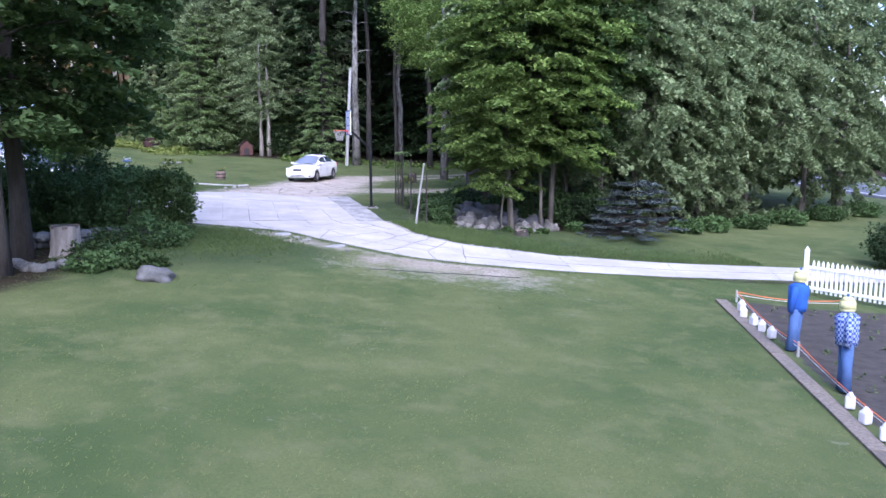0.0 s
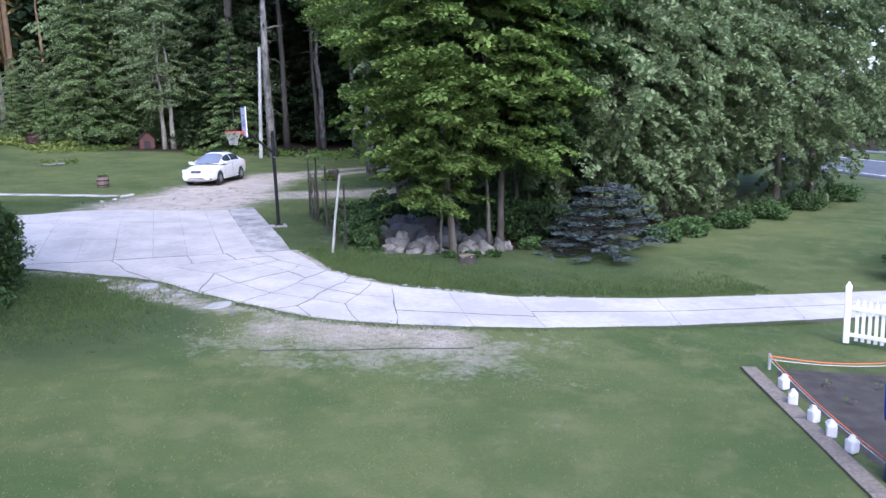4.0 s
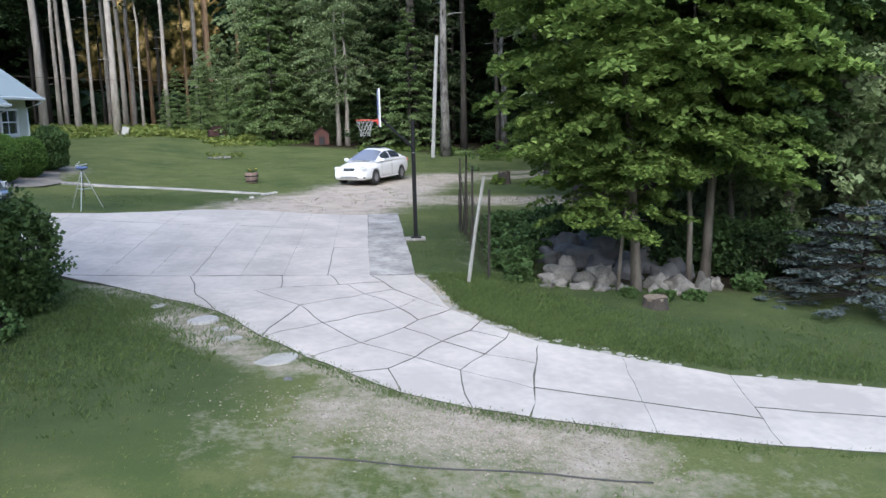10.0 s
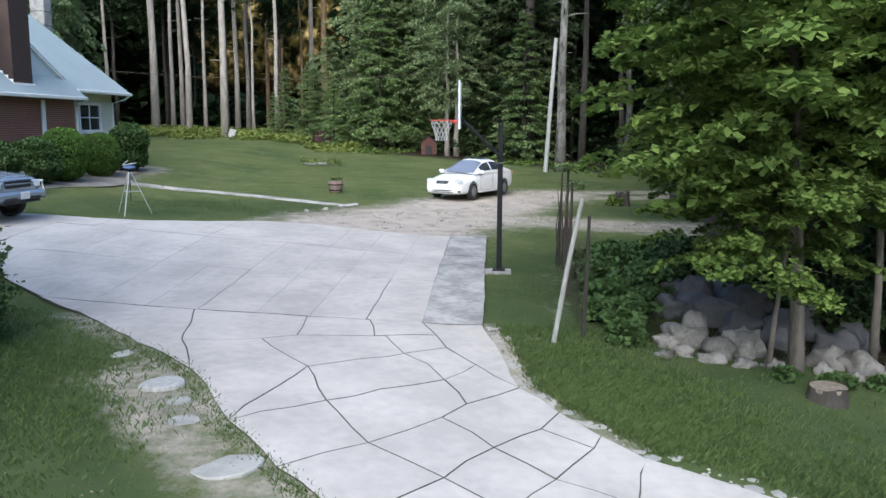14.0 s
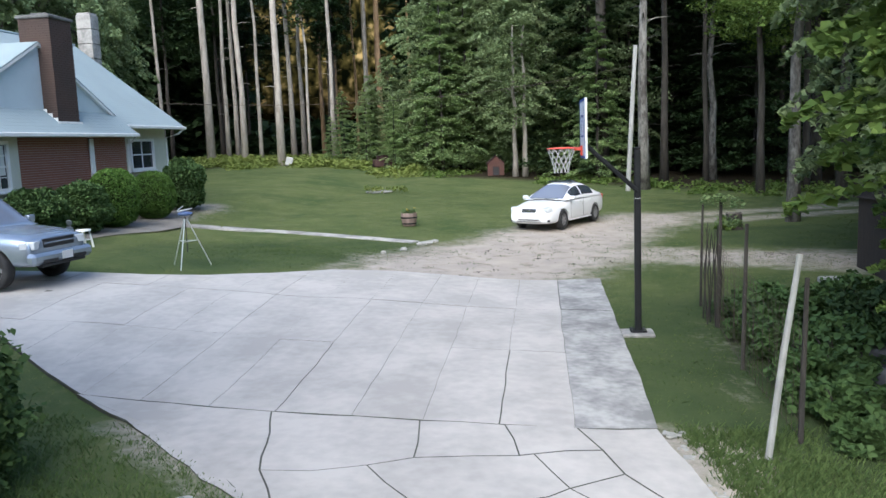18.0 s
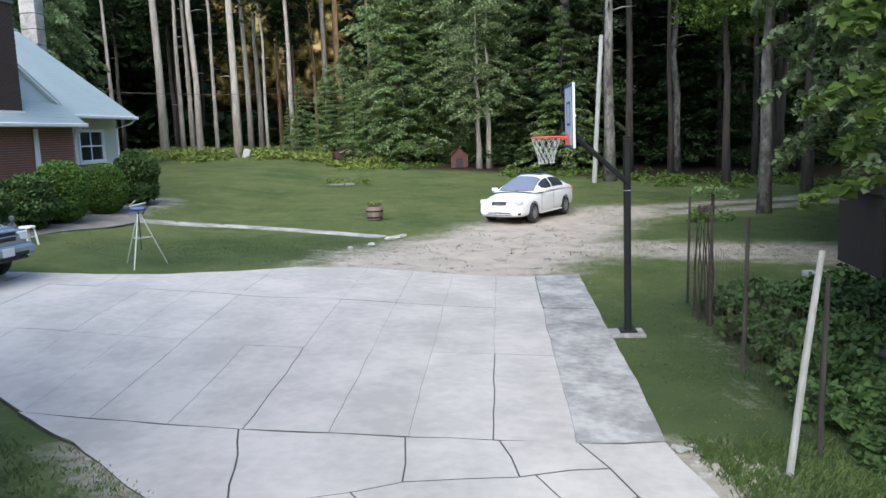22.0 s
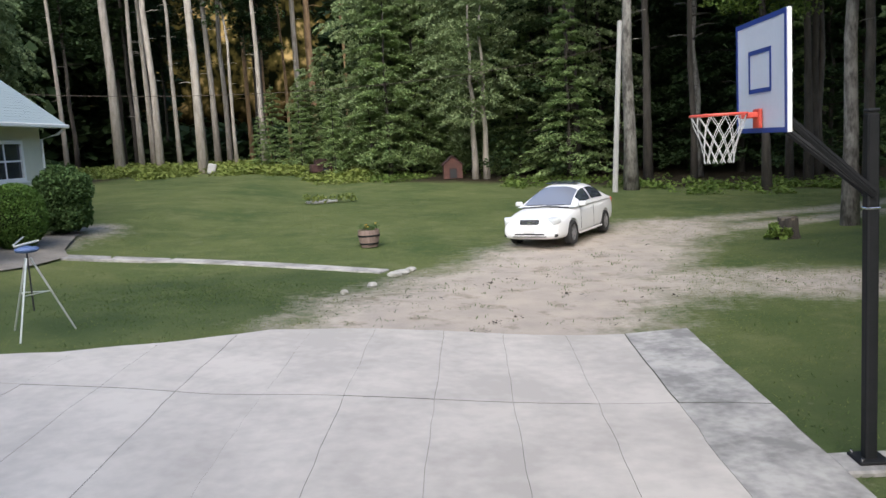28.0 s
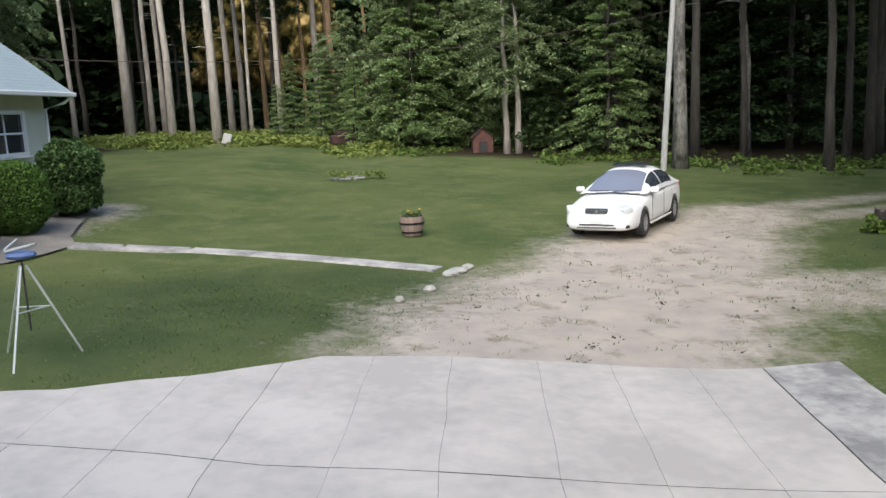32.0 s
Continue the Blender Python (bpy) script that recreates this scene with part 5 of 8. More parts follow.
def build_house():
    rng = random.Random(31)
    ob = thing("house", Matrix.Translation((-0.25, -0.55, 0.05)), "brick and cream-sided house with a grey-green shingle roof", "house")
    g = 0.55
    # main block and the front bay
    bm = bmesh.new()
    prism(bm, [(-15.8, 1.0), (-15.8, 17.7), (-23.2, 17.7), (-23.2, 1.0)], g, 4.15)
    part("wall", bm, M_SIDING, ob, "cream clapboard wall")
    bm = bmesh.new()
    prism(bm, [(-15.12, 2.0), (-15.12, 13.3), (-15.82, 13.3), (-15.82, 2.0)], g, 3.85)
    part("bay_wall", bm, M_MORTAR, ob, "brick front bay")
    bricks(ob, frame_at((-15.12, 7.6, 0.9), (0, 1, 0), (0, 0, 1)), 5.7, 2.9, 260, rng)
    clapboards(ob, frame_at((-15.12, 2.0, 0.7), (0, 1, 0), (0, 0, 1)), 5.58, 3.1, M_SIDING)
    clapboards(ob, frame_at((-15.80, 13.32, 0.7), (0, 1, 0), (0, 0, 1)), 4.36, 3.4, M_SIDING)
    clapboards(ob, frame_at((-15.80, 17.7, 0.7), (-1, 0, 0), (0, 0, 1)), 7.4, 6.7, M_SIDING, "gable_siding", cut=lambda y: (0, 7.4) if y < 3.4 else ((y - 3.4) * 1.13, 7.4 - (y - 3.4) * 1.13))
    # north gable and east gable
    bm = bmesh.new()
    a = [bm.verts.new(p) for p in ((-15.85, 17.69, 4.1), (-23.15, 17.69, 4.1), (-19.5, 17.69, 7.3))]
    b = [bm.verts.new(p) for p in ((-15.85, 17.5, 4.1), (-23.15, 17.5, 4.1), (-19.5, 17.5, 7.3))]
    bm.faces.new(a), bm.faces.new(b[::-1])
    for i in range(3):
        bm.faces.new((a[i], b[i], b[(i + 1) % 3], a[(i + 1) % 3]))
    part("north_gable", bm, M_SIDING, ob)
    bm = bmesh.new()
    a = [bm.verts.new(p) for p in ((-15.5, 5.4, 4.40), (-15.5, 13.3, 4.40), (-15.5, 9.4, 6.35))]
    b = [bm.verts.new(p) for p in ((-15.7, 5.4, 4.40), (-15.7, 13.3, 4.40), (-15.7, 9.4, 6.35))]
    bm.faces.new(a), bm.faces.new(b[::-1])
    for i in range(3):
        bm.faces.new((a[i], b[i], b[(i + 1) % 3], a[(i + 1) % 3]))
    part("front_gable", bm, M_GABLE, ob, "pale blue-white gable board")
    # roofs
    run, rise = 4.3, 3.35
    sl = math.hypot(run, rise)

    def deck(o, u, v, w, h, cut=None, name="roof"):
        m = frame_at(o, u, v)
        bm = bmesh.new()
        pts = [(0, 0), (w, 0), (w, h), (0, h)] if cut is None else [(cut(0)[0], 0), (cut(0)[1], 0), (cut(h)[1], h), (cut(h)[0], h)]
        prism(bm, pts, -0.034, -0.008)
        bmesh.ops.remove_doubles(bm, verts=bm.verts[:], dist=0.001)
        rf = part(name, bm, M_SHINGLE, ob, "grey-green shingle roof with white edges", at=m)
        bm = bmesh.new()
        prism(bm, pts, -0.11, -0.036)
        bmesh.ops.remove_doubles(bm, verts=bm.verts[:], dist=0.001)
        part("roof_edge", bm, M_WHITE, rf)
        shingles(ob, m, w, h, cut)

    deck((-15.2, 0.6, 4.12), (0, 1, 0), (-run, 0, rise), 17.6, sl)
    deck((-23.8, 18.2, 4.12), (0, -1, 0), (run, 0, rise), 17.6, sl)
    deck((-14.68, 1.6, 3.80), (0, 1, 0), (-0.85, 0, 0.72), 11.8, 1.15)
    gs = math.hypot(3.95, 1.98)
    deck((-15.40, 13.38, 4.43), (-1, 0, 0), (0, -3.95, 1.98), 3.0, gs, cut=lambda y: (0, 0.45 + 2.55 * y / gs))
    deck((-18.40, 5.42, 4.43), (1, 0, 0), (0, 3.95, 1.98), 3.0, gs, cut=lambda y: (2.55 - 2.55 * y / gs, 3.0))
    bm = bmesh.new()
    tube(bm, (-19.5, 0.6, 7.47), (-19.5, 18.2, 7.47), 0.06, seg=8)
    part("ridge_cap", bm, M_SHINGLE, ob)
    # gutters, fascia and downpipes
    bm = bmesh.new()
    box(bm, (-14.66, 7.5, 3.75), (0.10, 11.8, 0.12), bevel=0.02)
    part("gutter", bm, M_WHITE, ob)
    bm = bmesh.new()
    box(bm, (-15.17, 15.8, 4.06), (0.10, 4.9, 0.12), bevel=0.02)
    part("gutter", bm, M_WHITE, ob)
    bm = bmesh.new()
    bent(bm, [(-14.7, 13.25, 3.7), (-14.85, 13.28, 3.55), (-15.05, 13.33, 3.45), (-15.07, 13.34, 0.8)], [0.04] * 4, 8)
    part("downpipe", bm, M_WHITE, ob)
    bm = bmesh.new()
    bent(bm, [(-15.2, 18.1, 4.02), (-15.35, 17.95, 3.85), (-15.78, 17.74, 3.7), (-15.78, 17.74, 0.8)], [0.04] * 4, 8)
    part("downpipe", bm, M_WHITE, ob)
    bm = bmesh.new()
    box(bm, (-15.06, 11.1, 2.9), (0.06, 0.22, 1.5), bevel=0.01)
    part("white_shutter", bm, M_WHITE, ob)
    house_window(ob, frame_at((-15.075, 5.72, 2.38), (0, 1, 0), (0, 0, 1)), 1.25, 1.12, (4, 4), 0.3, "white-framed window with curtains half drawn")
    house_window(ob, frame_at((-15.755, 14.85, 2.62), (0, 1, 0), (0, 0, 1)), 1.6, 0.95, (2, 2), 0, "white-framed double window")
    # brick chimney on the pent roof, with stepped flashing
    bm = bmesh.new()
    box(bm, (-15.56, 10.08, 5.55), (0.94, 1.10, 3.1))
    ch = part("chimney", bm, M_DARKMORTAR, ob, "tall brown brick chimney")
    bricks(ch, frame_at((-15.09, 9.53, 4.1), (0, 1, 0), (0, 0, 1)), 1.1, 3.0, 0, rng, M_BRICK_DARK)
    bricks(ch, frame_at((-16.03, 9.53, 4.1), (1, 0, 0), (0, 0, 1)), 0.94, 3.0, 0, rng, M_BRICK_DARK)
    bm = bmesh.new()
    box(bm, (-15.56, 10.08, 7.13), (1.06, 1.22, 0.10), bevel=0.02)
    box(bm, (-15.56, 10.08, 7.22), (0.5, 0.6, 0.10), bevel=0.02)
    part("chimney_cap", bm, M_STONE, ch)
    bm = bmesh.new()
    for i in range(5):
        box(bm, (-15.16 - 0.16 * i, 9.50, 4.18 + 0.13 * i), (0.17, 0.02, 0.16))
    box(bm, (-15.05, 10.08, 4.12), (0.06, 1.2, 0.07))
    box(bm, (-15.20, 10.66, 5.3), (0.05, 0.05, 2.0))
    part("flashing", bm, M_WHITE, ch)
    # grey block chimney behind
    rear = part("rear_chimney", tube_block(), M_CONC_OLD, ob, "grey concrete block chimney")
    for i in range(14):
        bm = bmesh.new()
        box(bm, (-19.3, 19.0, 0.9 + 0.58 * i), (0.62, 0.62, 0.56), bevel=0.02)
        part("block", bm, M_CONC_OLD, rear)



# ---- vehicles ----
def wheel(parent, x, y, r, w, side, spokes):
    bm = bmesh.new()
    pts = [(r * 0.66, -w / 2), (r * 0.93, -w / 2), (r, -w * 0.36), (r, w * 0.36), (r * 0.93, w / 2), (r * 0.66, w / 2)]
    n = 28
    rings = [[bm.verts.new((p[0] * math.cos(6.28318 * k / n), p[1], p[0] * math.sin(6.28318 * k / n))) for k in range(n)] for p in pts]
    for a, b in zip(rings, rings[1:] + rings[:1]):
        for k in range(n):
            bm.faces.new((a[k], b[k], b[(k + 1) % n], a[(k + 1) % n]))
    wh = part("wheel", bm, M_TYRE, parent, at=Matrix.Translation((x, y, r)), soft=True)
    bm = bmesh.new()
    o = side * w * 0.30
    tube(bm, (0, o - side * 0.05, 0), (0, o, 0), r * 0.66, r * 0.64, 24)
    part("wheel_well", bm, M_BLACKPLASTIC, wh)
    bm = bmesh.new()
    for k in range(spokes):
        a = 6.28318 * k / spokes
        box(bm, (math.cos(a) * r * 0.36, o + side * 0.012, math.sin(a) * r * 0.36), (r * 0.52, 0.025, r * 0.19), Matrix.Rotation(-a, 4, "Y"), bevel=0.006)
    tube(bm, (0, o, 0), (0, o + side * 0.03, 0), r * 0.2, r * 0.17, 16)
    rr = [[bm.verts.new((q * math.cos(6.28318 * k / 28), o + d, q * math.sin(6.28318 * k / 28))) for k in range(28)] for q, d in ((r * 0.58, 0), (r * 0.60, side * 0.02), (r * 0.66, side * 0.02), (r * 0.68, 0))]
    for a, b in zip(rr, rr[1:]):
        for k in range(28):
            bm.faces.new((a[k], b[k], b[(k + 1) % 28], a[(k + 1) % 28]))
    part("rim", bm, M_RIM, wh)


def shell(name, stations, mat, parent, cuts=(), label=""):
    """A car body lofted along x: stations of x, bottom, top, half width; cuts: wheel arches as x, z, radius."""
    bm = bmesh.new()
    rows = []
    for x, z0, z1, w in stations:
        h = z1 - z0
        half = [(0.0, z0), (w * 0.80, z0), (w * 0.97, z0 + 0.10 * h), (w, z0 + 0.35 * h), (w * 0.99, z0 + 0.62 * h), (w * 0.955, z0 + 0.86 * h), (w * 0.84, z1 - 0.01), (w * 0.45, z1 + 0.015), (0.0, z1 + 0.022)]
        rows.append([bm.verts.new((x, y, z)) for y, z in half] + [bm.verts.new((x, -y, z)) for y, z in half[-2:0:-1]])
    n = len(rows[0])
    for a, b in zip(rows, rows[1:]):
        for k in range(n):
            bm.faces.new((a[k], a[(k + 1) % n], b[(k + 1) % n], b[k]))
    bm.faces.new(rows[0])
    bm.faces.new(rows[-1][::-1])
    bmesh.ops.recalc_face_normals(bm, faces=bm.faces[:])
    me = bpy.data.meshes.new(name)
    bm.to_mesh(me)
    bm.free()
    tmp = new("tmp", me)
    sub = tmp.modifiers.new("s", "SUBSURF")
    sub.levels = sub.render_levels = 2
    cutters = []
    for x, z, r in cuts:
        bm = bmesh.new()
        tube(bm, (x, -1.2, z), (x, 1.2, z), r, seg=32)
        cm = bpy.data.meshes.new("cut")
        bm.to_mesh(cm)
        bm.free()
        c = new("cut", cm)
        cutters.append(c)
        md = tmp.modifiers.new("b", "BOOLEAN")
        md.operation, md.object, md.solver = "DIFFERENCE", c, "EXACT"
    bpy.context.view_layer.update()
    out = bpy.data.meshes.new_from_object(tmp.evaluated_get(bpy.context.evaluated_depsgraph_get()))
    for o in (tmp, *cutters):
        bpy.data.objects.remove(o)
    out.name = name
    out.materials.clear()
    out.materials.append(mat)
    out.shade_smooth()
    out.set_sharp_from_angle(angle=radians(50))
    return link_mesh(name, out, None, parent, label)


def pane(bm, corners, f0, f1, g0, g1, off):
    """A panel on the quad a, b, c, d (bottom pair, top pair), from f0 to f1 along and g0 to g1 up, standing off by off."""
    a, b, c, d = (Vector(p) for p in corners)
    nrm = (b - a).cross(d - a).normalized()
    at = lambda f, g: (a.lerp(b, f)).lerp(d.lerp(c, f), g)  # noqa: E731
    lo = [at(f0, g0), at(f1, g0), at(f1, g1), at(f0, g1)]
    v = [bm.verts.new(p + nrm * off) for p in lo] + [bm.verts.new(p - nrm * 0.02) for p in lo]
    bm.faces.new(v[:4])
    for i in range(4):
        bm.faces.new((v[i], v[4 + i], v[4 + (i + 1) % 4], v[(i + 1) % 4]))


def cabin(parent, prof, zb, wb, taper, mat, screen, rear, sides):
    """The glasshouse: an arched section swept along a side profile of (x, z), with panes lying on it."""
    px, pz = [p[0] for p in prof][::-1], [p[1] for p in prof][::-1]

    def at(x, a, off=0.0):
        zt = float(np.interp(x, px, pz))
        wt = wb - taper * max(zt - zb, 0)
        Y, Z = abs(math.sin(a)) ** 0.62, abs(math.cos(a)) ** 0.62
        y = Y * (wt + (wb - wt) * (1 - Z)) * (1 if a >= 0 else -1)
        return Vector((x, y, zb + (zt - zb) * Z))

    def patch(name, x0, x1, a0, a1, nx, na, off, glass):
        bm = bmesh.new()
        g = []
        for i in range(nx + 1):
            row = []
            for k in range(na + 1):
                x, a = x0 + (x1 - x0) * i / nx, a0 + (a1 - a0) * k / na
                p = at(x, a)
                nrm = (at(x, a + 0.02) - at(x, a - 0.02)).cross(at(x + 0.02, a) - at(x - 0.02, a))
                nrm = nrm.normalized() if nrm.length > 1e-9 else Vector((0, 0, 1))
                if nrm.dot(p - Vector((x - 0.3 * (1 if x > 0 else -1), 0, zb - 0.2))) < 0:
                    nrm = -nrm
                row.append(bm.verts.new(p + nrm * off))
            g.append(row)
        for i in range(nx):
            for k in range(na):
                bm.faces.new((g[i][k], g[i + 1][k], g[i + 1][k + 1], g[i][k + 1]))
        bmesh.ops.recalc_face_normals(bm, faces=bm.faces[:])
        return part(name, bm, glass, parent if name == "cabin" else cb, soft=True)

    cb = None
    cb = patch("cabin", prof[0][0], prof[-1][0], -math.pi / 2, math.pi / 2, 40, 28, 0.0, mat)
    patch("windscreen", *screen, -0.84, 0.84, 10, 12, 0.008, M_SCREEN)
    patch("rear_window", *rear, -0.74, 0.74, 10, 12, 0.008, M_CARGLASS)
    for s in (1, -1):
        for x0, x1 in sides:
            patch("side_window", x0, x1, s * 0.90, s * 1.50, 6, 6, 0.008, M_CARGLASS)
    return cb


M_CARGLASS = material("tinted_car_glass", (0.045, 0.055, 0.07), 0.04, spec=1.0)


def strip(parent, name, mat, items, bevel=0.004):
    bm = bmesh.new()
    for c, s, *m in items:
        box(bm, c, s, m[0] if m else None, bevel=bevel)
    return part(name, bm, mat, parent)


def build_sedan():
    a = math.atan2(-0.889, -0.458)
    x, y = -0.95, 14.92
    ob = thing("car", Matrix.Translation((x, y, hz(x, y) + 0.0)) @ Matrix.Rotation(a, 4, "Z") @ Matrix.Scale(0.975, 4), "white four-door sedan with an open sunroof parked on the sandy lane", "car")
    shell("body", [(2.24, 0.34, 0.60, 0.60), (2.20, 0.24, 0.68, 0.70), (2.05, 0.20, 0.74, 0.78), (1.6, 0.19, 0.82, 0.835), (1.0, 0.19, 0.93, 0.85), (0.3, 0.19, 0.97, 0.85), (-0.6, 0.19, 0.98, 0.85), (-1.4, 0.20, 1.01, 0.845), (-1.9, 0.22, 1.03, 0.82), (-2.18, 0.28, 1.01, 0.76), (-2.26, 0.38, 0.92, 0.68)],
          M_CARWHITE, ob, [(1.30, 0.31, 0.37), (-1.30, 0.31, 0.37)])
    cb = cabin(ob, [(1.12, 0.93), (0.95, 0.99), (0.7, 1.14), (0.45, 1.28), (0.2, 1.39), (-0.05, 1.45), (-0.35, 1.475), (-0.7, 1.465), (-1.0, 1.42), (-1.25, 1.33), (-1.5, 1.20), (-1.75, 1.07), (-1.9, 1.0)], 0.93, 0.80, 0.40, M_CARWHITE, (0.99, 0.14), (-1.74, -1.10), ((0.58, -0.22), (-0.30, -1.22)))
    bm = bmesh.new()
    box(bm, (-0.30, 0, 1.498), (0.50, 0.84, 0.022), Matrix.Rotation(0.06, 4, "Y"), bevel=0.006)
    part("sunroof", bm, M_CARGLASS, cb, "dark sunroof")
    for s in (1, -1):
        for wx in (1.30, -1.30):
            wheel(ob, wx, s * 0.75, 0.31, 0.20, s, 7)
        bm = bmesh.new()
        box(bm, (2.045, s * 0.575, 0.68), (0.27, 0.34, 0.15), Matrix.Rotation(-s * 0.5, 4, "Z") @ Matrix.Rotation(0.25, 4, "Y"), bevel=0.04, seg=3)
        part("headlight", bm, M_LAMP, ob)
        bm = bmesh.new()
        box(bm, (0.74, s * 0.90, 1.00), (0.11, 0.19, 0.12), bevel=0.03, seg=2)
        part("wing_mirror", bm, M_CARWHITE, ob)
        strip(ob, "door_seam", M_BLACKPLASTIC, [((dx, s * 0.846, 0.62), (0.004, 0.008, 0.56)) for dx in (0.75, -0.25)], 0.001)
        for hx, hh in ((-0.08, 0.82), (-0.98, 0.84)):
            strip(ob, "door_handle", M_CARWHITE, [((hx, s * 0.852, hh), (0.16, 0.03, 0.03))], 0.008)
        strip(ob, "sill_trim", M_CARWHITE, [((0.0, s * 0.845, 0.25), (1.8, 0.03, 0.05))], 0.008)
        bm = bmesh.new()
        box(bm, (2.13, s * 0.62, 0.33), (0.10, 0.20, 0.07), Matrix.Rotation(-s * 0.3, 4, "Z"), bevel=0.01)
        part("fog_recess", bm, M_BLACKPLASTIC, ob)
        bm = bmesh.new()
        box(bm, (-2.19, s * 0.60, 0.84), (0.14, 0.26, 0.16), Matrix.Rotation(s * 0.3, 4, "Z"), bevel=0.02)
        part("tail_light", bm, M_RIMRED, ob)
    bm = bmesh.new()
    box(bm, (2.19, 0, 0.655), (0.08, 0.54, 0.12), Matrix.Rotation(-0.35, 4, "Y"), bevel=0.035, seg=2)
    gr = part("grille", bm, M_BLACKPLASTIC, ob)
    strip(gr, "grille_bar", M_CHROME, [((2.243 - 0.36 * (z - 0.645), 0, z), (0.008, 0.50, 0.008)) for z in (0.61, 0.635, 0.66, 0.685)] + [((2.20, 0, 0.722), (0.03, 0.52, 0.014))], 0.001)
    bm = bmesh.new()
    tube(bm, (2.23, 0, 0.645), (2.245, 0, 0.645), 0.045, seg=18)
    part("badge", bm, M_CHROME, gr)
    strip(ob, "bumper_slot", M_BLACKPLASTIC, [((2.215, 0, 0.36), (0.05, 0.8, 0.035)), ((2.225, 0, 0.30), (0.05, 0.9, 0.02))], 0.006)
    strip(ob, "windscreen_cowl", M_BLACKPLASTIC, [((1.09, y0, 0.958 - 0.05 * abs(y0)), (0.10, 0.27, 0.02)) for y0 in (-0.52, -0.26, 0.0, 0.26, 0.52)], 0.006)
    strip(ob, "number_plate", M_PLATE, [((2.252, 0, 0.46), (0.012, 0.30, 0.14))])
    strip(ob, "wiper", M_BLACKPLASTIC, [((1.02, 0.25, 0.985), (0.02, 0.5, 0.02), Matrix.Rotation(0.15, 4, "Z")), ((1.0, -0.3, 0.985), (0.02, 0.5, 0.02), Matrix.Rotation(0.1, 4, "Z"))], 0.004)


def build_suv():
    x, y = -13.2, 1.95
    ob = thing("sport_utility_vehicle", Matrix.Translation((x, y, hz(x + 0.6, y) + 0.05)) @ Matrix.Rotation(radians(-6), 4, "Z") @ Matrix.Rotation(radians(1.0), 4, "Y") @ Matrix.Scale(1.05, 4), "silver-blue compact off-road wagon parked on the concrete", "car")
    shell("body", [(2.02, 0.46, 0.80, 0.70), (1.98, 0.40, 0.90, 0.78), (1.85, 0.38, 0.98, 0.82), (1.3, 0.37, 1.04, 0.845), (0.75, 0.36, 1.08, 0.85), (0.0, 0.36, 1.10, 0.85), (-1.2, 0.36, 1.12, 0.85), (-1.8, 0.38, 1.12, 0.84), (-1.98, 0.44, 1.08, 0.80)], M_CARSILVER, ob, [(1.22, 0.36, 0.43), (-1.24, 0.36, 0.43)])
    cb = cabin(ob, [(0.92, 1.05), (0.82, 1.14), (0.65, 1.34), (0.48, 1.54), (0.34, 1.68), (0.12, 1.77), (-0.2, 1.81), (-1.0, 1.82), (-1.6, 1.79), (-1.78, 1.68), (-1.92, 1.35), (-1.97, 1.05)], 1.05, 0.82, 0.28, M_CARSILVER, (0.83, 0.36), (-1.94, -1.80), ((0.50, -0.24), (-0.32, -1.0), (-1.1, -1.7)))
    strip(cb, "roof_rail", M_BLACKPLASTIC, [((-0.7, s * 0.55, 1.86), (1.5, 0.04, 0.04)) for s in (1, -1)], 0.01)
    for s in (1, -1):
        for wx in (1.22, -1.24):
            wheel(ob, wx, s * 0.76, 0.36, 0.22, s, 5)
        bm = bmesh.new()
        box(bm, (1.94, s * 0.60, 0.80), (0.16, 0.26, 0.15), Matrix.Rotation(-s * 0.25, 4, "Z"), bevel=0.02, seg=2)
        part("headlight", bm, M_LAMP, ob)
        bm = bmesh.new()
        box(bm, (1.86, s * 0.76, 0.80), (0.14, 0.07, 0.13), Matrix.Rotation(-s * 0.25, 4, "Z"), bevel=0.015)
        part("indicator", bm, M_LAMP, ob)
        bm = bmesh.new()
        box(bm, (0.62, s * 0.95, 1.14), (0.12, 0.20, 0.16), bevel=0.03, seg=2)
        part("wing_mirror", bm, M_CARSILVER, ob)
        strip(ob, "door_seam", M_BLACKPLASTIC, [((dx, s * 0.848, 0.72), (0.010, 0.012, 0.6)) for dx in (0.62, -0.28, -1.1)], 0.001)
        strip(ob, "side_trim", M_BLACKPLASTIC, [((-0.1, s * 0.85, 0.62), (1.7, 0.025, 0.07))], 0.008)
    bm = bmesh.new()
    box(bm, (1.985, 0, 0.81), (0.08, 0.86, 0.17), bevel=0.02, seg=2)
    gr = part("grille", bm, M_BLACKPLASTIC, ob)
    strip(gr, "grille_bar", M_CARSILVER, [((2.02, 0, 0.815), (0.02, 0.84, 0.03))], 0.006)
    strip(ob, "front_bumper", M_CARSILVER, [((2.02, 0, 0.55), (0.22, 1.66, 0.22))], 0.06)
    strip(ob, "bumper_slot", M_BLACKPLASTIC, [((2.128, 0.4, 0.50), (0.02, 0.40, 0.07)), ((2.128, -0.4, 0.50), (0.02, 0.40, 0.07)), ((2.06, 0.0, 0.42), (0.1, 1.2, 0.05))], 0.006)
    strip(ob, "number_plate", M_PLATE, [((2.14, 0.05, 0.56), (0.012, 0.30, 0.15))])
    strip(ob, "wiper", M_BLACKPLASTIC, [((0.80, 0.3, 1.105), (0.02, 0.55, 0.02)), ((0.80, -0.3, 1.105), (0.02, 0.55, 0.02))], 0.004)


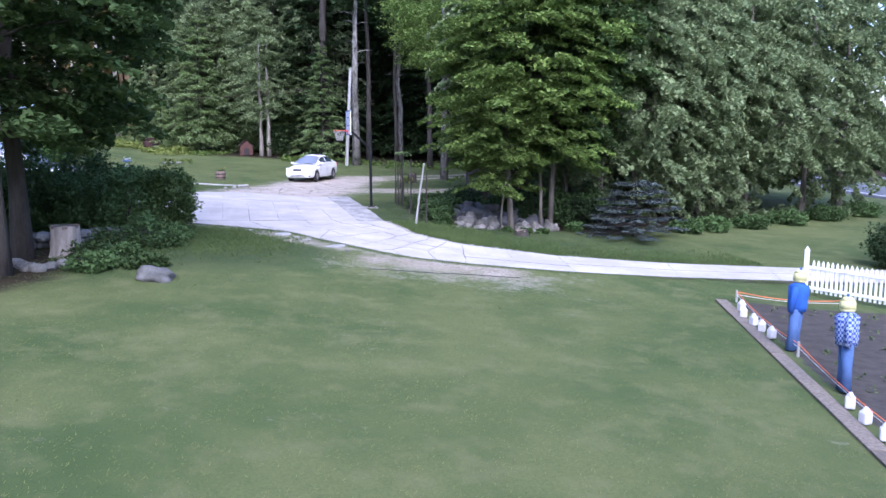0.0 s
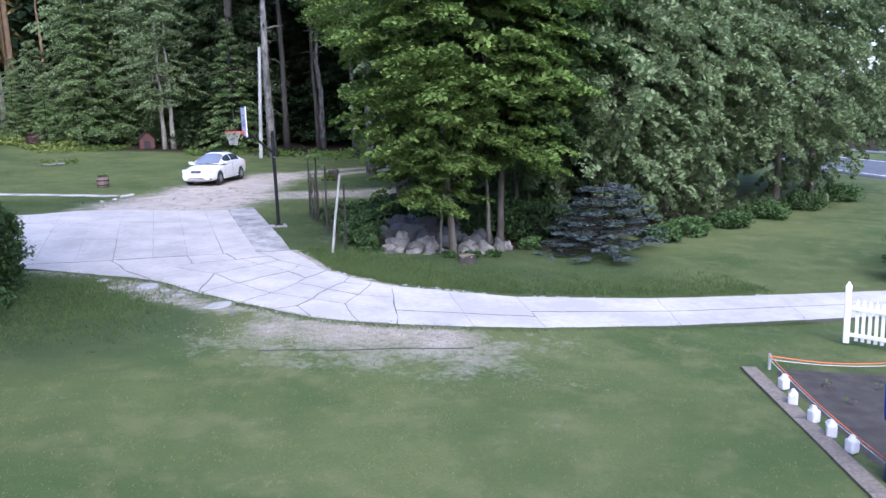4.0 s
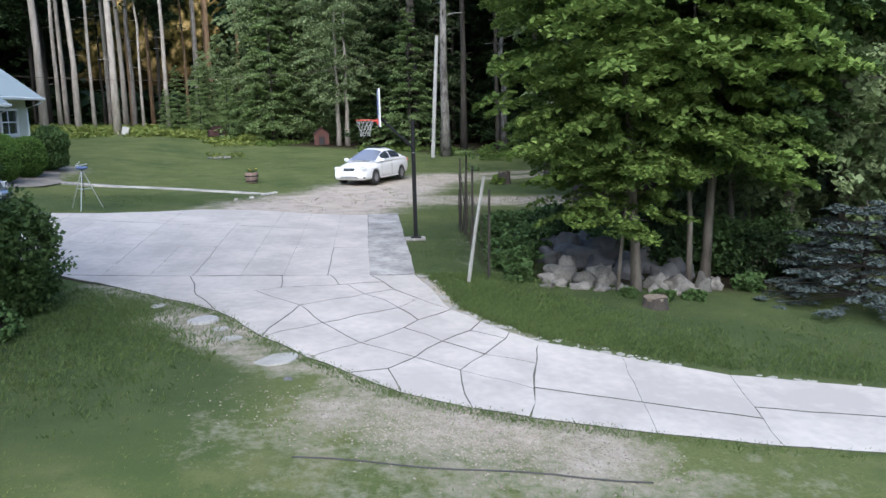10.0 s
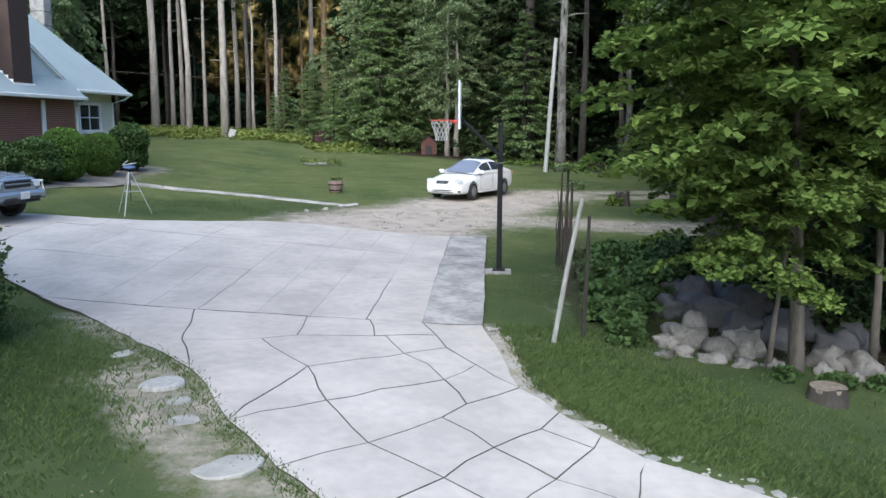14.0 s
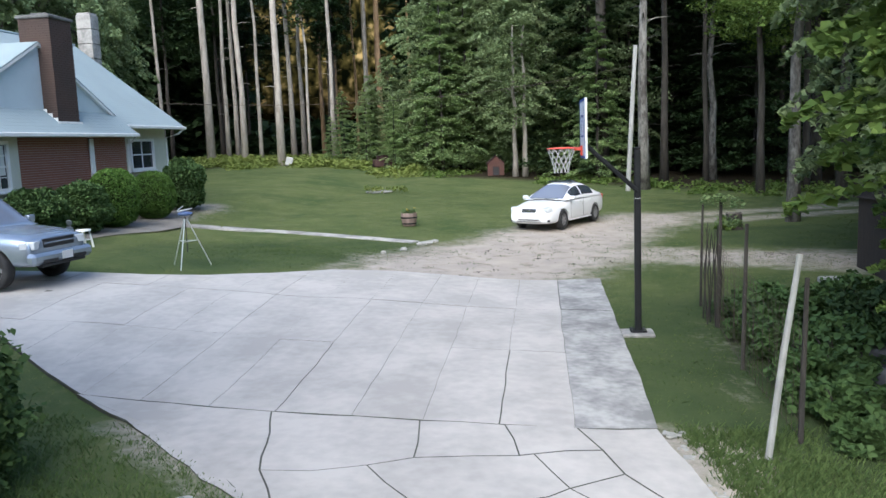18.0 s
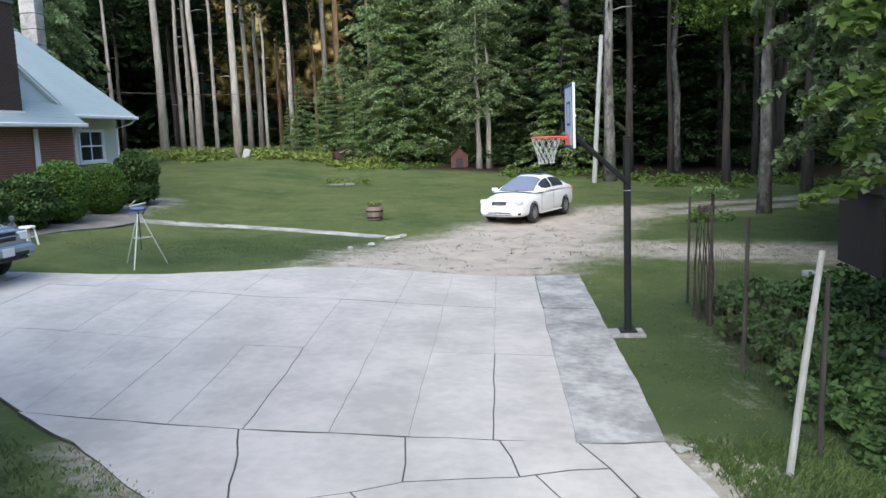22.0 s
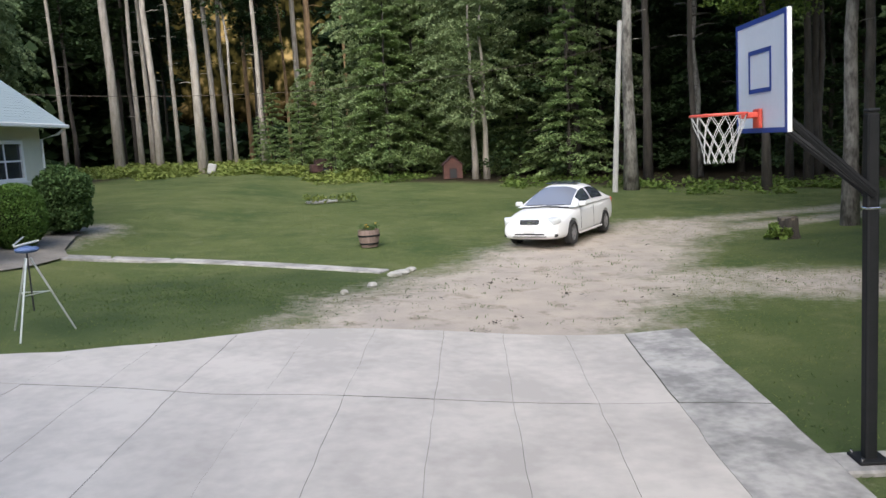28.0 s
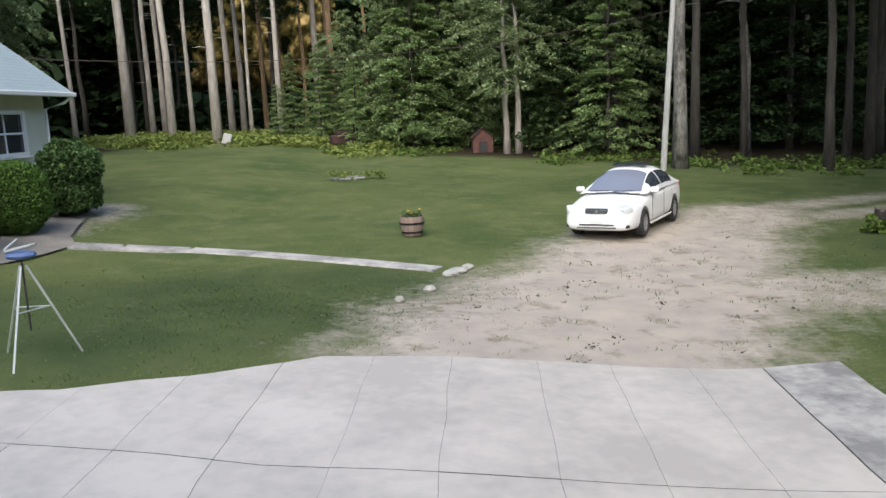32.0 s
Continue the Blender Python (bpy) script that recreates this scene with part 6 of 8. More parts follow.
# ---- basketball hoop ----
def build_hoop():
    ob = thing("basketball_hoop", Matrix.Translation((0, 0, hz(0, 0))), "basketball hoop on a black steel pole with a white blue-edged board", "basketball hoop")
    z = -hz(0, 0)
    bm = bmesh.new()
    box(bm, (0, 0, z / 2 + 1.2), (0.105, 0.105, 2.4 - z), bevel=0.02, seg=2)
    part("pole", bm, M_BLACKSTEEL, ob)
    bm = bmesh.new()
    box(bm, (0.0, 0, z + 2.66), (0.10, 0.10, 0.62), bevel=0.015)
    box(bm, (0.0, 0, z + 2.99), (0.10, 0.10, 0.03), bevel=0.01)
    part("pole_extension", bm, M_BLACKSTEEL, ob)
    bm = bmesh.new()
    box(bm, (0, 0, z + 2.19), (0.115, 0.115, 0.02), bevel=0.004)
    part("pole_collar", bm, M_CHROME, ob)
    bm = bmesh.new()
    box(bm, (0, 0, 0.05), (0.26, 0.26, 0.03), bevel=0.006)
    part("base_plate", bm, M_BLACKSTEEL, ob)
    for sx in (1, -1):
        for sy in (1, -1):
            bm = bmesh.new()
            tube(bm, (sx * 0.1, sy * 0.1, 0.05), (sx * 0.1, sy * 0.1, 0.09), 0.012, seg=6)
            part("bolt", bm, M_CHROME, ob)
    bm = bmesh.new()
    box(bm, (-0.02, -0.02, 0.0), (0.54, 0.44, 0.07), bevel=0.02)
    part("concrete_pad", bm, M_CONC_OLD, ob)
    # the board: its plane holds b along its width
    b = Vector((-0.015, 1.0, 0)).normalized()
    nrm = Vector((-b.y, b.x, 0))
    mid = Vector((-0.85, 0.14, z + 3.33))
    m = Matrix.Translation(mid) @ Matrix((b, nrm, Vector((0, 0, 1)))).transposed().to_4x4()
    W, H = 1.12, 0.94
    bm = bmesh.new()
    box(bm, (0, -0.02, 0), (W, 0.035, H), bevel=0.006)
    bd = part("backboard", bm, M_BOARD, ob, "white backboard", at=m)
    bm = bmesh.new()
    e = 0.04
    for c, s in (((0, 0, H / 2 - e / 2), (W, 0.004, e)), ((0, 0, -H / 2 + e / 2), (W, 0.004, e)), ((W / 2 - e / 2, 0, 0), (e, 0.004, H - 2 * e)), ((-W / 2 + e / 2, 0, 0), (e, 0.004, H - 2 * e))):
        box(bm, c, s)
    part("border", bm, M_BLUE, bd, "blue border")
    bm = bmesh.new()
    for c, s in (((0, 0.001, 0.20), (0.50, 0.004, 0.035)), ((0, 0.001, -0.12), (0.50, 0.004, 0.035)), ((0.235, 0.001, 0.04), (0.03, 0.004, 0.285)), ((-0.235, 0.001, 0.04), (0.03, 0.004, 0.285))):
        box(bm, c, s)
    part("target_square", bm, M_BLUE, bd)
    bm = bmesh.new()
    for c, s in (((0, -0.045, 0), (W - 0.06, 0.03, 0.03)), ((-W / 2 + 0.012, -0.024, 0), (0.027, 0.036, H + 0.002)), ((W / 2 - 0.012, -0.024, 0), (0.027, 0.036, H + 0.002))):
        box(bm, c, s, bevel=0.004)
    part("edge_frame", bm, M_WHITE, bd)
    # rim with bracket and net
    rz = -0.30
    bm = bmesh.new()
    box(bm, (0, 0.02, rz - 0.05), (0.15, 0.03, 0.16), bevel=0.006)
    box(bm, (0, 0.09, rz - 0.02), (0.10, 0.14, 0.05), bevel=0.01)
    R, cy = 0.229, 0.345
    n, k2 = 36, 8
    rg = [[bm.verts.new(((R + 0.011 * math.cos(6.28318 * j / k2)) * math.cos(6.28318 * i / n), cy + (R + 0.011 * math.cos(6.28318 * j / k2)) * math.sin(6.28318 * i / n), rz + 0.011 * math.sin(6.28318 * j / k2))) for j in range(k2)] for i in range(n)]
    for i in range(n):
        for j in range(k2):
            bm.faces.new((rg[i][j], rg[(i + 1) % n][j], rg[(i + 1) % n][(j + 1) % k2], rg[i][(j + 1) % k2]))
    part("rim", bm, M_RIMRED, ob, "orange-red rim", at=m)
    bm = bmesh.new()
    lv = [(0.0, 0.228), (0.09, 0.20), (0.18, 0.165), (0.26, 0.14), (0.33, 0.125), (0.40, 0.12)]
    for sgn in (1, -1):
        for i in range(12):
            pts = []
            for q, (d, r) in enumerate(lv):
                a = 6.28318 * (i + sgn * 0.5 * q * 0.9) / 12
                pts.append((r * math.cos(a), cy + r * math.sin(a), rz - d))
            bent(bm, pts, [0.0036] * len(pts), 4)
    part("net", bm, M_NET, ob, "white cord net", at=m)
    # arms from the pole to the board
    back = mid - nrm * 0.06
    bm = bmesh.new()
    for dz0, dz1 in ((2.30, -0.28), (2.33, -0.26)):
        for o in (-0.06, 0.06):
            bent(bm, [Vector((0, o, z + dz0)), back + b * o * 3 + Vector((0, 0, dz1))], [0.028, 0.024], 6)
    part("support_arm", bm, M_BLACKSTEEL, ob)


# ---- yard things ----
def rocks(name, items, mat, label, group, flat=1.0):
    for i, (x, y, sx, sy, sz) in enumerate(items):
        bm = bmesh.new()
        blob(bm, (0, 0, sz * 0.4 * flat), (sx, sy, sz), 0.30, 3, i + len(group))
        o = part(name, bm, mat, None, at=Matrix.Translation((x, y, hz(x, y) - 0.02)) @ Matrix.Rotation(i * 1.7, 4, "Z"), soft=True)
        tagged(o, label, "rock", group)


def build_rocks():
    rocks("boulder", [(2.80, -4.20, 0.32, 0.24, 0.24), (3.20, -4.55, 0.28, 0.22, 0.22), (2.50, -4.35, 0.2, 0.17, 0.16), (3.62, -4.35, 0.28, 0.25, 0.32), (4.75, -4.6, 0.28, 0.2, 0.22), (5.15, -4.75, 0.28, 0.22, 0.24), (5.65, -4.85, 0.18, 0.15, 0.30), (3.0, -4.95, 0.2, 0.15, 0.12), (3.45, -4.98, 0.22, 0.15, 0.12), (2.62, -4.75, 0.17, 0.13, 0.12), (3.05, -3.75, 0.26, 0.2, 0.3), (3.85, -4.95, 0.16, 0.13, 0.12), (4.55, -5.0, 0.18, 0.13, 0.12), (5.4, -5.1, 0.15, 0.12, 0.12), (6.0, -4.6, 0.22, 0.16, 0.2), (2.35, -4.9, 0.14, 0.11, 0.09), (4.95, -5.15, 0.13, 0.1, 0.1)], M_BOULDER, "pale field boulder at the edge of a rock pile", "boulders under the maples")
    rocks("boulder", [(3.6, -2.7, 0.5, 0.4, 0.34), (4.3, -2.2, 0.6, 0.5, 0.42), (3.2, -1.7, 0.45, 0.38, 0.34), (4.1, -1.2, 0.55, 0.42, 0.38), (4.9, -3.0, 0.45, 0.4, 0.36), (5.0, -0.9, 0.5, 0.4, 0.4), (2.9, -2.5, 0.32, 0.28, 0.24), (5.2, -3.8, 0.3, 0.3, 0.24), (3.9, -3.3, 0.4, 0.3, 0.3), (4.4, -3.7, 0.34, 0.3, 0.28), (3.5, -2.0, 0.4, 0.3, 0.42), (5.6, -3.5, 0.34, 0.3, 0.3)], M_ROCKDARK, "dark grey boulder in a shady rock pile", "boulders under the maples")
    for i, (x, y, r) in enumerate(((-3.91, -7.62, 0.27), (-3.52, -8.06, 0.15), (-3.31, -8.55, 0.18), (-2.62, -9.45, 0.34), (-4.95, -6.55, 0.16))):
        bm = bmesh.new()
        n = 14
        pts = [(r * (1 + 0.25 * noise.noise(Vector((math.cos(6.283 * k / n) * 1.5, math.sin(6.283 * k / n) * 1.5, i * 3.7)))) * math.cos(6.283 * k / n), 0.75 * r * (1 + 0.3 * noise.noise(Vector((math.cos(6.283 * k / n), math.sin(6.283 * k / n), i * 5.1)))) * math.sin(6.283 * k / n)) for k in range(n)]
        prism(bm, pts, -0.05, 0.036 if i else 0.07)
        bmesh.ops.bevel(bm, geom=[e for e in bm.edges if all(v.co.z > 0 for v in e.verts)], offset=0.012, segments=1, affect="EDGES")
        o = part("flagstone", bm, M_STAKE if i == 0 else M_PALE, None, at=Matrix.Translation((x + 0.06 * math.sin(i * 5.0), y, hz(x, y))) @ Matrix.Rotation(0.7 + 0.4 * math.sin(i * 2.0), 4, "Z"))
        tagged(o, "white painted round flat stone in the grass" if i == 0 else "pale flat stone sunk in the grass beside the driveway", "stone", "flat stones along the driveway")
    rng = random.Random(77)
    bm = bmesh.new()
    for (ax, ay), (bx, by) in zip(RIGHT[:12], RIGHT[1:13]):
        n = int(math.dist((ax, ay), (bx, by)) / 0.05)
        for k in range(n):
            f = rng.random()
            w = 0.02 + abs(rng.gauss(0, 0.16 if ax < 1.5 else 0.06))
            dx, dy = bx - ax, by - ay
            l = math.hypot(dx, dy)
            x, y = ax + dx * f - dy / l * w, ay + dy * f + dx / l * w
            if noise.noise(Vector((x * 1.4, y * 1.4, 5.0))) < (-0.15 if ax < 1.5 else 0.1):
                continue
            s = 0.02 + 0.09 * rng.random() ** 2.5
            blob(bm, (x, y, hz(x, y) + 0.02), (s, s * rng.uniform(0.5, 1), 0.022), 0.3, 1, k)
    tagged(part("rubble_edge", bm, M_PALE), "broken pale concrete rubble along the driveway's edge", "rubble", kind="stuff")
    rocks("dark_stone", [(-2.35, -10.19, 0.07, 0.06, 0.05)], M_ROCKDARK, "small dark stone in the gravelly grass", "loose stones")
    rocks("boulder", [(-6.97, -14.0, 0.42, 0.28, 0.2)], M_STONE, "grey rock lying in the lawn", "rocks by the stone wall")
    wall = thing("stone_wall", Matrix.Identity(4), "low dry wall of grey field stones", "wall")
    for i in range(20):
        f = i % 10 / 9
        x, y = -7.9 - 2.6 * f, -8.3 - 0.9 * f + 0.15 * math.sin(i)
        bm = bmesh.new()
        blob(bm, (0, 0, 0), (0.24, 0.19, 0.14), 0.15, 2, i)
        part("stone", bm, M_STONE, wall, at=Matrix.Translation((x + 0.1 * (i > 9), y, hz(x, y) + 0.1 + 0.22 * (i > 9))) @ Matrix.Rotation(i * 0.9, 4, "Z"))
    for i in range(9):
        x, y = -9.1 - 0.22 * i, -12.2 - 0.5 * math.sin(i * 0.8)
        bm = bmesh.new()
        blob(bm, (0, 0, 0), (0.2, 0.16, 0.12), 0.15, 2, i + 30)
        part("stone", bm, M_STONE, wall, at=Matrix.Translation((x, y, hz(x, y) + 0.06)) @ Matrix.Rotation(i * 1.3, 4, "Z"))


def stump(x, y, r, h, mat, label, group="stumps"):
    ob = thing("tree_stump", Matrix.Translation((x, y, hz(x, y))), label, "stump", group)
    bm = bmesh.new()
    n = 18
    rings = []
    for z, k in ((-0.05, 1.25), (h * 0.15, 1.08), (h * 0.5, 1.0), (h, 0.97)):
        rings.append([bm.verts.new((r * k * (1 + 0.06 * math.sin(j * 2.1 + z)) * math.cos(6.28318 * j / n), r * k * (1 + 0.06 * math.sin(j * 2.1 + z)) * math.sin(6.28318 * j / n), z + 0.02 * math.sin(j))) for j in range(n)])
    for a, b in zip(rings, rings[1:]):
        for j in range(n):
            bm.faces.new((a[j], a[(j + 1) % n], b[(j + 1) % n], b[j]))
    part("bark", bm, mat, ob, soft=True)
    bm = bmesh.new()
    tube(bm, (0, 0, h - 0.06), (0, 0, h - 0.005), r * 0.95, seg=18)
    part("cut_face", bm, M_WOOD, ob)


def build_fence():
    ob = thing("wire_fence", Matrix.Identity(4), "old garden fence of dark posts and sagging wire netting", "fence")
    posts = [(1.40, 2.16, 1.9, 0.024), (1.38, 0.53, 2.2, 0.03), (1.24, -1.75, 2.05, 0.03), (1.25, -4.3, 1.85, 0.03)]
    for x, y, h, r in posts:
        bm = bmesh.new()
        z = hz(x, y)
        bent(bm, [(x, y, z - 0.1), (x + 0.02, y + 0.01, z + h * 0.5), (x + 0.03, y - 0.02, z + h)], [r * 1.1, r, r * 0.85], 7)
        part("post", bm, M_DARKWOOD, ob)
    bm = bmesh.new()
    for (x0, y0), (x1, y1) in zip([p[:2] for p in posts], [p[:2] for p in posts[1:]]):
        z0, z1 = hz(x0, y0), hz(x1, y1)
        n = int(math.dist((x0, y0), (x1, y1)) / 0.16)
        for k in range(n + 1):
            f = k / n
            x, y, z = x0 + (x1 - x0) * f, y0 + (y1 - y0) * f, z0 + (z1 - z0) * f
            sag = 0.12 * math.sin(math.pi * f)
            bent(bm, [(x, y, z), (x + 0.05 * math.sin(k), y, z + 0.7), (x, y, z + 1.45 - sag)], [0.003] * 3, 3)
        for j in range(9):
            hh = 0.05 + 0.17 * j
            bent(bm, [(x0, y0, z0 + hh), ((x0 + x1) / 2 + 0.05 * math.sin(j), (y0 + y1) / 2, (z0 + z1) / 2 + hh - 0.10 * j / 8), (x1, y1, z1 + hh)], [0.003] * 3, 3)
    part("wire_netting", bm, M_WIRE, ob)
    bm = bmesh.new()
    for i in range(9):
        x, y = 1.33 + 0.10 * math.sin(i * 2.4), 0.5 + 0.28 * i * 0.3
        bent(bm, [(x, y, hz(x, y)), (x + 0.06 * math.sin(i), y, 0.8), (x - 0.05 + 0.02 * i, y + 0.1, 1.5 + 0.05 * (i % 4))], [0.014, 0.012, 0.006], 5)
    part("dead_vines", bm, M_DARKWOOD, ob, "bare dark vine stems")
    rng = np.random.default_rng(9)
    c = np.array([(1.36, 0.35, 2.15), (1.5, 0.4, 2.1), (1.2, 0.5, 2.12), (1.55, 0.7, 1.75), (1.65, 0.6, 1.7)])
    link_mesh("vine_leaves", leaf_mesh("vine_leaves", clumps(rng, c, 0.22, 0.5, 60), 0.06, 0.5, rng, M_DEEP), None, ob)
    bm = bmesh.new()
    bent(bm, [(0.72, -4.92, hz(0.72, -4.92) - 0.15), (0.94, -4.70, 0.9), (1.15, -4.48, 1.90)], [0.038, 0.036, 0.032], 8)
    tagged(part("leaning_stake", bm, M_GREYWOOD), "leaning whitewashed wooden stake beside the driveway", "stake")


def build_utility_pole():
    ob = thing("utility_pole", Matrix.Translation((2.74, 27.8, hz(2.74, 27.8))), "white leaning utility pole at the edge of the woods", "pole")
    h = 7.45 - hz(2.74, 27.8)
    bm = bmesh.new()
    bent(bm, [(0, 0, -0.3), (0.2, -0.1, h * 0.5), (0.40, -0.2, h)], [0.12, 0.11, 0.10], 12)
    part("shaft", bm, M_STAKE, ob)
    bm = bmesh.new()
    box(bm, (0.33, -0.2, h - 0.25), (0.06, 0.08, 0.18), bevel=0.01)
    part("insulator_bracket", bm, M_BLACKSTEEL, ob)
    bm = bmesh.new()
    a, b = Vector((-17.2, 17.7, 5.2)), Vector((3.1, 27.6, 6.5))
    bent(bm, [a.lerp(b, k / 16) - Vector((0, 0, 0.75 * 4 * (k / 16) * (1 - k / 16))) for k in range(17)], [0.009] * 17, 5)
    tagged(part("overhead_wire", bm, M_WIRE), "thin overhead wire from the house to a pole", "wire")


def build_walkway():
    ob = tagged(new("garden_path"), "narrow pale concrete path across the lawn", "path", kind="structure")
    pts = [(-12.9, 11.5), (-11.9, 11.95), (-10.6, 12.15), (-9.1, 11.75), (-7.5, 11.2), (-6.3, 10.75), (-5.25, 10.3)]
    for a, b in zip(pts, pts[1:]):
        d = Vector((b[0] - a[0], b[1] - a[1], 0)).normalized()
        nrm = Vector((-d.y, d.x, 0)) * 0.22
        q = [Vector((*a, 0)) - nrm + d * 0.01, Vector((*b, 0)) - nrm - d * 0.01, Vector((*b, 0)) + nrm - d * 0.01, Vector((*a, 0)) + nrm + d * 0.01]
        bm = bmesh.new()
        lo = [bm.verts.new((p.x, p.y, hz(p.x, p.y) - 0.05)) for p in q]
        hi = [bm.verts.new((p.x, p.y, hz(p.x, p.y) + 0.012)) for p in q]
        bm.faces.new(hi), bm.faces.new(lo[::-1])
        for k in range(4):
            bm.faces.new((lo[k], lo[(k + 1) % 4], hi[(k + 1) % 4], hi[k]))
        bmesh.ops.bevel(bm, geom=[e for e in bm.edges if all(v in hi for v in e.verts)], offset=0.012, segments=1, affect="EDGES")
        part("path_slab", bm, M_CONC_OLD, ob)
    for k, (x, y, r) in enumerate(((-4.85, 10.1, 0.2), (-5.0, 9.75, 0.16), (-4.7, 10.4, 0.12), (-5.3, 8.4, 0.1), (-5.7, 7.6, 0.08))):
        bm = bmesh.new()
        blob(bm, (0, 0, 0.02), (r, r * 0.8, 0.06), 0.2, 2, k)
        tagged(part("stone", bm, M_PALE, None, at=Matrix.Translation((x, y, hz(x, y)))), "pale stone at the end of the garden path", "rock", "stones by the path")
    bm = bmesh.new()
    q = [(-14.6, 6.5), (-13.5, 6.8), (-12.95, 9.5), (-12.75, 11.6), (-13.2, 12.3), (-14.0, 14.8), (-14.6, 15.0)]
    vs = [bm.verts.new((x, y, hz(x, y) + 0.012)) for x, y in q]
    bm.faces.new(vs)
    bmesh.ops.triangulate(bm, faces=bm.faces[:])
    bmesh.ops.subdivide_edges(bm, edges=bm.edges[:], cuts=5, use_grid_fill=True)
    for v in bm.verts:
        v.co.z = hz(v.co.x, v.co.y) + 0.012
    tagged(part("front_walk", bm, M_WALK), "grey worn walk beside the house", "path", kind="structure")


def build_tripod():
    x, y = -9.62, 4.35
    ob = thing("sprinkler_tripod", Matrix.Translation((x, y, hz(x, y))) @ Matrix.Scale(0.95, 4), "aluminium tripod carrying a blue lawn sprinkler", "sprinkler")
    for k in range(3):
        a = 0.6 + k * 2.0944
        bm = bmesh.new()
        tube(bm, (0.54 * math.cos(a), 0.54 * math.sin(a), -0.02), (0.04 * math.cos(a), 0.04 * math.sin(a), 1.15), 0.014, 0.016, 6)
        part("leg", bm, M_TRIPOD, ob)
        bm = bmesh.new()
        b = a + 2.0944
        tube(bm, (0.24 * math.cos(a), 0.24 * math.sin(a), 0.62), (0.24 * math.cos(b), 0.24 * math.sin(b), 0.62), 0.009, seg=5)
        part("brace", bm, M_TRIPOD, ob)
    bm = bmesh.new()
    tube(bm, (0, 0, 0.35), (0, 0, 1.25), 0.013, seg=8)
    part("centre_tube", bm, M_BLACKPLASTIC, ob)
    bm = bmesh.new()
    blob(bm, (0, 0, 1.28), (0.19, 0.13, 0.06), 0.05, 2, 2)
    hd = part("sprinkler_base", bm, M_TRIBLUE, ob, "blue plastic base")
    bm = bmesh.new()
    for s in (1, -1):
        tube(bm, (-0.15, s * 0.07, 1.34), (0.17, s * 0.06, 1.40), 0.015, seg=6)
    tube(bm, (-0.15, -0.08, 1.36), (-0.08, 0.10, 1.46), 0.013, seg=6)
    part("spray_arm", bm, M_TRIPOD, hd)


def build_stool():
    x, y = -13.0, 5.8
    ob = thing("plastic_stool", Matrix.Translation((x, y, hz(x, y))), "white plastic stool beside a clipped shrub", "stool")
    bm = bmesh.new()
    tube(bm, (0, 0, 0.42), (0, 0, 0.46), 0.19, 0.18, 20)
    part("seat", bm, M_WHITE, ob)
    for k in range(4):
        a = 0.4 + k * 1.5708
        bm = bmesh.new()
        bent(bm, [(0.21 * math.cos(a), 0.21 * math.sin(a), 0), (0.14 * math.cos(a), 0.14 * math.sin(a), 0.43)], [0.028, 0.022], 6)
        part("leg", bm, M_WHITE, ob)
    bm = bmesh.new()
    for k in range(4):
        a, b = 0.4 + k * 1.5708, 0.4 + (k + 1) * 1.5708
        tube(bm, (0.18 * math.cos(a), 0.18 * math.sin(a), 0.2), (0.18 * math.cos(b), 0.18 * math.sin(b), 0.2), 0.012, seg=5)
    part("stretcher", bm, M_WHITE, ob)
    x, y = -14.0, 6.8
    bm = bmesh.new()
    blob(bm, (0, 0, 0.16), (0.13, 0.12, 0.18), 0.1, 2, 4)
    blob(bm, (0.02, 0, 0.40), (0.08, 0.08, 0.09), 0.1, 2, 5)
    tagged(part("garden_ornament", bm, M_PALE, None, at=Matrix.Translation((x, y, hz(x, y)))), "small pale stone garden ornament by the shrubs", "ornament")


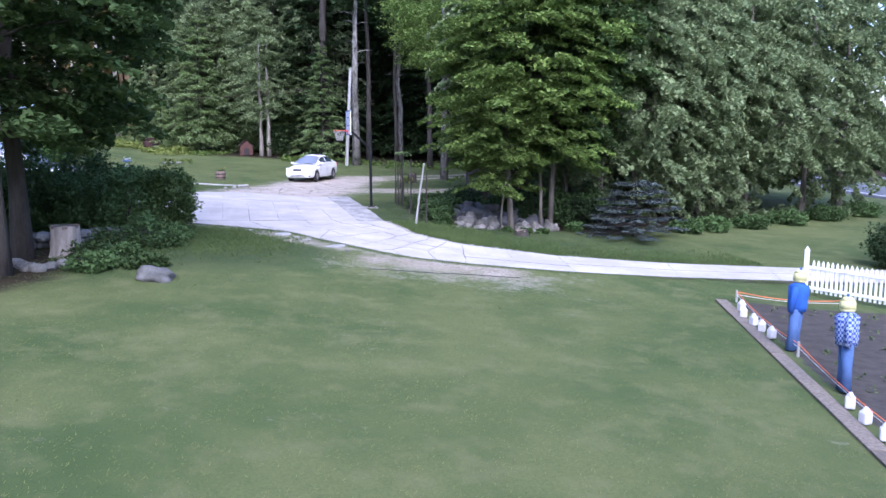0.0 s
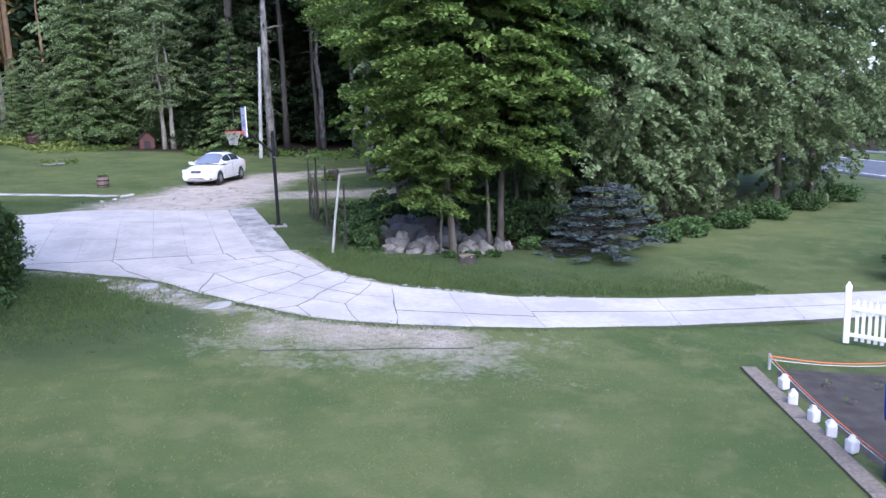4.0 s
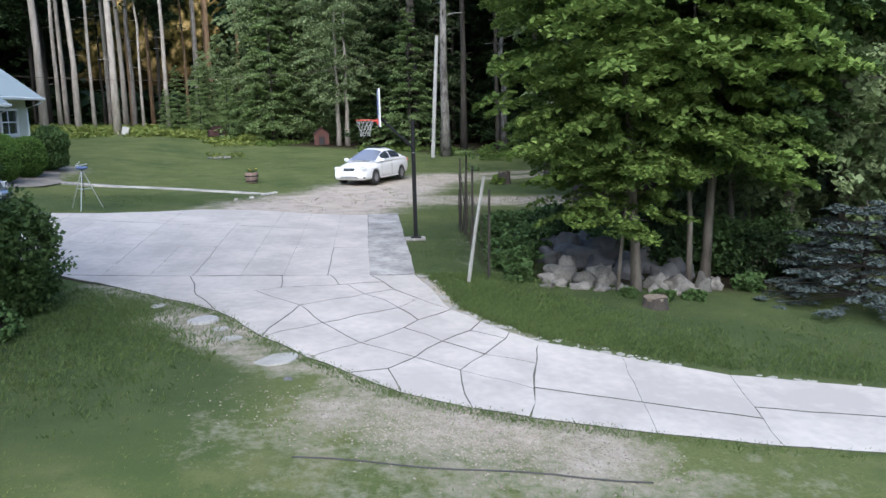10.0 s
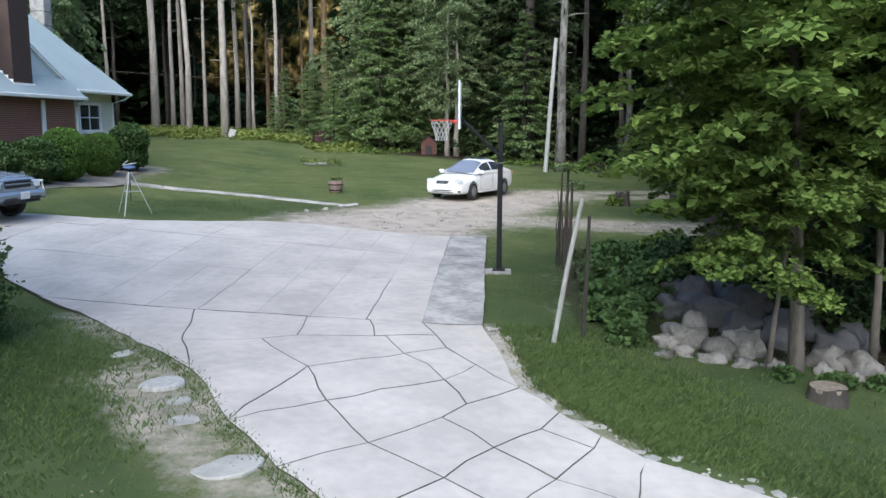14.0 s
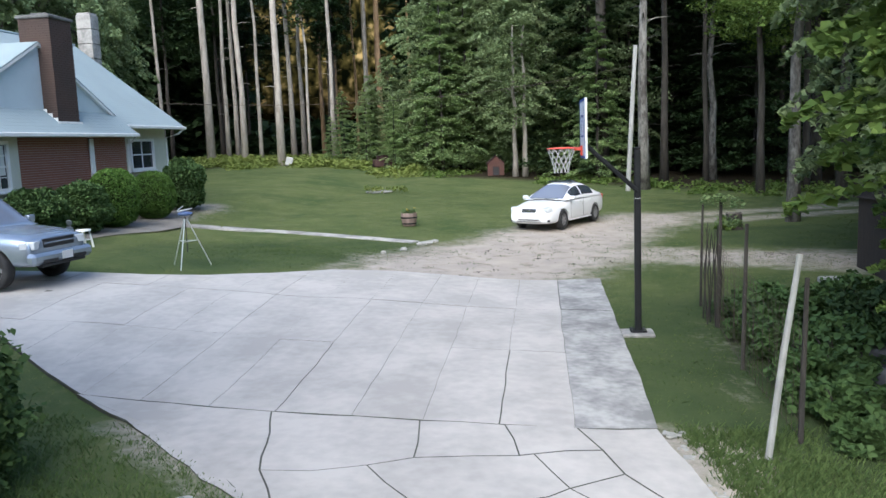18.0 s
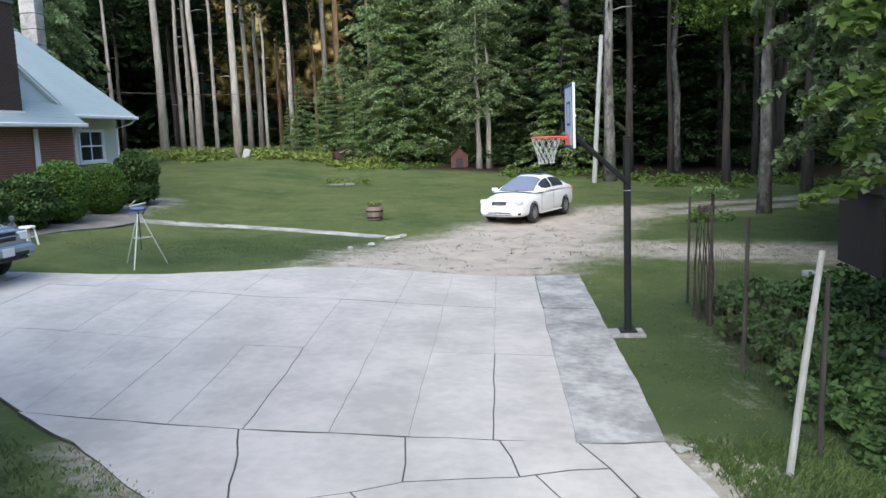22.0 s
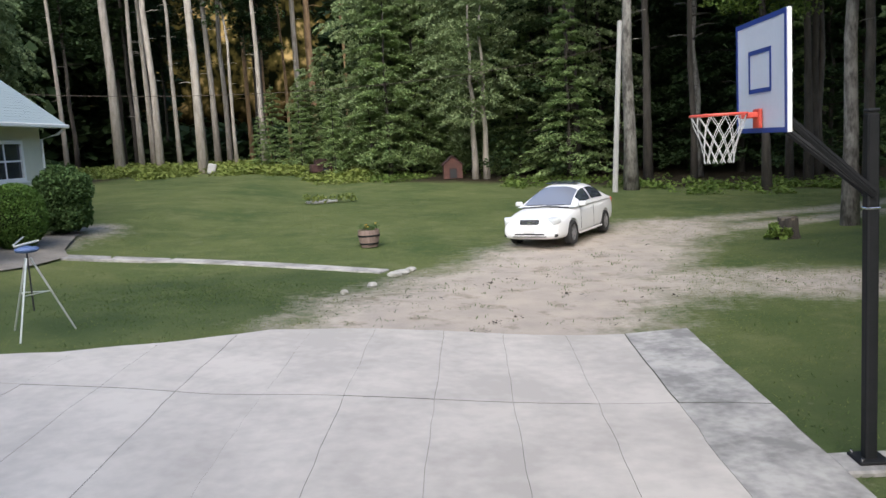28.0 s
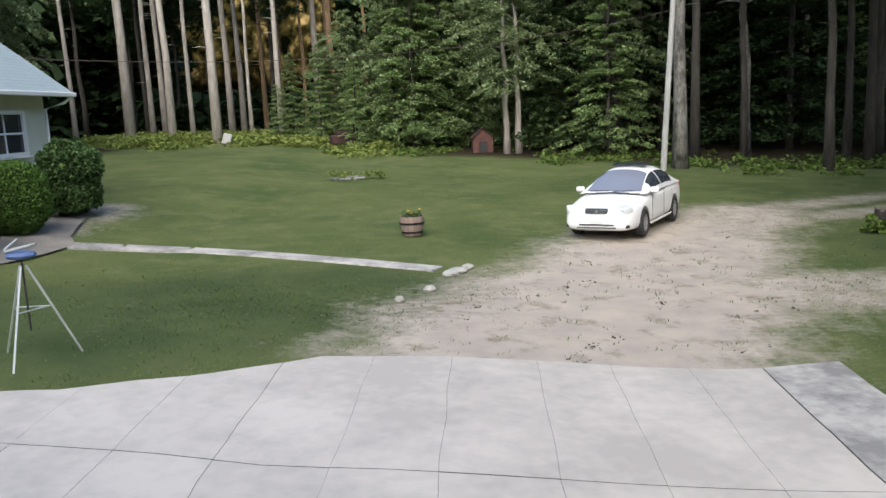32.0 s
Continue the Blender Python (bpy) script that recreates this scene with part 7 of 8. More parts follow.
def build_planter():
    x, y = -6.0, 13.8
    ob = thing("barrel_planter", Matrix.Translation((x, y, hz(x, y))) @ Matrix.Scale(0.88, 4), "half-barrel planter with yellow flowers on the lawn", "planter")
    n, H = 18, 0.50
    for k in range(n):
        a, b = 6.28318 * (k + 0.03) / n, 6.28318 * (k + 0.97) / n
        bm = bmesh.new()
        rows = []
        for z, r in ((0.0, 0.24), (0.2, 0.295), (0.36, 0.315), (H, 0.31)):
            rows.append([bm.verts.new((q * math.cos(t), q * math.sin(t), z)) for q, t in ((r, a), (r, b), (r - 0.03, b), (r - 0.03, a))])
        for p, q in zip(rows, rows[1:]):
            for j in range(4):
                bm.faces.new((p[j], p[(j + 1) % 4], q[(j + 1) % 4], q[j]))
        bm.faces.new(rows[0][::-1]), bm.faces.new(rows[-1])
        part("stave", bm, M_PINKWOOD, ob)
    for z, r in ((0.10, 0.282), (0.33, 0.326)):
        bm = bmesh.new()
        rg = [[bm.verts.new((q * math.cos(6.28318 * k / 32), q * math.sin(6.28318 * k / 32), zz)) for k in range(32)] for q, zz in ((r - 0.015, z - 0.025), (r, z - 0.025), (r + 0.004, z + 0.025), (r - 0.015, z + 0.025))]
        for p, q in zip(rg, rg[1:] + rg[:1]):
            for k in range(32):
                bm.faces.new((p[k], p[(k + 1) % 32], q[(k + 1) % 32], q[k]))
        part("hoop", bm, M_BLACKSTEEL, ob)
    bm = bmesh.new()
    tube(bm, (0, 0, H - 0.1), (0, 0, H - 0.04), 0.28, seg=18)
    part("soil", bm, M_JOINT, ob)
    rng = np.random.default_rng(6)
    c = np.stack([rng.uniform(-0.22, 0.22, 16), rng.uniform(-0.22, 0.22, 16), rng.uniform(0.5, 0.62, 16)], -1)
    link_mesh("plants", leaf_mesh("plants", clumps(rng, c, 0.09, 0.8, 22), 0.05, 0.4, rng, M_LOOSE), None, ob)["kind"] = "stuff"
    link_mesh("flowers", leaf_mesh("flowers", clumps(rng, c[:5] + (0, 0, 0.05), 0.04, 0.8, 14), 0.03, 0.4, rng, M_YELLOW), None, ob)


def gabled(name, x, y, w, d, h, rise, mat, roofmat, label, turn=0.0, door=True, cat="dog house"):
    ob = thing(name, Matrix.Translation((x, y, hz(x, y))) @ Matrix.Rotation(turn, 4, "Z"), label, cat)
    bm = bmesh.new()
    prof = [(-w / 2, 0), (w / 2, 0), (w / 2, h), (0, h + rise), (-w / 2, h)]
    f = [bm.verts.new((a, -d / 2, b)) for a, b in prof]
    k = [bm.verts.new((a, d / 2, b)) for a, b in prof]
    bm.faces.new(f), bm.faces.new(k[::-1])
    for i in range(5):
        bm.faces.new((f[i], k[i], k[(i + 1) % 5], f[(i + 1) % 5]))
    bmesh.ops.recalc_face_normals(bm, faces=bm.faces[:])
    part("wall", bm, mat, ob)
    n = int(w / 0.14)
    for i in range(n):
        bm = bmesh.new()
        xx = -w / 2 + w * (i + 0.5) / n
        top = h + rise * (1 - abs(xx) / (w / 2)) - 0.04
        box(bm, (xx, -d / 2 - 0.012, top / 2), (w / n - 0.012, 0.02, top))
        part("board", bm, mat, ob)
    for s in (1, -1):
        bm = bmesh.new()
        sl = math.hypot(w / 2 + 0.1, rise)
        box(bm, (s * (w / 4 + 0.03), 0, h + rise / 2 + 0.02), (sl + 0.06, d + 0.2, 0.04), Matrix.Rotation(s * math.atan2(rise, w / 2), 4, "Y"), bevel=0.006)
        part("roof", bm, roofmat, ob)
    if door:
        # dark panel on the closed wall, painted as the shade inside
        bm = bmesh.new()
        box(bm, (0, -d / 2 - 0.026, h * 0.36), (w * 0.34, 0.02, h * 0.66))
        part("doorway", bm, M_DARK, ob)
        bm = bmesh.new()
        for c, s in (((-w * 0.19, -d / 2 - 0.03, h * 0.36), (0.05, 0.03, h * 0.7)), ((w * 0.19, -d / 2 - 0.03, h * 0.36), (0.05, 0.03, h * 0.7)), ((0, -d / 2 - 0.03, h * 0.72), (w * 0.42, 0.03, 0.05))):
            box(bm, c, s)
        part("door_trim", bm, M_SHEDRED, ob)
    return ob


def build_sheds():
    gabled("dog_house", -4.3, 37.4, 1.0, 1.1, 0.75, 0.42, M_REDBOX, M_SHEDRED, "small brick-red dog house at the wood's edge", 0.1)
    gabled("garden_shed", 7.0, 5.6, 2.3, 2.2, 1.75, 0.35, M_SHEDDARK, M_SHEDDARK, "small blackish-brown garden shed under the trees", 0.0, False, "shed")
    bm = bmesh.new()
    box(bm, (0, 0, 0.05), (0.6, 0.5, 0.14), bevel=0.03)
    tagged(part("step_stone", bm, M_PALE, None, at=Matrix.Translation((4.62, 4.5, hz(4.62, 4.5)))), "pale flat block beside the shed", "stone")
    x, y = -11.9, 39.8
    ob = thing("garden_cart", Matrix.Translation((x, y, hz(x, y))) @ Matrix.Rotation(0.4, 4, "Z"), "dark red covered garden cart among ferns", "cart")
    bm = bmesh.new()
    box(bm, (0, 0, 0.5), (1.2, 0.8, 0.5), bevel=0.08, seg=2)
    part("tub", bm, M_SHEDRED, ob)
    bm = bmesh.new()
    box(bm, (0, 0, 0.86), (0.7, 0.6, 0.35), bevel=0.10, seg=2)
    part("cover", bm, M_SHEDRED, ob)
    for s in (1, -1):
        wheel(ob, 0.2, s * 0.42, 0.24, 0.08, s, 5)
    bm = bmesh.new()
    bent(bm, [(-0.6, 0, 0.45), (-1.1, 0, 0.25)], [0.025, 0.02], 6)
    part("draw_bar", bm, M_BLACKSTEEL, ob)
    # white board against the pine
    bm = bmesh.new()
    box(bm, (0, 0, 0.28), (0.5, 0.12, 0.62), Matrix.Rotation(-0.2, 4, "X") @ Matrix.Rotation(0.25, 4, "Y"), bevel=0.05)
    tagged(part("white_board", bm, M_STAKE, None, at=Matrix.Translation((-18.75, 41.4, hz(-18.75, 41.4)))), "white block leaning on the foot of a pine", "board")
    x, y = -9.3, 25.3
    ob = thing("fire_ring", Matrix.Translation((x, y, hz(x, y))), "low ring of pale logs with weeds in the lawn", "fire ring")
    for k in range(6):
        a = k * 1.047
        bm = bmesh.new()
        tube(bm, (0.6 * math.cos(a), 0.5 * math.sin(a), 0.04), (0.6 * math.cos(a + 0.8), 0.5 * math.sin(a + 0.8), 0.05), 0.05, 0.04, 8)
        part("log", bm, M_GREYWOOD, ob)
    rng = np.random.default_rng(16)
    c = np.stack([rng.uniform(-0.6, 1.3, 22), rng.uniform(-0.6, 0.4, 22), rng.uniform(0.08, 0.3, 22)], -1)
    link_mesh("weeds", leaf_mesh("weeds", clumps(rng, c, 0.16, 0.7, 20), 0.09, 0.4, rng, M_FERN), None, ob)["kind"] = "stuff"
    # twin pale stems beside the dog house
    tr = limb_mesh("trunk", RNG, 9.0, 0.17, M_BARK, 10, 2.4, 3.0, 8.0)
    plant("birch_tree", -3.05, 36.6, tr, TALL_CROWN[2], "twin pale-stemmed tree with leafy boughs beside a dog house", "tree", "pale stems", 0.3)
    plant("birch_tree", -2.45, 36.7, tr, None, "twin pale-stemmed tree with leafy boughs beside a dog house", "tree", "pale stems", 2.3)


def build_shrubs():
    for i, (y, r, h, cl) in enumerate(((5.7, 0.74, 1.4, 0), (7.85, 0.72, 1.4, 0), (9.6, 0.76, 1.75, 1), (12.1, 0.66, 1.55, 1), (14.6, 0.78, 1.8, 0))):
        ball("clipped_shrub" if cl else "evergreen_shrub", -14.2, y, 0.68, r, h, M_YEW if cl else M_LOOSE, "rounded clipped evergreen shrub against the brick wall" if cl else "loose dark evergreen shrub in front of the house", "shrubs along the house", 0.035 if cl else 0.13, 0.05 if cl else 0.085, 15000 if cl else 8000, i)
    for i, (x, y, r, h) in enumerate(((-7.15, -6.8, 0.82, 2.1), (-8.5, -6.1, 1.05, 2.1), (-8.4, -7.1, 1.1, 1.9), (-9.6, -5.7, 1.2, 2.6), (-9.8, -7.0, 1.1, 1.95), (-11.2, -6.4, 1.2, 2.7), (-11.5, -7.9, 1.2, 1.9), (-12.3, -6.8, 1.2, 2.0))):
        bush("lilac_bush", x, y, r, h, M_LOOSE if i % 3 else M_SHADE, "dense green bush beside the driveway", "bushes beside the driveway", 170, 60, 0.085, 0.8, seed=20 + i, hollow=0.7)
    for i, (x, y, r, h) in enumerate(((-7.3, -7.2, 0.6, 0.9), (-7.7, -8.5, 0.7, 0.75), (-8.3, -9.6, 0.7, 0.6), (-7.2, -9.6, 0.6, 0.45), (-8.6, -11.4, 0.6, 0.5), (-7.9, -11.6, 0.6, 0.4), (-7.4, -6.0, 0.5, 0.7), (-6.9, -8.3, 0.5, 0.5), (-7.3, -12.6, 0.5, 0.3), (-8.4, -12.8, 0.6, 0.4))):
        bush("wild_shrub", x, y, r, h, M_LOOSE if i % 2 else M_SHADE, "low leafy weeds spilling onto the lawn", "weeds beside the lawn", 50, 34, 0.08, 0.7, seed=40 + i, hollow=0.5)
    for i, (x, y, r, h) in enumerate(((1.95, -3.6, 0.5, 0.75), (2.3, -2.6, 0.6, 0.8), (1.85, -4.4, 0.35, 0.5), (2.6, -1.6, 0.7, 0.85), (2.0, -1.2, 0.6, 0.75), (1.9, -2.4, 0.5, 0.7), (3.0, -0.6, 0.7, 0.8), (2.1, 0.2, 0.5, 0.55), (4.5, -5.6, 0.25, 0.28), (3.9, -5.4, 0.2, 0.22), (5.2, -5.5, 0.25, 0.28), (6.7, -4.6, 0.4, 0.5), (1.75, -0.3, 0.45, 0.5), (2.5, 1.0, 0.6, 0.6), (1.8, 1.4, 0.4, 0.4), (3.2, 1.6, 0.7, 0.7), (1.7, -3.2, 0.4, 0.45), (4.0, 2.4, 0.8, 0.8), (2.6, 2.6, 0.5, 0.45))):
        bush("leafy_weed", x, y, r * 0.9, h * 0.78, M_LOOSE, "clump of broad-leaved weeds beside the boulders", "weeds by the fence", 46, 26, 0.11, 0.5, seed=60 + i, hollow=0.35)
    for i, (x, y, r, h) in enumerate(((15.6, -10.6, 1.1, 1.7), (17.4, -9.6, 1.1, 1.6), (18.8, -8.6, 1.0, 1.5), (12.0, -3.6, 0.9, 1.2), (13.8, -2.6, 1.0, 1.3), (16.4, -1.4, 1.1, 1.3), (19.5, 0.2, 1.3, 1.5), (23.0, 2.0, 1.3, 1.6), (27.0, 4.0, 1.4, 1.6))):
        bush("dark_bush" if i < 3 else "wild_bush", x, y, r if i < 3 else r * 0.7, h if i < 3 else h * 0.4, M_PINE if i < 3 else M_LOOSE, "dark rounded evergreen bush beyond the picket fence" if i < 3 else "loose dark-green bush at the foot of the trees", "bushes by the lawn", 110, 40, 0.1, 0.8, seed=80 + i, hollow=0.7)
    # bushes added as a dark backing where the maples' shade falls
    for i, (x, y, r, h) in enumerate(((5.6, -2.9, 0.8, 1.1), (6.6, -3.0, 0.9, 1.3), (7.5, -3.4, 0.9, 1.2), (4.9, -1.6, 0.9, 1.0), (6.0, -1.4, 1.0, 1.3), (8.3, -2.3, 1.0, 1.4), (3.8, -0.2, 0.8, 1.0), (9.6, -2.6, 0.8, 1.1))):
        bush("shade_bush", x, y, r, h, M_LOOSE if i % 2 else M_PINE, "dark leafy bush added for the shade under the maples", "undergrowth under the maples", 90, 40, 0.09, 0.6, seed=120 + i, hollow=0.5)
    stump(4.17, -6.1, 0.24, 0.22, M_BARK_D, "weathered cut stump in long grass")
    stump(4.72, 14.1, 0.26, 0.5, M_BARK_D, "old dark stump with weeds beside the lane")
    stump(-9.35, -10.5, 0.34, 0.75, M_BARK, "big sawn log standing beside the stone wall")
    bush("leafy_weed", 4.4, 13.9, 0.35, 0.45, M_MAPLE, "weeds growing round an old stump", "weeds by the stump", 30, 24, 0.09, 0.6, seed=99, hollow=0.4)


# ---- vegetable garden ----
def build_garden():
    U, V, O = GARDEN_U, GARDEN_V, GARDEN_O

    def at(u, v, lift=0.0):
        p = O + U * u + V * v
        return Vector((p.x, p.y, hz(p.x, p.y) + lift))

    ob = tagged(new("board_edging"), "weathered boards laid flat along the garden", "edging", kind="structure")
    for k in range(5):
        bm = bmesh.new()
        q = [at(0.0 + 2.3 * k, -0.36), at(2.28 + 2.3 * k, -0.36), at(2.28 + 2.3 * k, -0.08), at(0.0 + 2.3 * k, -0.08)]
        lo = [bm.verts.new(p - Vector((0, 0, 0.04))) for p in q]
        hi = [bm.verts.new(p + Vector((0, 0, 0.022))) for p in q]
        bm.faces.new(hi), bm.faces.new(lo[::-1])
        for i in range(4):
            bm.faces.new((lo[i], lo[(i + 1) % 4], hi[(i + 1) % 4], hi[i]))
        bmesh.ops.recalc_face_normals(bm, faces=bm.faces[:])
        part("plank", bm, M_WOOD, ob)
    # corner peg with two orange cords
    cord = thing("string_fence", Matrix.Identity(4), "low string fence of orange and white cords on pegs", "fence")
    for u, v in ((0, 0.15), (0, 2.7), (4.6, 0.15), (9.6, 0.15)):
        p = at(u, v)
        bm = bmesh.new()
        tube(bm, p - Vector((0, 0, 0.1)), p + Vector((0, 0, 0.28)), 0.03, 0.025, 7)
        part("peg", bm, M_STAKE, cord)
    for mat, lift, name in ((M_ORANGE, 0.24, "orange_cord"), (M_NET, 0.17, "white_cord")):
        bm = bmesh.new()
        for (u0, v0), (u1, v1) in (((0, 0.15), (0, 2.7)), ((0, 0.15), (4.6, 0.15)), ((4.6, 0.15), (9.6, 0.15))):
            pts = [at(u0 + (u1 - u0) * k / 8, v0 + (v1 - v0) * k / 8, lift - 0.4 * lift * math.sin(math.pi * k / 8)) for k in range(9)]
            bent(bm, pts, [0.009 if mat is M_ORANGE else 0.007] * 9, 5)
        part(name, bm, mat, cord)
    # plastic jugs as plant covers
    for k, (x, y) in enumerate(((6.1, -15.85), (5.75, -16.45), (5.55, -17.1), (5.4, -17.6), (5.27, -18.1), (3.9, -21.9), (3.65, -22.5), (3.45, -23.1))):
        m = Matrix.Translation((x, y, hz(x, y))) @ Matrix.Rotation(k * 0.8, 4, "Z")
        ob = thing("plastic_jug", m, "milky plastic jug set over a seedling", "jug", "jugs along the garden edge")
        bm = bmesh.new()
        box(bm, (0, 0, 0.10), (0.15, 0.15, 0.20), bevel=0.03, seg=2)
        tube(bm, (0, 0, 0.19), (0, 0, 0.26), 0.065, 0.025, 12)
        part("body", bm, M_JUG, ob)
        bm = bmesh.new()
        bent(bm, [(0.05, 0, 0.17), (0.085, 0, 0.21), (0.03, 0, 0.255)], [0.012] * 3, 6)
        part("handle", bm, M_JUG, ob)
    # scarecrows: plain stuffed shapes on poles
    for k, (x, y, cloth, lb) in enumerate(((5.18, -18.88, M_BLUECLOTH, "scarecrow in blue shirt and jeans with a pale bucket head"), (4.45, -21.15, M_PLAID, "scarecrow in plaid shirt and jeans with a pale bucket head"))):
        bm = bmesh.new()
        tube(bm, (0, 0, -0.1), (0, 0, 1.62), 0.022, seg=8)
        for s in (1, -1):
            bent(bm, [(s * 0.09, 0.02, 0.0), (s * 0.10, 0.01, 0.42), (s * 0.085, 0, 0.80)], [0.095, 0.085, 0.105], 10)
        nleg = len(bm.faces)
        bent(bm, [(0, 0, 0.76), (0, 0, 0.88), (0, 0, 1.05), (0, 0, 1.24), (0, 0, 1.32)], [0.17, 0.185, 0.19, 0.20, 0.09], 12)
        for s in (1, -1):
            bent(bm, [(s * 0.17, 0, 1.24), (s * 0.23, 0.02, 1.0), (s * 0.22, 0.04, 0.74)], [0.07, 0.065, 0.055], 8)
        nbody = len(bm.faces)
        tube(bm, (0, 0, 1.32), (0, 0, 1.36), 0.10, 0.13, 16)
        tube(bm, (0, 0, 1.36), (0, 0, 1.50), 0.13, 0.125, 16)
        tube(bm, (0, 0, 1.50), (0, 0, 1.57), 0.125, 0.06, 16)
        bm.faces.ensure_lookup_table()
        for i, f in enumerate(bm.faces):
            f.material_index = 0 if i < nleg else (1 if i < nbody else 2)
        me = bpy.data.meshes.new("scarecrow")
        bm.to_mesh(me)
        bm.free()
        for mt in (M_DENIM, cloth, M_STRAWHEAD):
            me.materials.append(mt)
        me.shade_smooth()
        o = new("scarecrow", me)
        o.matrix_basis = Matrix.Translation((x, y, hz(x, y))) @ Matrix.Rotation(0.6 + k * 0.5, 4, "Z") @ Matrix.Rotation(0.13, 4, "Y")
        tagged(o, lb, "scarecrow", "scarecrows in the garden")
    # picket fence
    ob = thing("picket_fence", Matrix.Identity(4), "white picket fence beside the driveway", "fence")
    A, B = Vector((9.25, -14.05, 0)), Vector((13.7, -20.0, 0))
    d = (B - A).normalized()
    L = (B - A).length
    turn = Matrix.Rotation(math.atan2(d.y, d.x), 4, "Z")
    for k in range(4):
        p = A + d * (2.1 * k)
        bm = bmesh.new()
        box(bm, (0, 0, 0.58), (0.11, 0.11, 1.16), bevel=0.01)
        bmesh.ops.create_cone(bm, cap_ends=True, segments=4, radius1=0.085, radius2=0.0, depth=0.12, matrix=Matrix.Translation((0, 0, 1.21)) @ Matrix.Rotation(0.785, 4, "Z"))
        part("post", bm, M_WHITE, ob, at=Matrix.Translation((p.x, p.y, hz(p.x, p.y))) @ turn)
    for zz in (0.18, 0.72):
        bm = bmesh.new()
        a, b = A, B
        box(bm, ((a + b) / 2) + Vector((0, 0, (hz(a.x, a.y) + hz(b.x, b.y)) / 2 + zz)), (L, 0.035, 0.08), turn @ Matrix.Rotation(-math.atan2(hz(b.x, b.y) - hz(a.x, a.y), L), 4, "Y"), bevel=0.006)
        part("rail", bm, M_WHITE, ob)
    bm = bmesh.new()
    prof = [(-0.032, 0.06), (0.032, 0.06), (0.032, 0.86), (0, 0.93), (-0.032, 0.86)]
    f = [bm.verts.new((x, 0.020, z)) for x, z in prof]
    g = [bm.verts.new((x, 0.040, z)) for x, z in prof]
    bm.faces.new(f), bm.faces.new(g[::-1])
    for i in range(5):
        bm.faces.new((f[i], g[i], g[(i + 1) % 5], f[(i + 1) % 5]))
    bmesh.ops.recalc_face_normals(bm, faces=bm.faces[:])
    me = bpy.data.meshes.new("picket")
    bm.to_mesh(me)
    bm.free()
    n = int(L / 0.115)
    for k in range(n):
        if abs((k * 0.115 + 0.06) % 2.1) < 0.07:
            continue
        p = A + d * (0.06 + k * 0.115)
        link_mesh("picket", me, M_WHITE, ob, at=Matrix.Translation((p.x, p.y, hz(p.x, p.y))) @ turn)
    # seedlings
    rng = np.random.default_rng(44)
    pts = []
    for u in np.arange(0.8, 13, 0.7):
        for v in np.arange(0.8, 7.3, 0.45):
            if rng.random() < 0.55:
                p = at(u + rng.normal(0, 0.05), v + rng.normal(0, 0.05), 0.06)
                pts.append(tuple(p))
    me = leaf_mesh("seedlings", clumps(rng, np.array(pts), 0.09, 0.7, 9), 0.06, 0.4, rng, M_GRASS)
    tagged(link_mesh("seedlings", me, None), "small green seedlings in dark soil", "plants", kind="stuff")
    bm = bmesh.new()
    pts = [(-2.1 + 0.345 * k, -12.42 - 0.043 * k + 0.03 * math.sin(k * 1.1)) for k in range(12)]
    bent(bm, [(x, y, hz(x, y) + 0.036) for x, y in pts], [0.009] * 12, 6)
    tagged(part("black_cable", bm, M_BLACKPLASTIC), "thin black cable lying across the gravelly grass", "cable")
    bm = bmesh.new()
    bent(bm, [at(5 + 0.5 * k, 1.6 + 0.8 * k + 0.3 * math.sin(k * 1.3), 0.03) for k in range(9)], [0.018] * 9, 6)
    tagged(part("garden_hose", bm, M_BLACKPLASTIC), "dark hose lying on the garden soil", "hose")


def build_road():
    bm = bmesh.new()
    rows = []
    for k in range(40):
        y = -70 + 4 * k
        c = 40 + 0.010 * max(y + 10, 0) ** 1.55
        z = -1.85
        rows.append([bm.verts.new((c + o, y, max(hz(c + o, y), z) + dz)) for o, dz in ((-4.6, -0.25), (-4.2, 0.12), (0, 0.17), (4.2, 0.12), (4.6, -0.25))])
    for a, b in zip(rows, rows[1:]):
        for i in range(4):
            bm.faces.new((a[i], a[i + 1], b[i + 1], b[i]))
    tagged(part("road", bm, M_ROAD), "grey-blue asphalt road beyond the trees", "road", kind="structure")
    for off in (-3.7, 3.7):
        bm = bmesh.new()
        for k in range(39):
            y0, y1 = -70 + 4 * k, -66 + 4 * k
            q = []
            for y in (y0, y1):
                c = 40 + 0.010 * max(y + 10, 0) ** 1.55
                q.append([(c + off + e, y, max(hz(c + off, y), -1.85) + 0.16) for e in (-0.09, 0.09)])
            bm.faces.new([bm.verts.new(p) for p in (q[0][0], q[0][1], q[1][1], q[1][0])])
        tagged(part("road_line", bm, M_WHITE), "white painted line along the road's edge", "line", kind="structure")
    ob = thing("guard_rail", Matrix.Identity(4), "grey steel guard rail along the road", "rail")
    bm = bmesh.new()
    pts = []
    for k in range(26):
        y = -30 + 4 * k
        c = 40 + 0.010 * max(y + 10, 0) ** 1.55 + 5.2
        pts.append((c, y, max(hz(c, y), -1.85) + 0.6))
    bent(bm, pts, [0.12] * len(pts), 6)
    part("beam", bm, M_TRIPOD, ob)
    for p in pts:
        bm = bmesh.new()
        box(bm, (p[0] + 0.1, p[1], p[2] - 0.4), (0.12, 0.12, 0.9))
        part("post", bm, M_WOOD, ob)


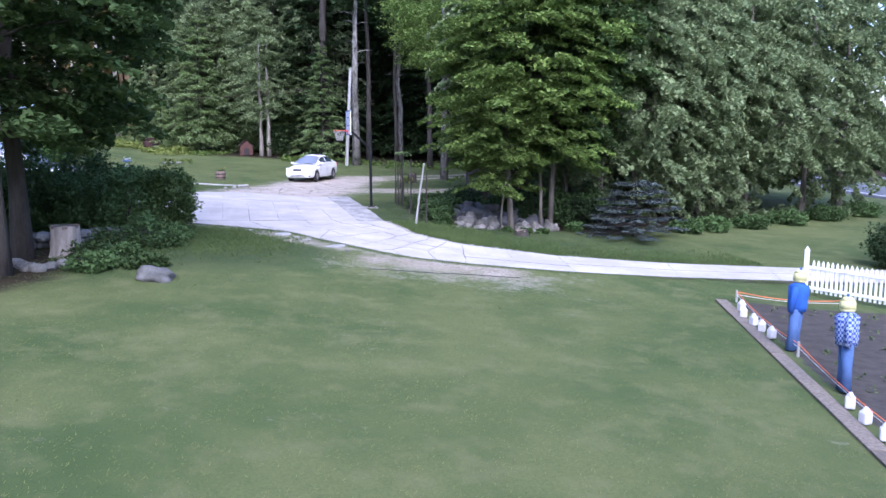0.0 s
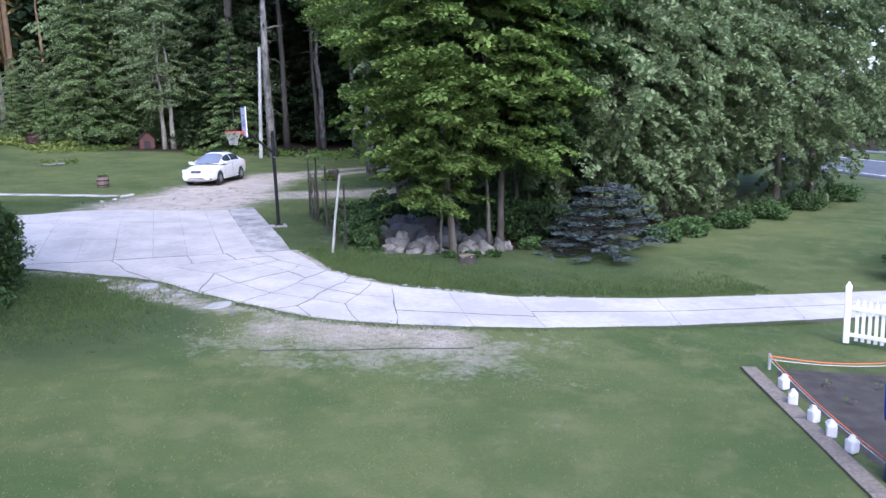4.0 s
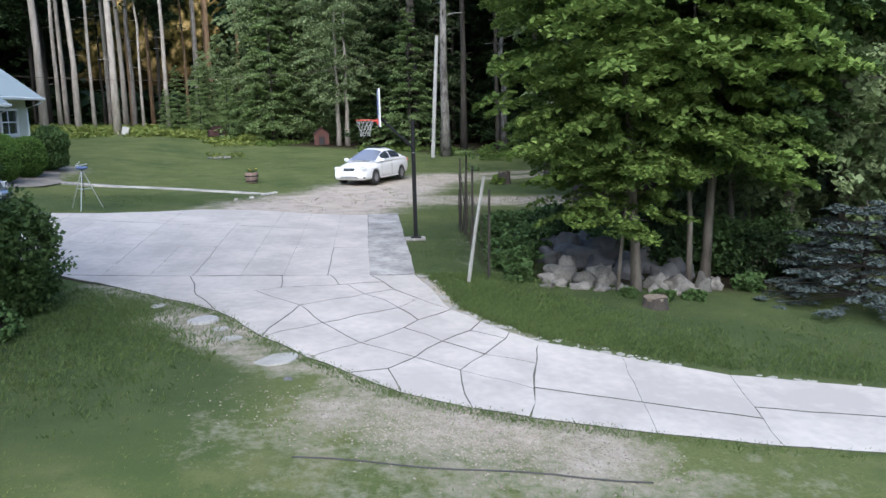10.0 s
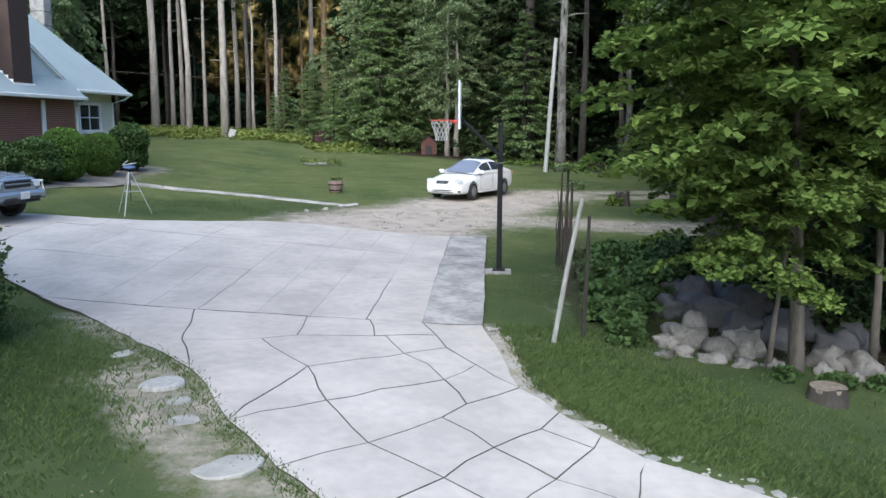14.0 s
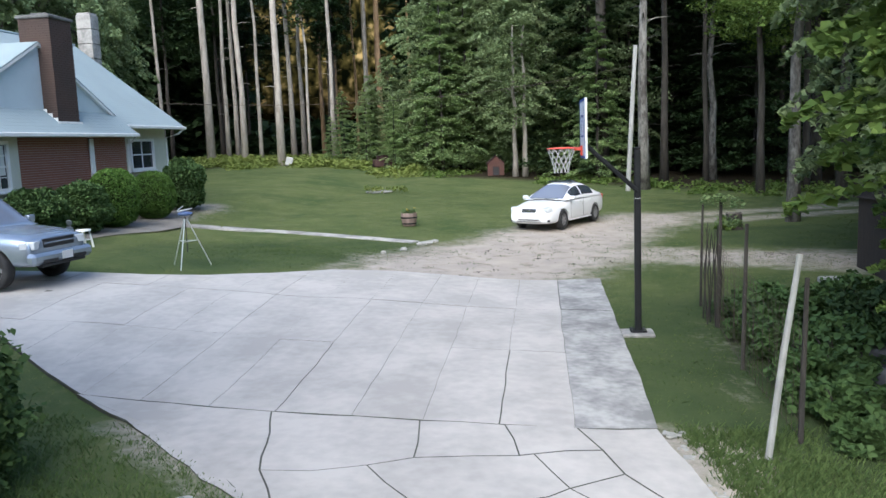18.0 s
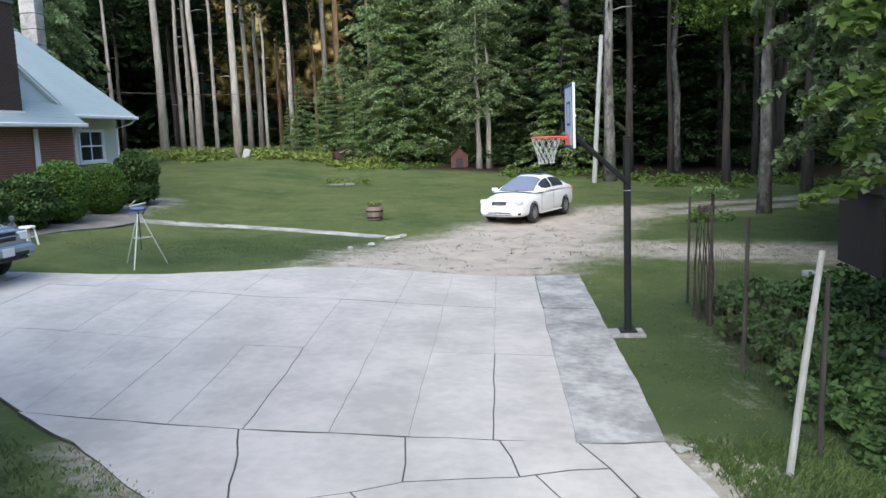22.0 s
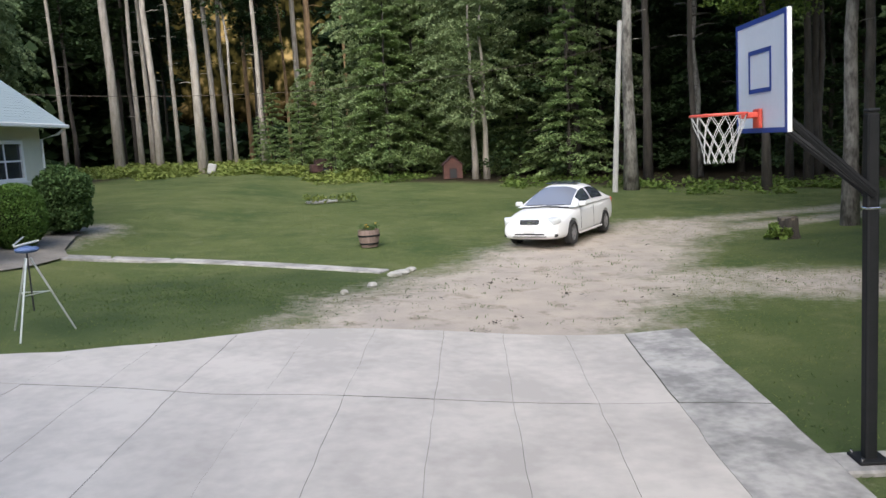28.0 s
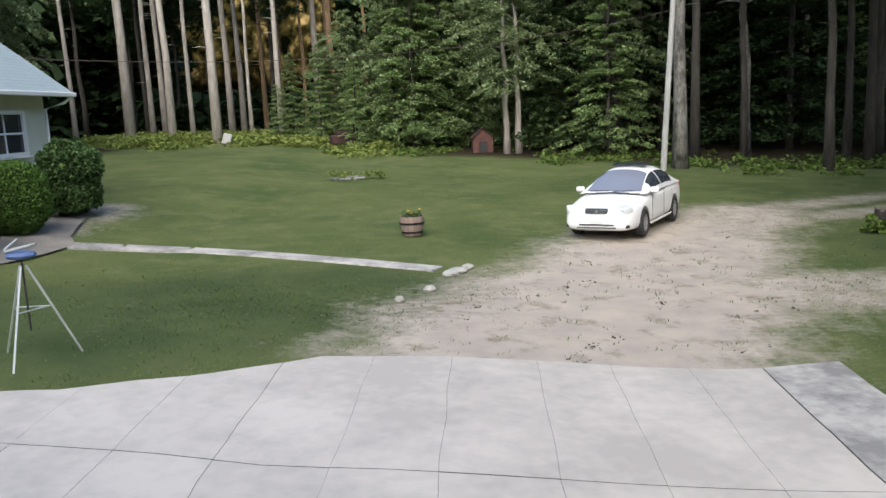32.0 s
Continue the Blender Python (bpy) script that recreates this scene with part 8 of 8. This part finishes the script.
# ---- grass, ferns ----
def build_grasses():
    rng = np.random.default_rng(70)

    def spots(n, gen):
        out = []
        while len(out) < n:
            p = gen()
            if p is not None:
                out.append((p[0], p[1], hz(*p) + (0.012 if p[1] < -5 else -0.01)))
        return out

    strip_plan = LEFT + RIGHT[::-1]

    def on_concrete(x, y):
        return inside(x, y, COURT) or inside(x, y, strip_plan)

    def verge():
        k = rng.integers(0, 12)
        f, w = rng.random(), 0.25 + abs(rng.normal(0, 0.9))
        a, b = RIGHT[k], RIGHT[k + 1]
        dx, dy = b[0] - a[0], b[1] - a[1]
        l = math.hypot(dx, dy)
        return (a[0] + dx * f - dy / l * w, a[1] + dy * f + dx / l * w)

    scatter_grass("long_grass", M_GRASS, "long unmown grass along the driveway's edge", spots(6000, verge), 0.09, 6, 1, 0.005)

    def outer():
        k = rng.integers(0, 12)
        f, w = rng.random(), 0.02 + abs(rng.normal(0, 0.10))
        a, b = LEFT[k], LEFT[k + 1]
        dx, dy = b[0] - a[0], b[1] - a[1]
        l = math.hypot(dx, dy)
        return (a[0] + dx * f + dy / l * w, a[1] + dy * f - dx / l * w)

    scatter_grass("edge_grass", M_GRASS, "grass growing over the driveway's outer edge", spots(1500, outer), 0.05, 5, 7, 0.005)

    def west():
        x, y = rng.uniform(-9.5, -3.0), rng.uniform(-12.5, -4.2)
        lim = np.interp(x, [p[0] for p in LEFT], [p[1] for p in LEFT]) if x > -6.4 else -4.6 + (x + 6.4) * -0.83
        return (x, y) if y < lim - 0.2 - 1.5 * rng.random() and rng.random() < float(smooth(-12.5, -8.0, y) * smooth(-3.0, -4.6, x)) and math.dist((x, y), (-3.91, -7.62)) > 0.45 else None

    scatter_grass("tall_grass", M_GRASS, "tall tufts of grass beside the driveway", spots(5000, west), 0.075, 6, 2, 0.005)

    def lawn():
        x, y = rng.uniform(-14, 13), rng.uniform(-29, 26)
        if on_concrete(x, y) or (min(float(capsule(x, y, a, b)) for a, b in LUSH) < 2.6 and rng.random() < 0.75):
            return None
        if capsule(x, y, (-1.9, 9.0), (-0.3, 13.0)) < 2.4 or capsule(x, y, (-3.4, 5.6), (-1.9, 9.0)) < 2.6 or (capsule(x, y, (-2.2, -11.2), (1.5, -12.9)) < 1.3 and rng.random() < 0.8):
            return None
        u = (x - GARDEN_O.x) * GARDEN_U.x + (y - GARDEN_O.y) * GARDEN_U.y
        v = (x - GARDEN_O.x) * GARDEN_V.x + (y - GARDEN_O.y) * GARDEN_V.y
        return None if u > -0.1 and v > -0.5 else (x, y)

    scatter_grass("lawn_grass", M_LAWN, "mown lawn grass", spots(42000, lawn), 0.022, 3, 3, 0.005, 4.0)

    def deep():
        a, b = LUSH[rng.integers(0, len(LUSH))]
        f = rng.random()
        p = (a[0] + (b[0] - a[0]) * f + rng.normal(0, 1.5), a[1] + (b[1] - a[1]) * f + rng.normal(0, 1.5))
        return None if on_concrete(*p) else p

    scatter_grass("deep_grass", M_GRASS, "thicker deep green grass of the shady lawn", spots(9000, deep), 0.035, 4, 9, 0.005, 2.0)

    def lane():
        a, b, r = (((-3.4, 5.6), (-1.9, 9.0), 3.2), ((-1.9, 9.0), (0.3, 13.0), 2.6), ((0.4, 8.8), (6.5, 7.4), 1.6), ((-2.2, -11.4), (1.5, -13.0), 1.6))[rng.integers(0, 4)]
        f = rng.random()
        p = (a[0] + (b[0] - a[0]) * f + rng.normal(0, r * 0.5), a[1] + (b[1] - a[1]) * f + rng.normal(0, r * 0.5))
        return None if on_concrete(*p) else p

    scatter_grass("lane_grass", M_GRASS, "sparse grass tufts growing through the sandy lane", spots(260, lane), 0.045, 5, 5, 0.006)
    p = np.array([q for q in spots(1500, lane) if q[1] > 0 and noise.noise(Vector((q[0] * 0.8, q[1] * 2.4, 1.7))) > rng.uniform(0.3, 0.6)]) + (0, 0, 0.022)
    tagged(link_mesh("twig_litter", leaf_mesh("twig_litter", clumps(rng, p, 0.16, 0.02, 4), 0.05, 0.97, rng, M_TWIG, 0.05), None), "dark twigs and leaf litter on the sandy lane", "litter", kind="stuff")

    # pebbles on the worn patch beside the driveway
    n = 5200
    c = np.stack([rng.normal(0.0, 1.25, n), np.zeros(n), np.zeros(n)], -1)
    c[:, 1] = -11.75 - 0.27 * c[:, 0] + rng.normal(0, 0.45, n)
    c = np.array([(x, y, hz(x, y) + 0.018) for x, y, _ in c if not on_concrete(x, y) and x < 2.3])
    n = len(c)
    a, r = rng.uniform(0, 6.283, n), rng.uniform(0.008, 0.030, n)
    u, w = np.stack([np.cos(a), np.sin(a), 0 * a], -1) * r[:, None], np.stack([-np.sin(a), np.cos(a), 0 * a], -1) * (r * rng.uniform(0.6, 1.0, n))[:, None]
    up = np.stack([0 * a, 0 * a, r * 0.7], -1)
    v = np.stack([c + u, c + w, c - u, c - w, c + up + 0.2 * u], 1)
    i = np.arange(n)[:, None] * 5
    me = arrays("pebbles", v.reshape(-1, 3), np.concatenate([i + (0, 1, 4), i + (1, 2, 4), i + (2, 3, 4), i + (3, 0, 4)], 1).reshape(-1, 3), M_PEBBLE)
    tagged(link_mesh("pebbles", me, None), "tan and grey pebbles on the worn patch beside the driveway", "gravel", kind="stuff")

    def edge():
        x = rng.uniform(-26, 16)
        y = 34.5 + 0.35 * min(max(-x - 4, 0), 14) - 0.6 * min(max(x + 4, 0), 12) + abs(rng.normal(0, 3.0)) - 1.0 + 1.2 * math.sin(x * 0.7) + 0.8 * math.sin(x * 1.9)
        return (x, y)

    p = np.array([q for q in spots(2200, edge) if noise.noise(Vector((q[0] * 0.5, q[1] * 0.5, 0.7))) > rng.uniform(-0.5, 0.35)]) + (0, 0, 0.12)
    p = p[(p[:, 0] < -5.6) | (p[:, 0] > -1.6) | (p[:, 1] > 38.6)]
    me = leaf_mesh("ferns", clumps(rng, p[p[:, 0] > -9], 0.42, 0.45, 16), 0.16, 0.8, rng, M_MAPLE)
    bed = p[p[:, 0] <= -9]
    def floor_():
        x, y = rng.uniform(-28, -9), rng.uniform(38.5, 50)
        return (x, y) if y > 36.2 + 0.35 * min(max(-x - 4, 0), 14) + 0.8 * math.sin(x * 0.9) else None

    p = np.array([q for q in spots(3400, floor_) if noise.noise(Vector((q[0] * 0.4, q[1] * 0.4, 4.7))) > rng.uniform(-0.6, 0.2)]) + (0, 0, 0.28)
    tagged(link_mesh("fern_bed", leaf_mesh("fern_bed", clumps(rng, np.concatenate([p, bed]), 0.6, 0.4, 20), 0.2, 0.85, rng, M_FERN), None), "bright ferns covering the ground under the pines", "ferns", kind="stuff")
    tagged(link_mesh("ferns", me, None), "green ferns and weeds along the wood's edge", "ferns", kind="stuff")


# ---- order of building ----
build_house()
build_woods()
build_far_woods()
build_maples()
build_spruce()
build_sedan()
build_suv()
build_hoop()
build_rocks()
build_fence()
build_utility_pole()
build_walkway()
build_tripod()
build_stool()
build_planter()
build_sheds()
build_shrubs()
build_garden()
build_road()
build_grasses()
build_slabs()
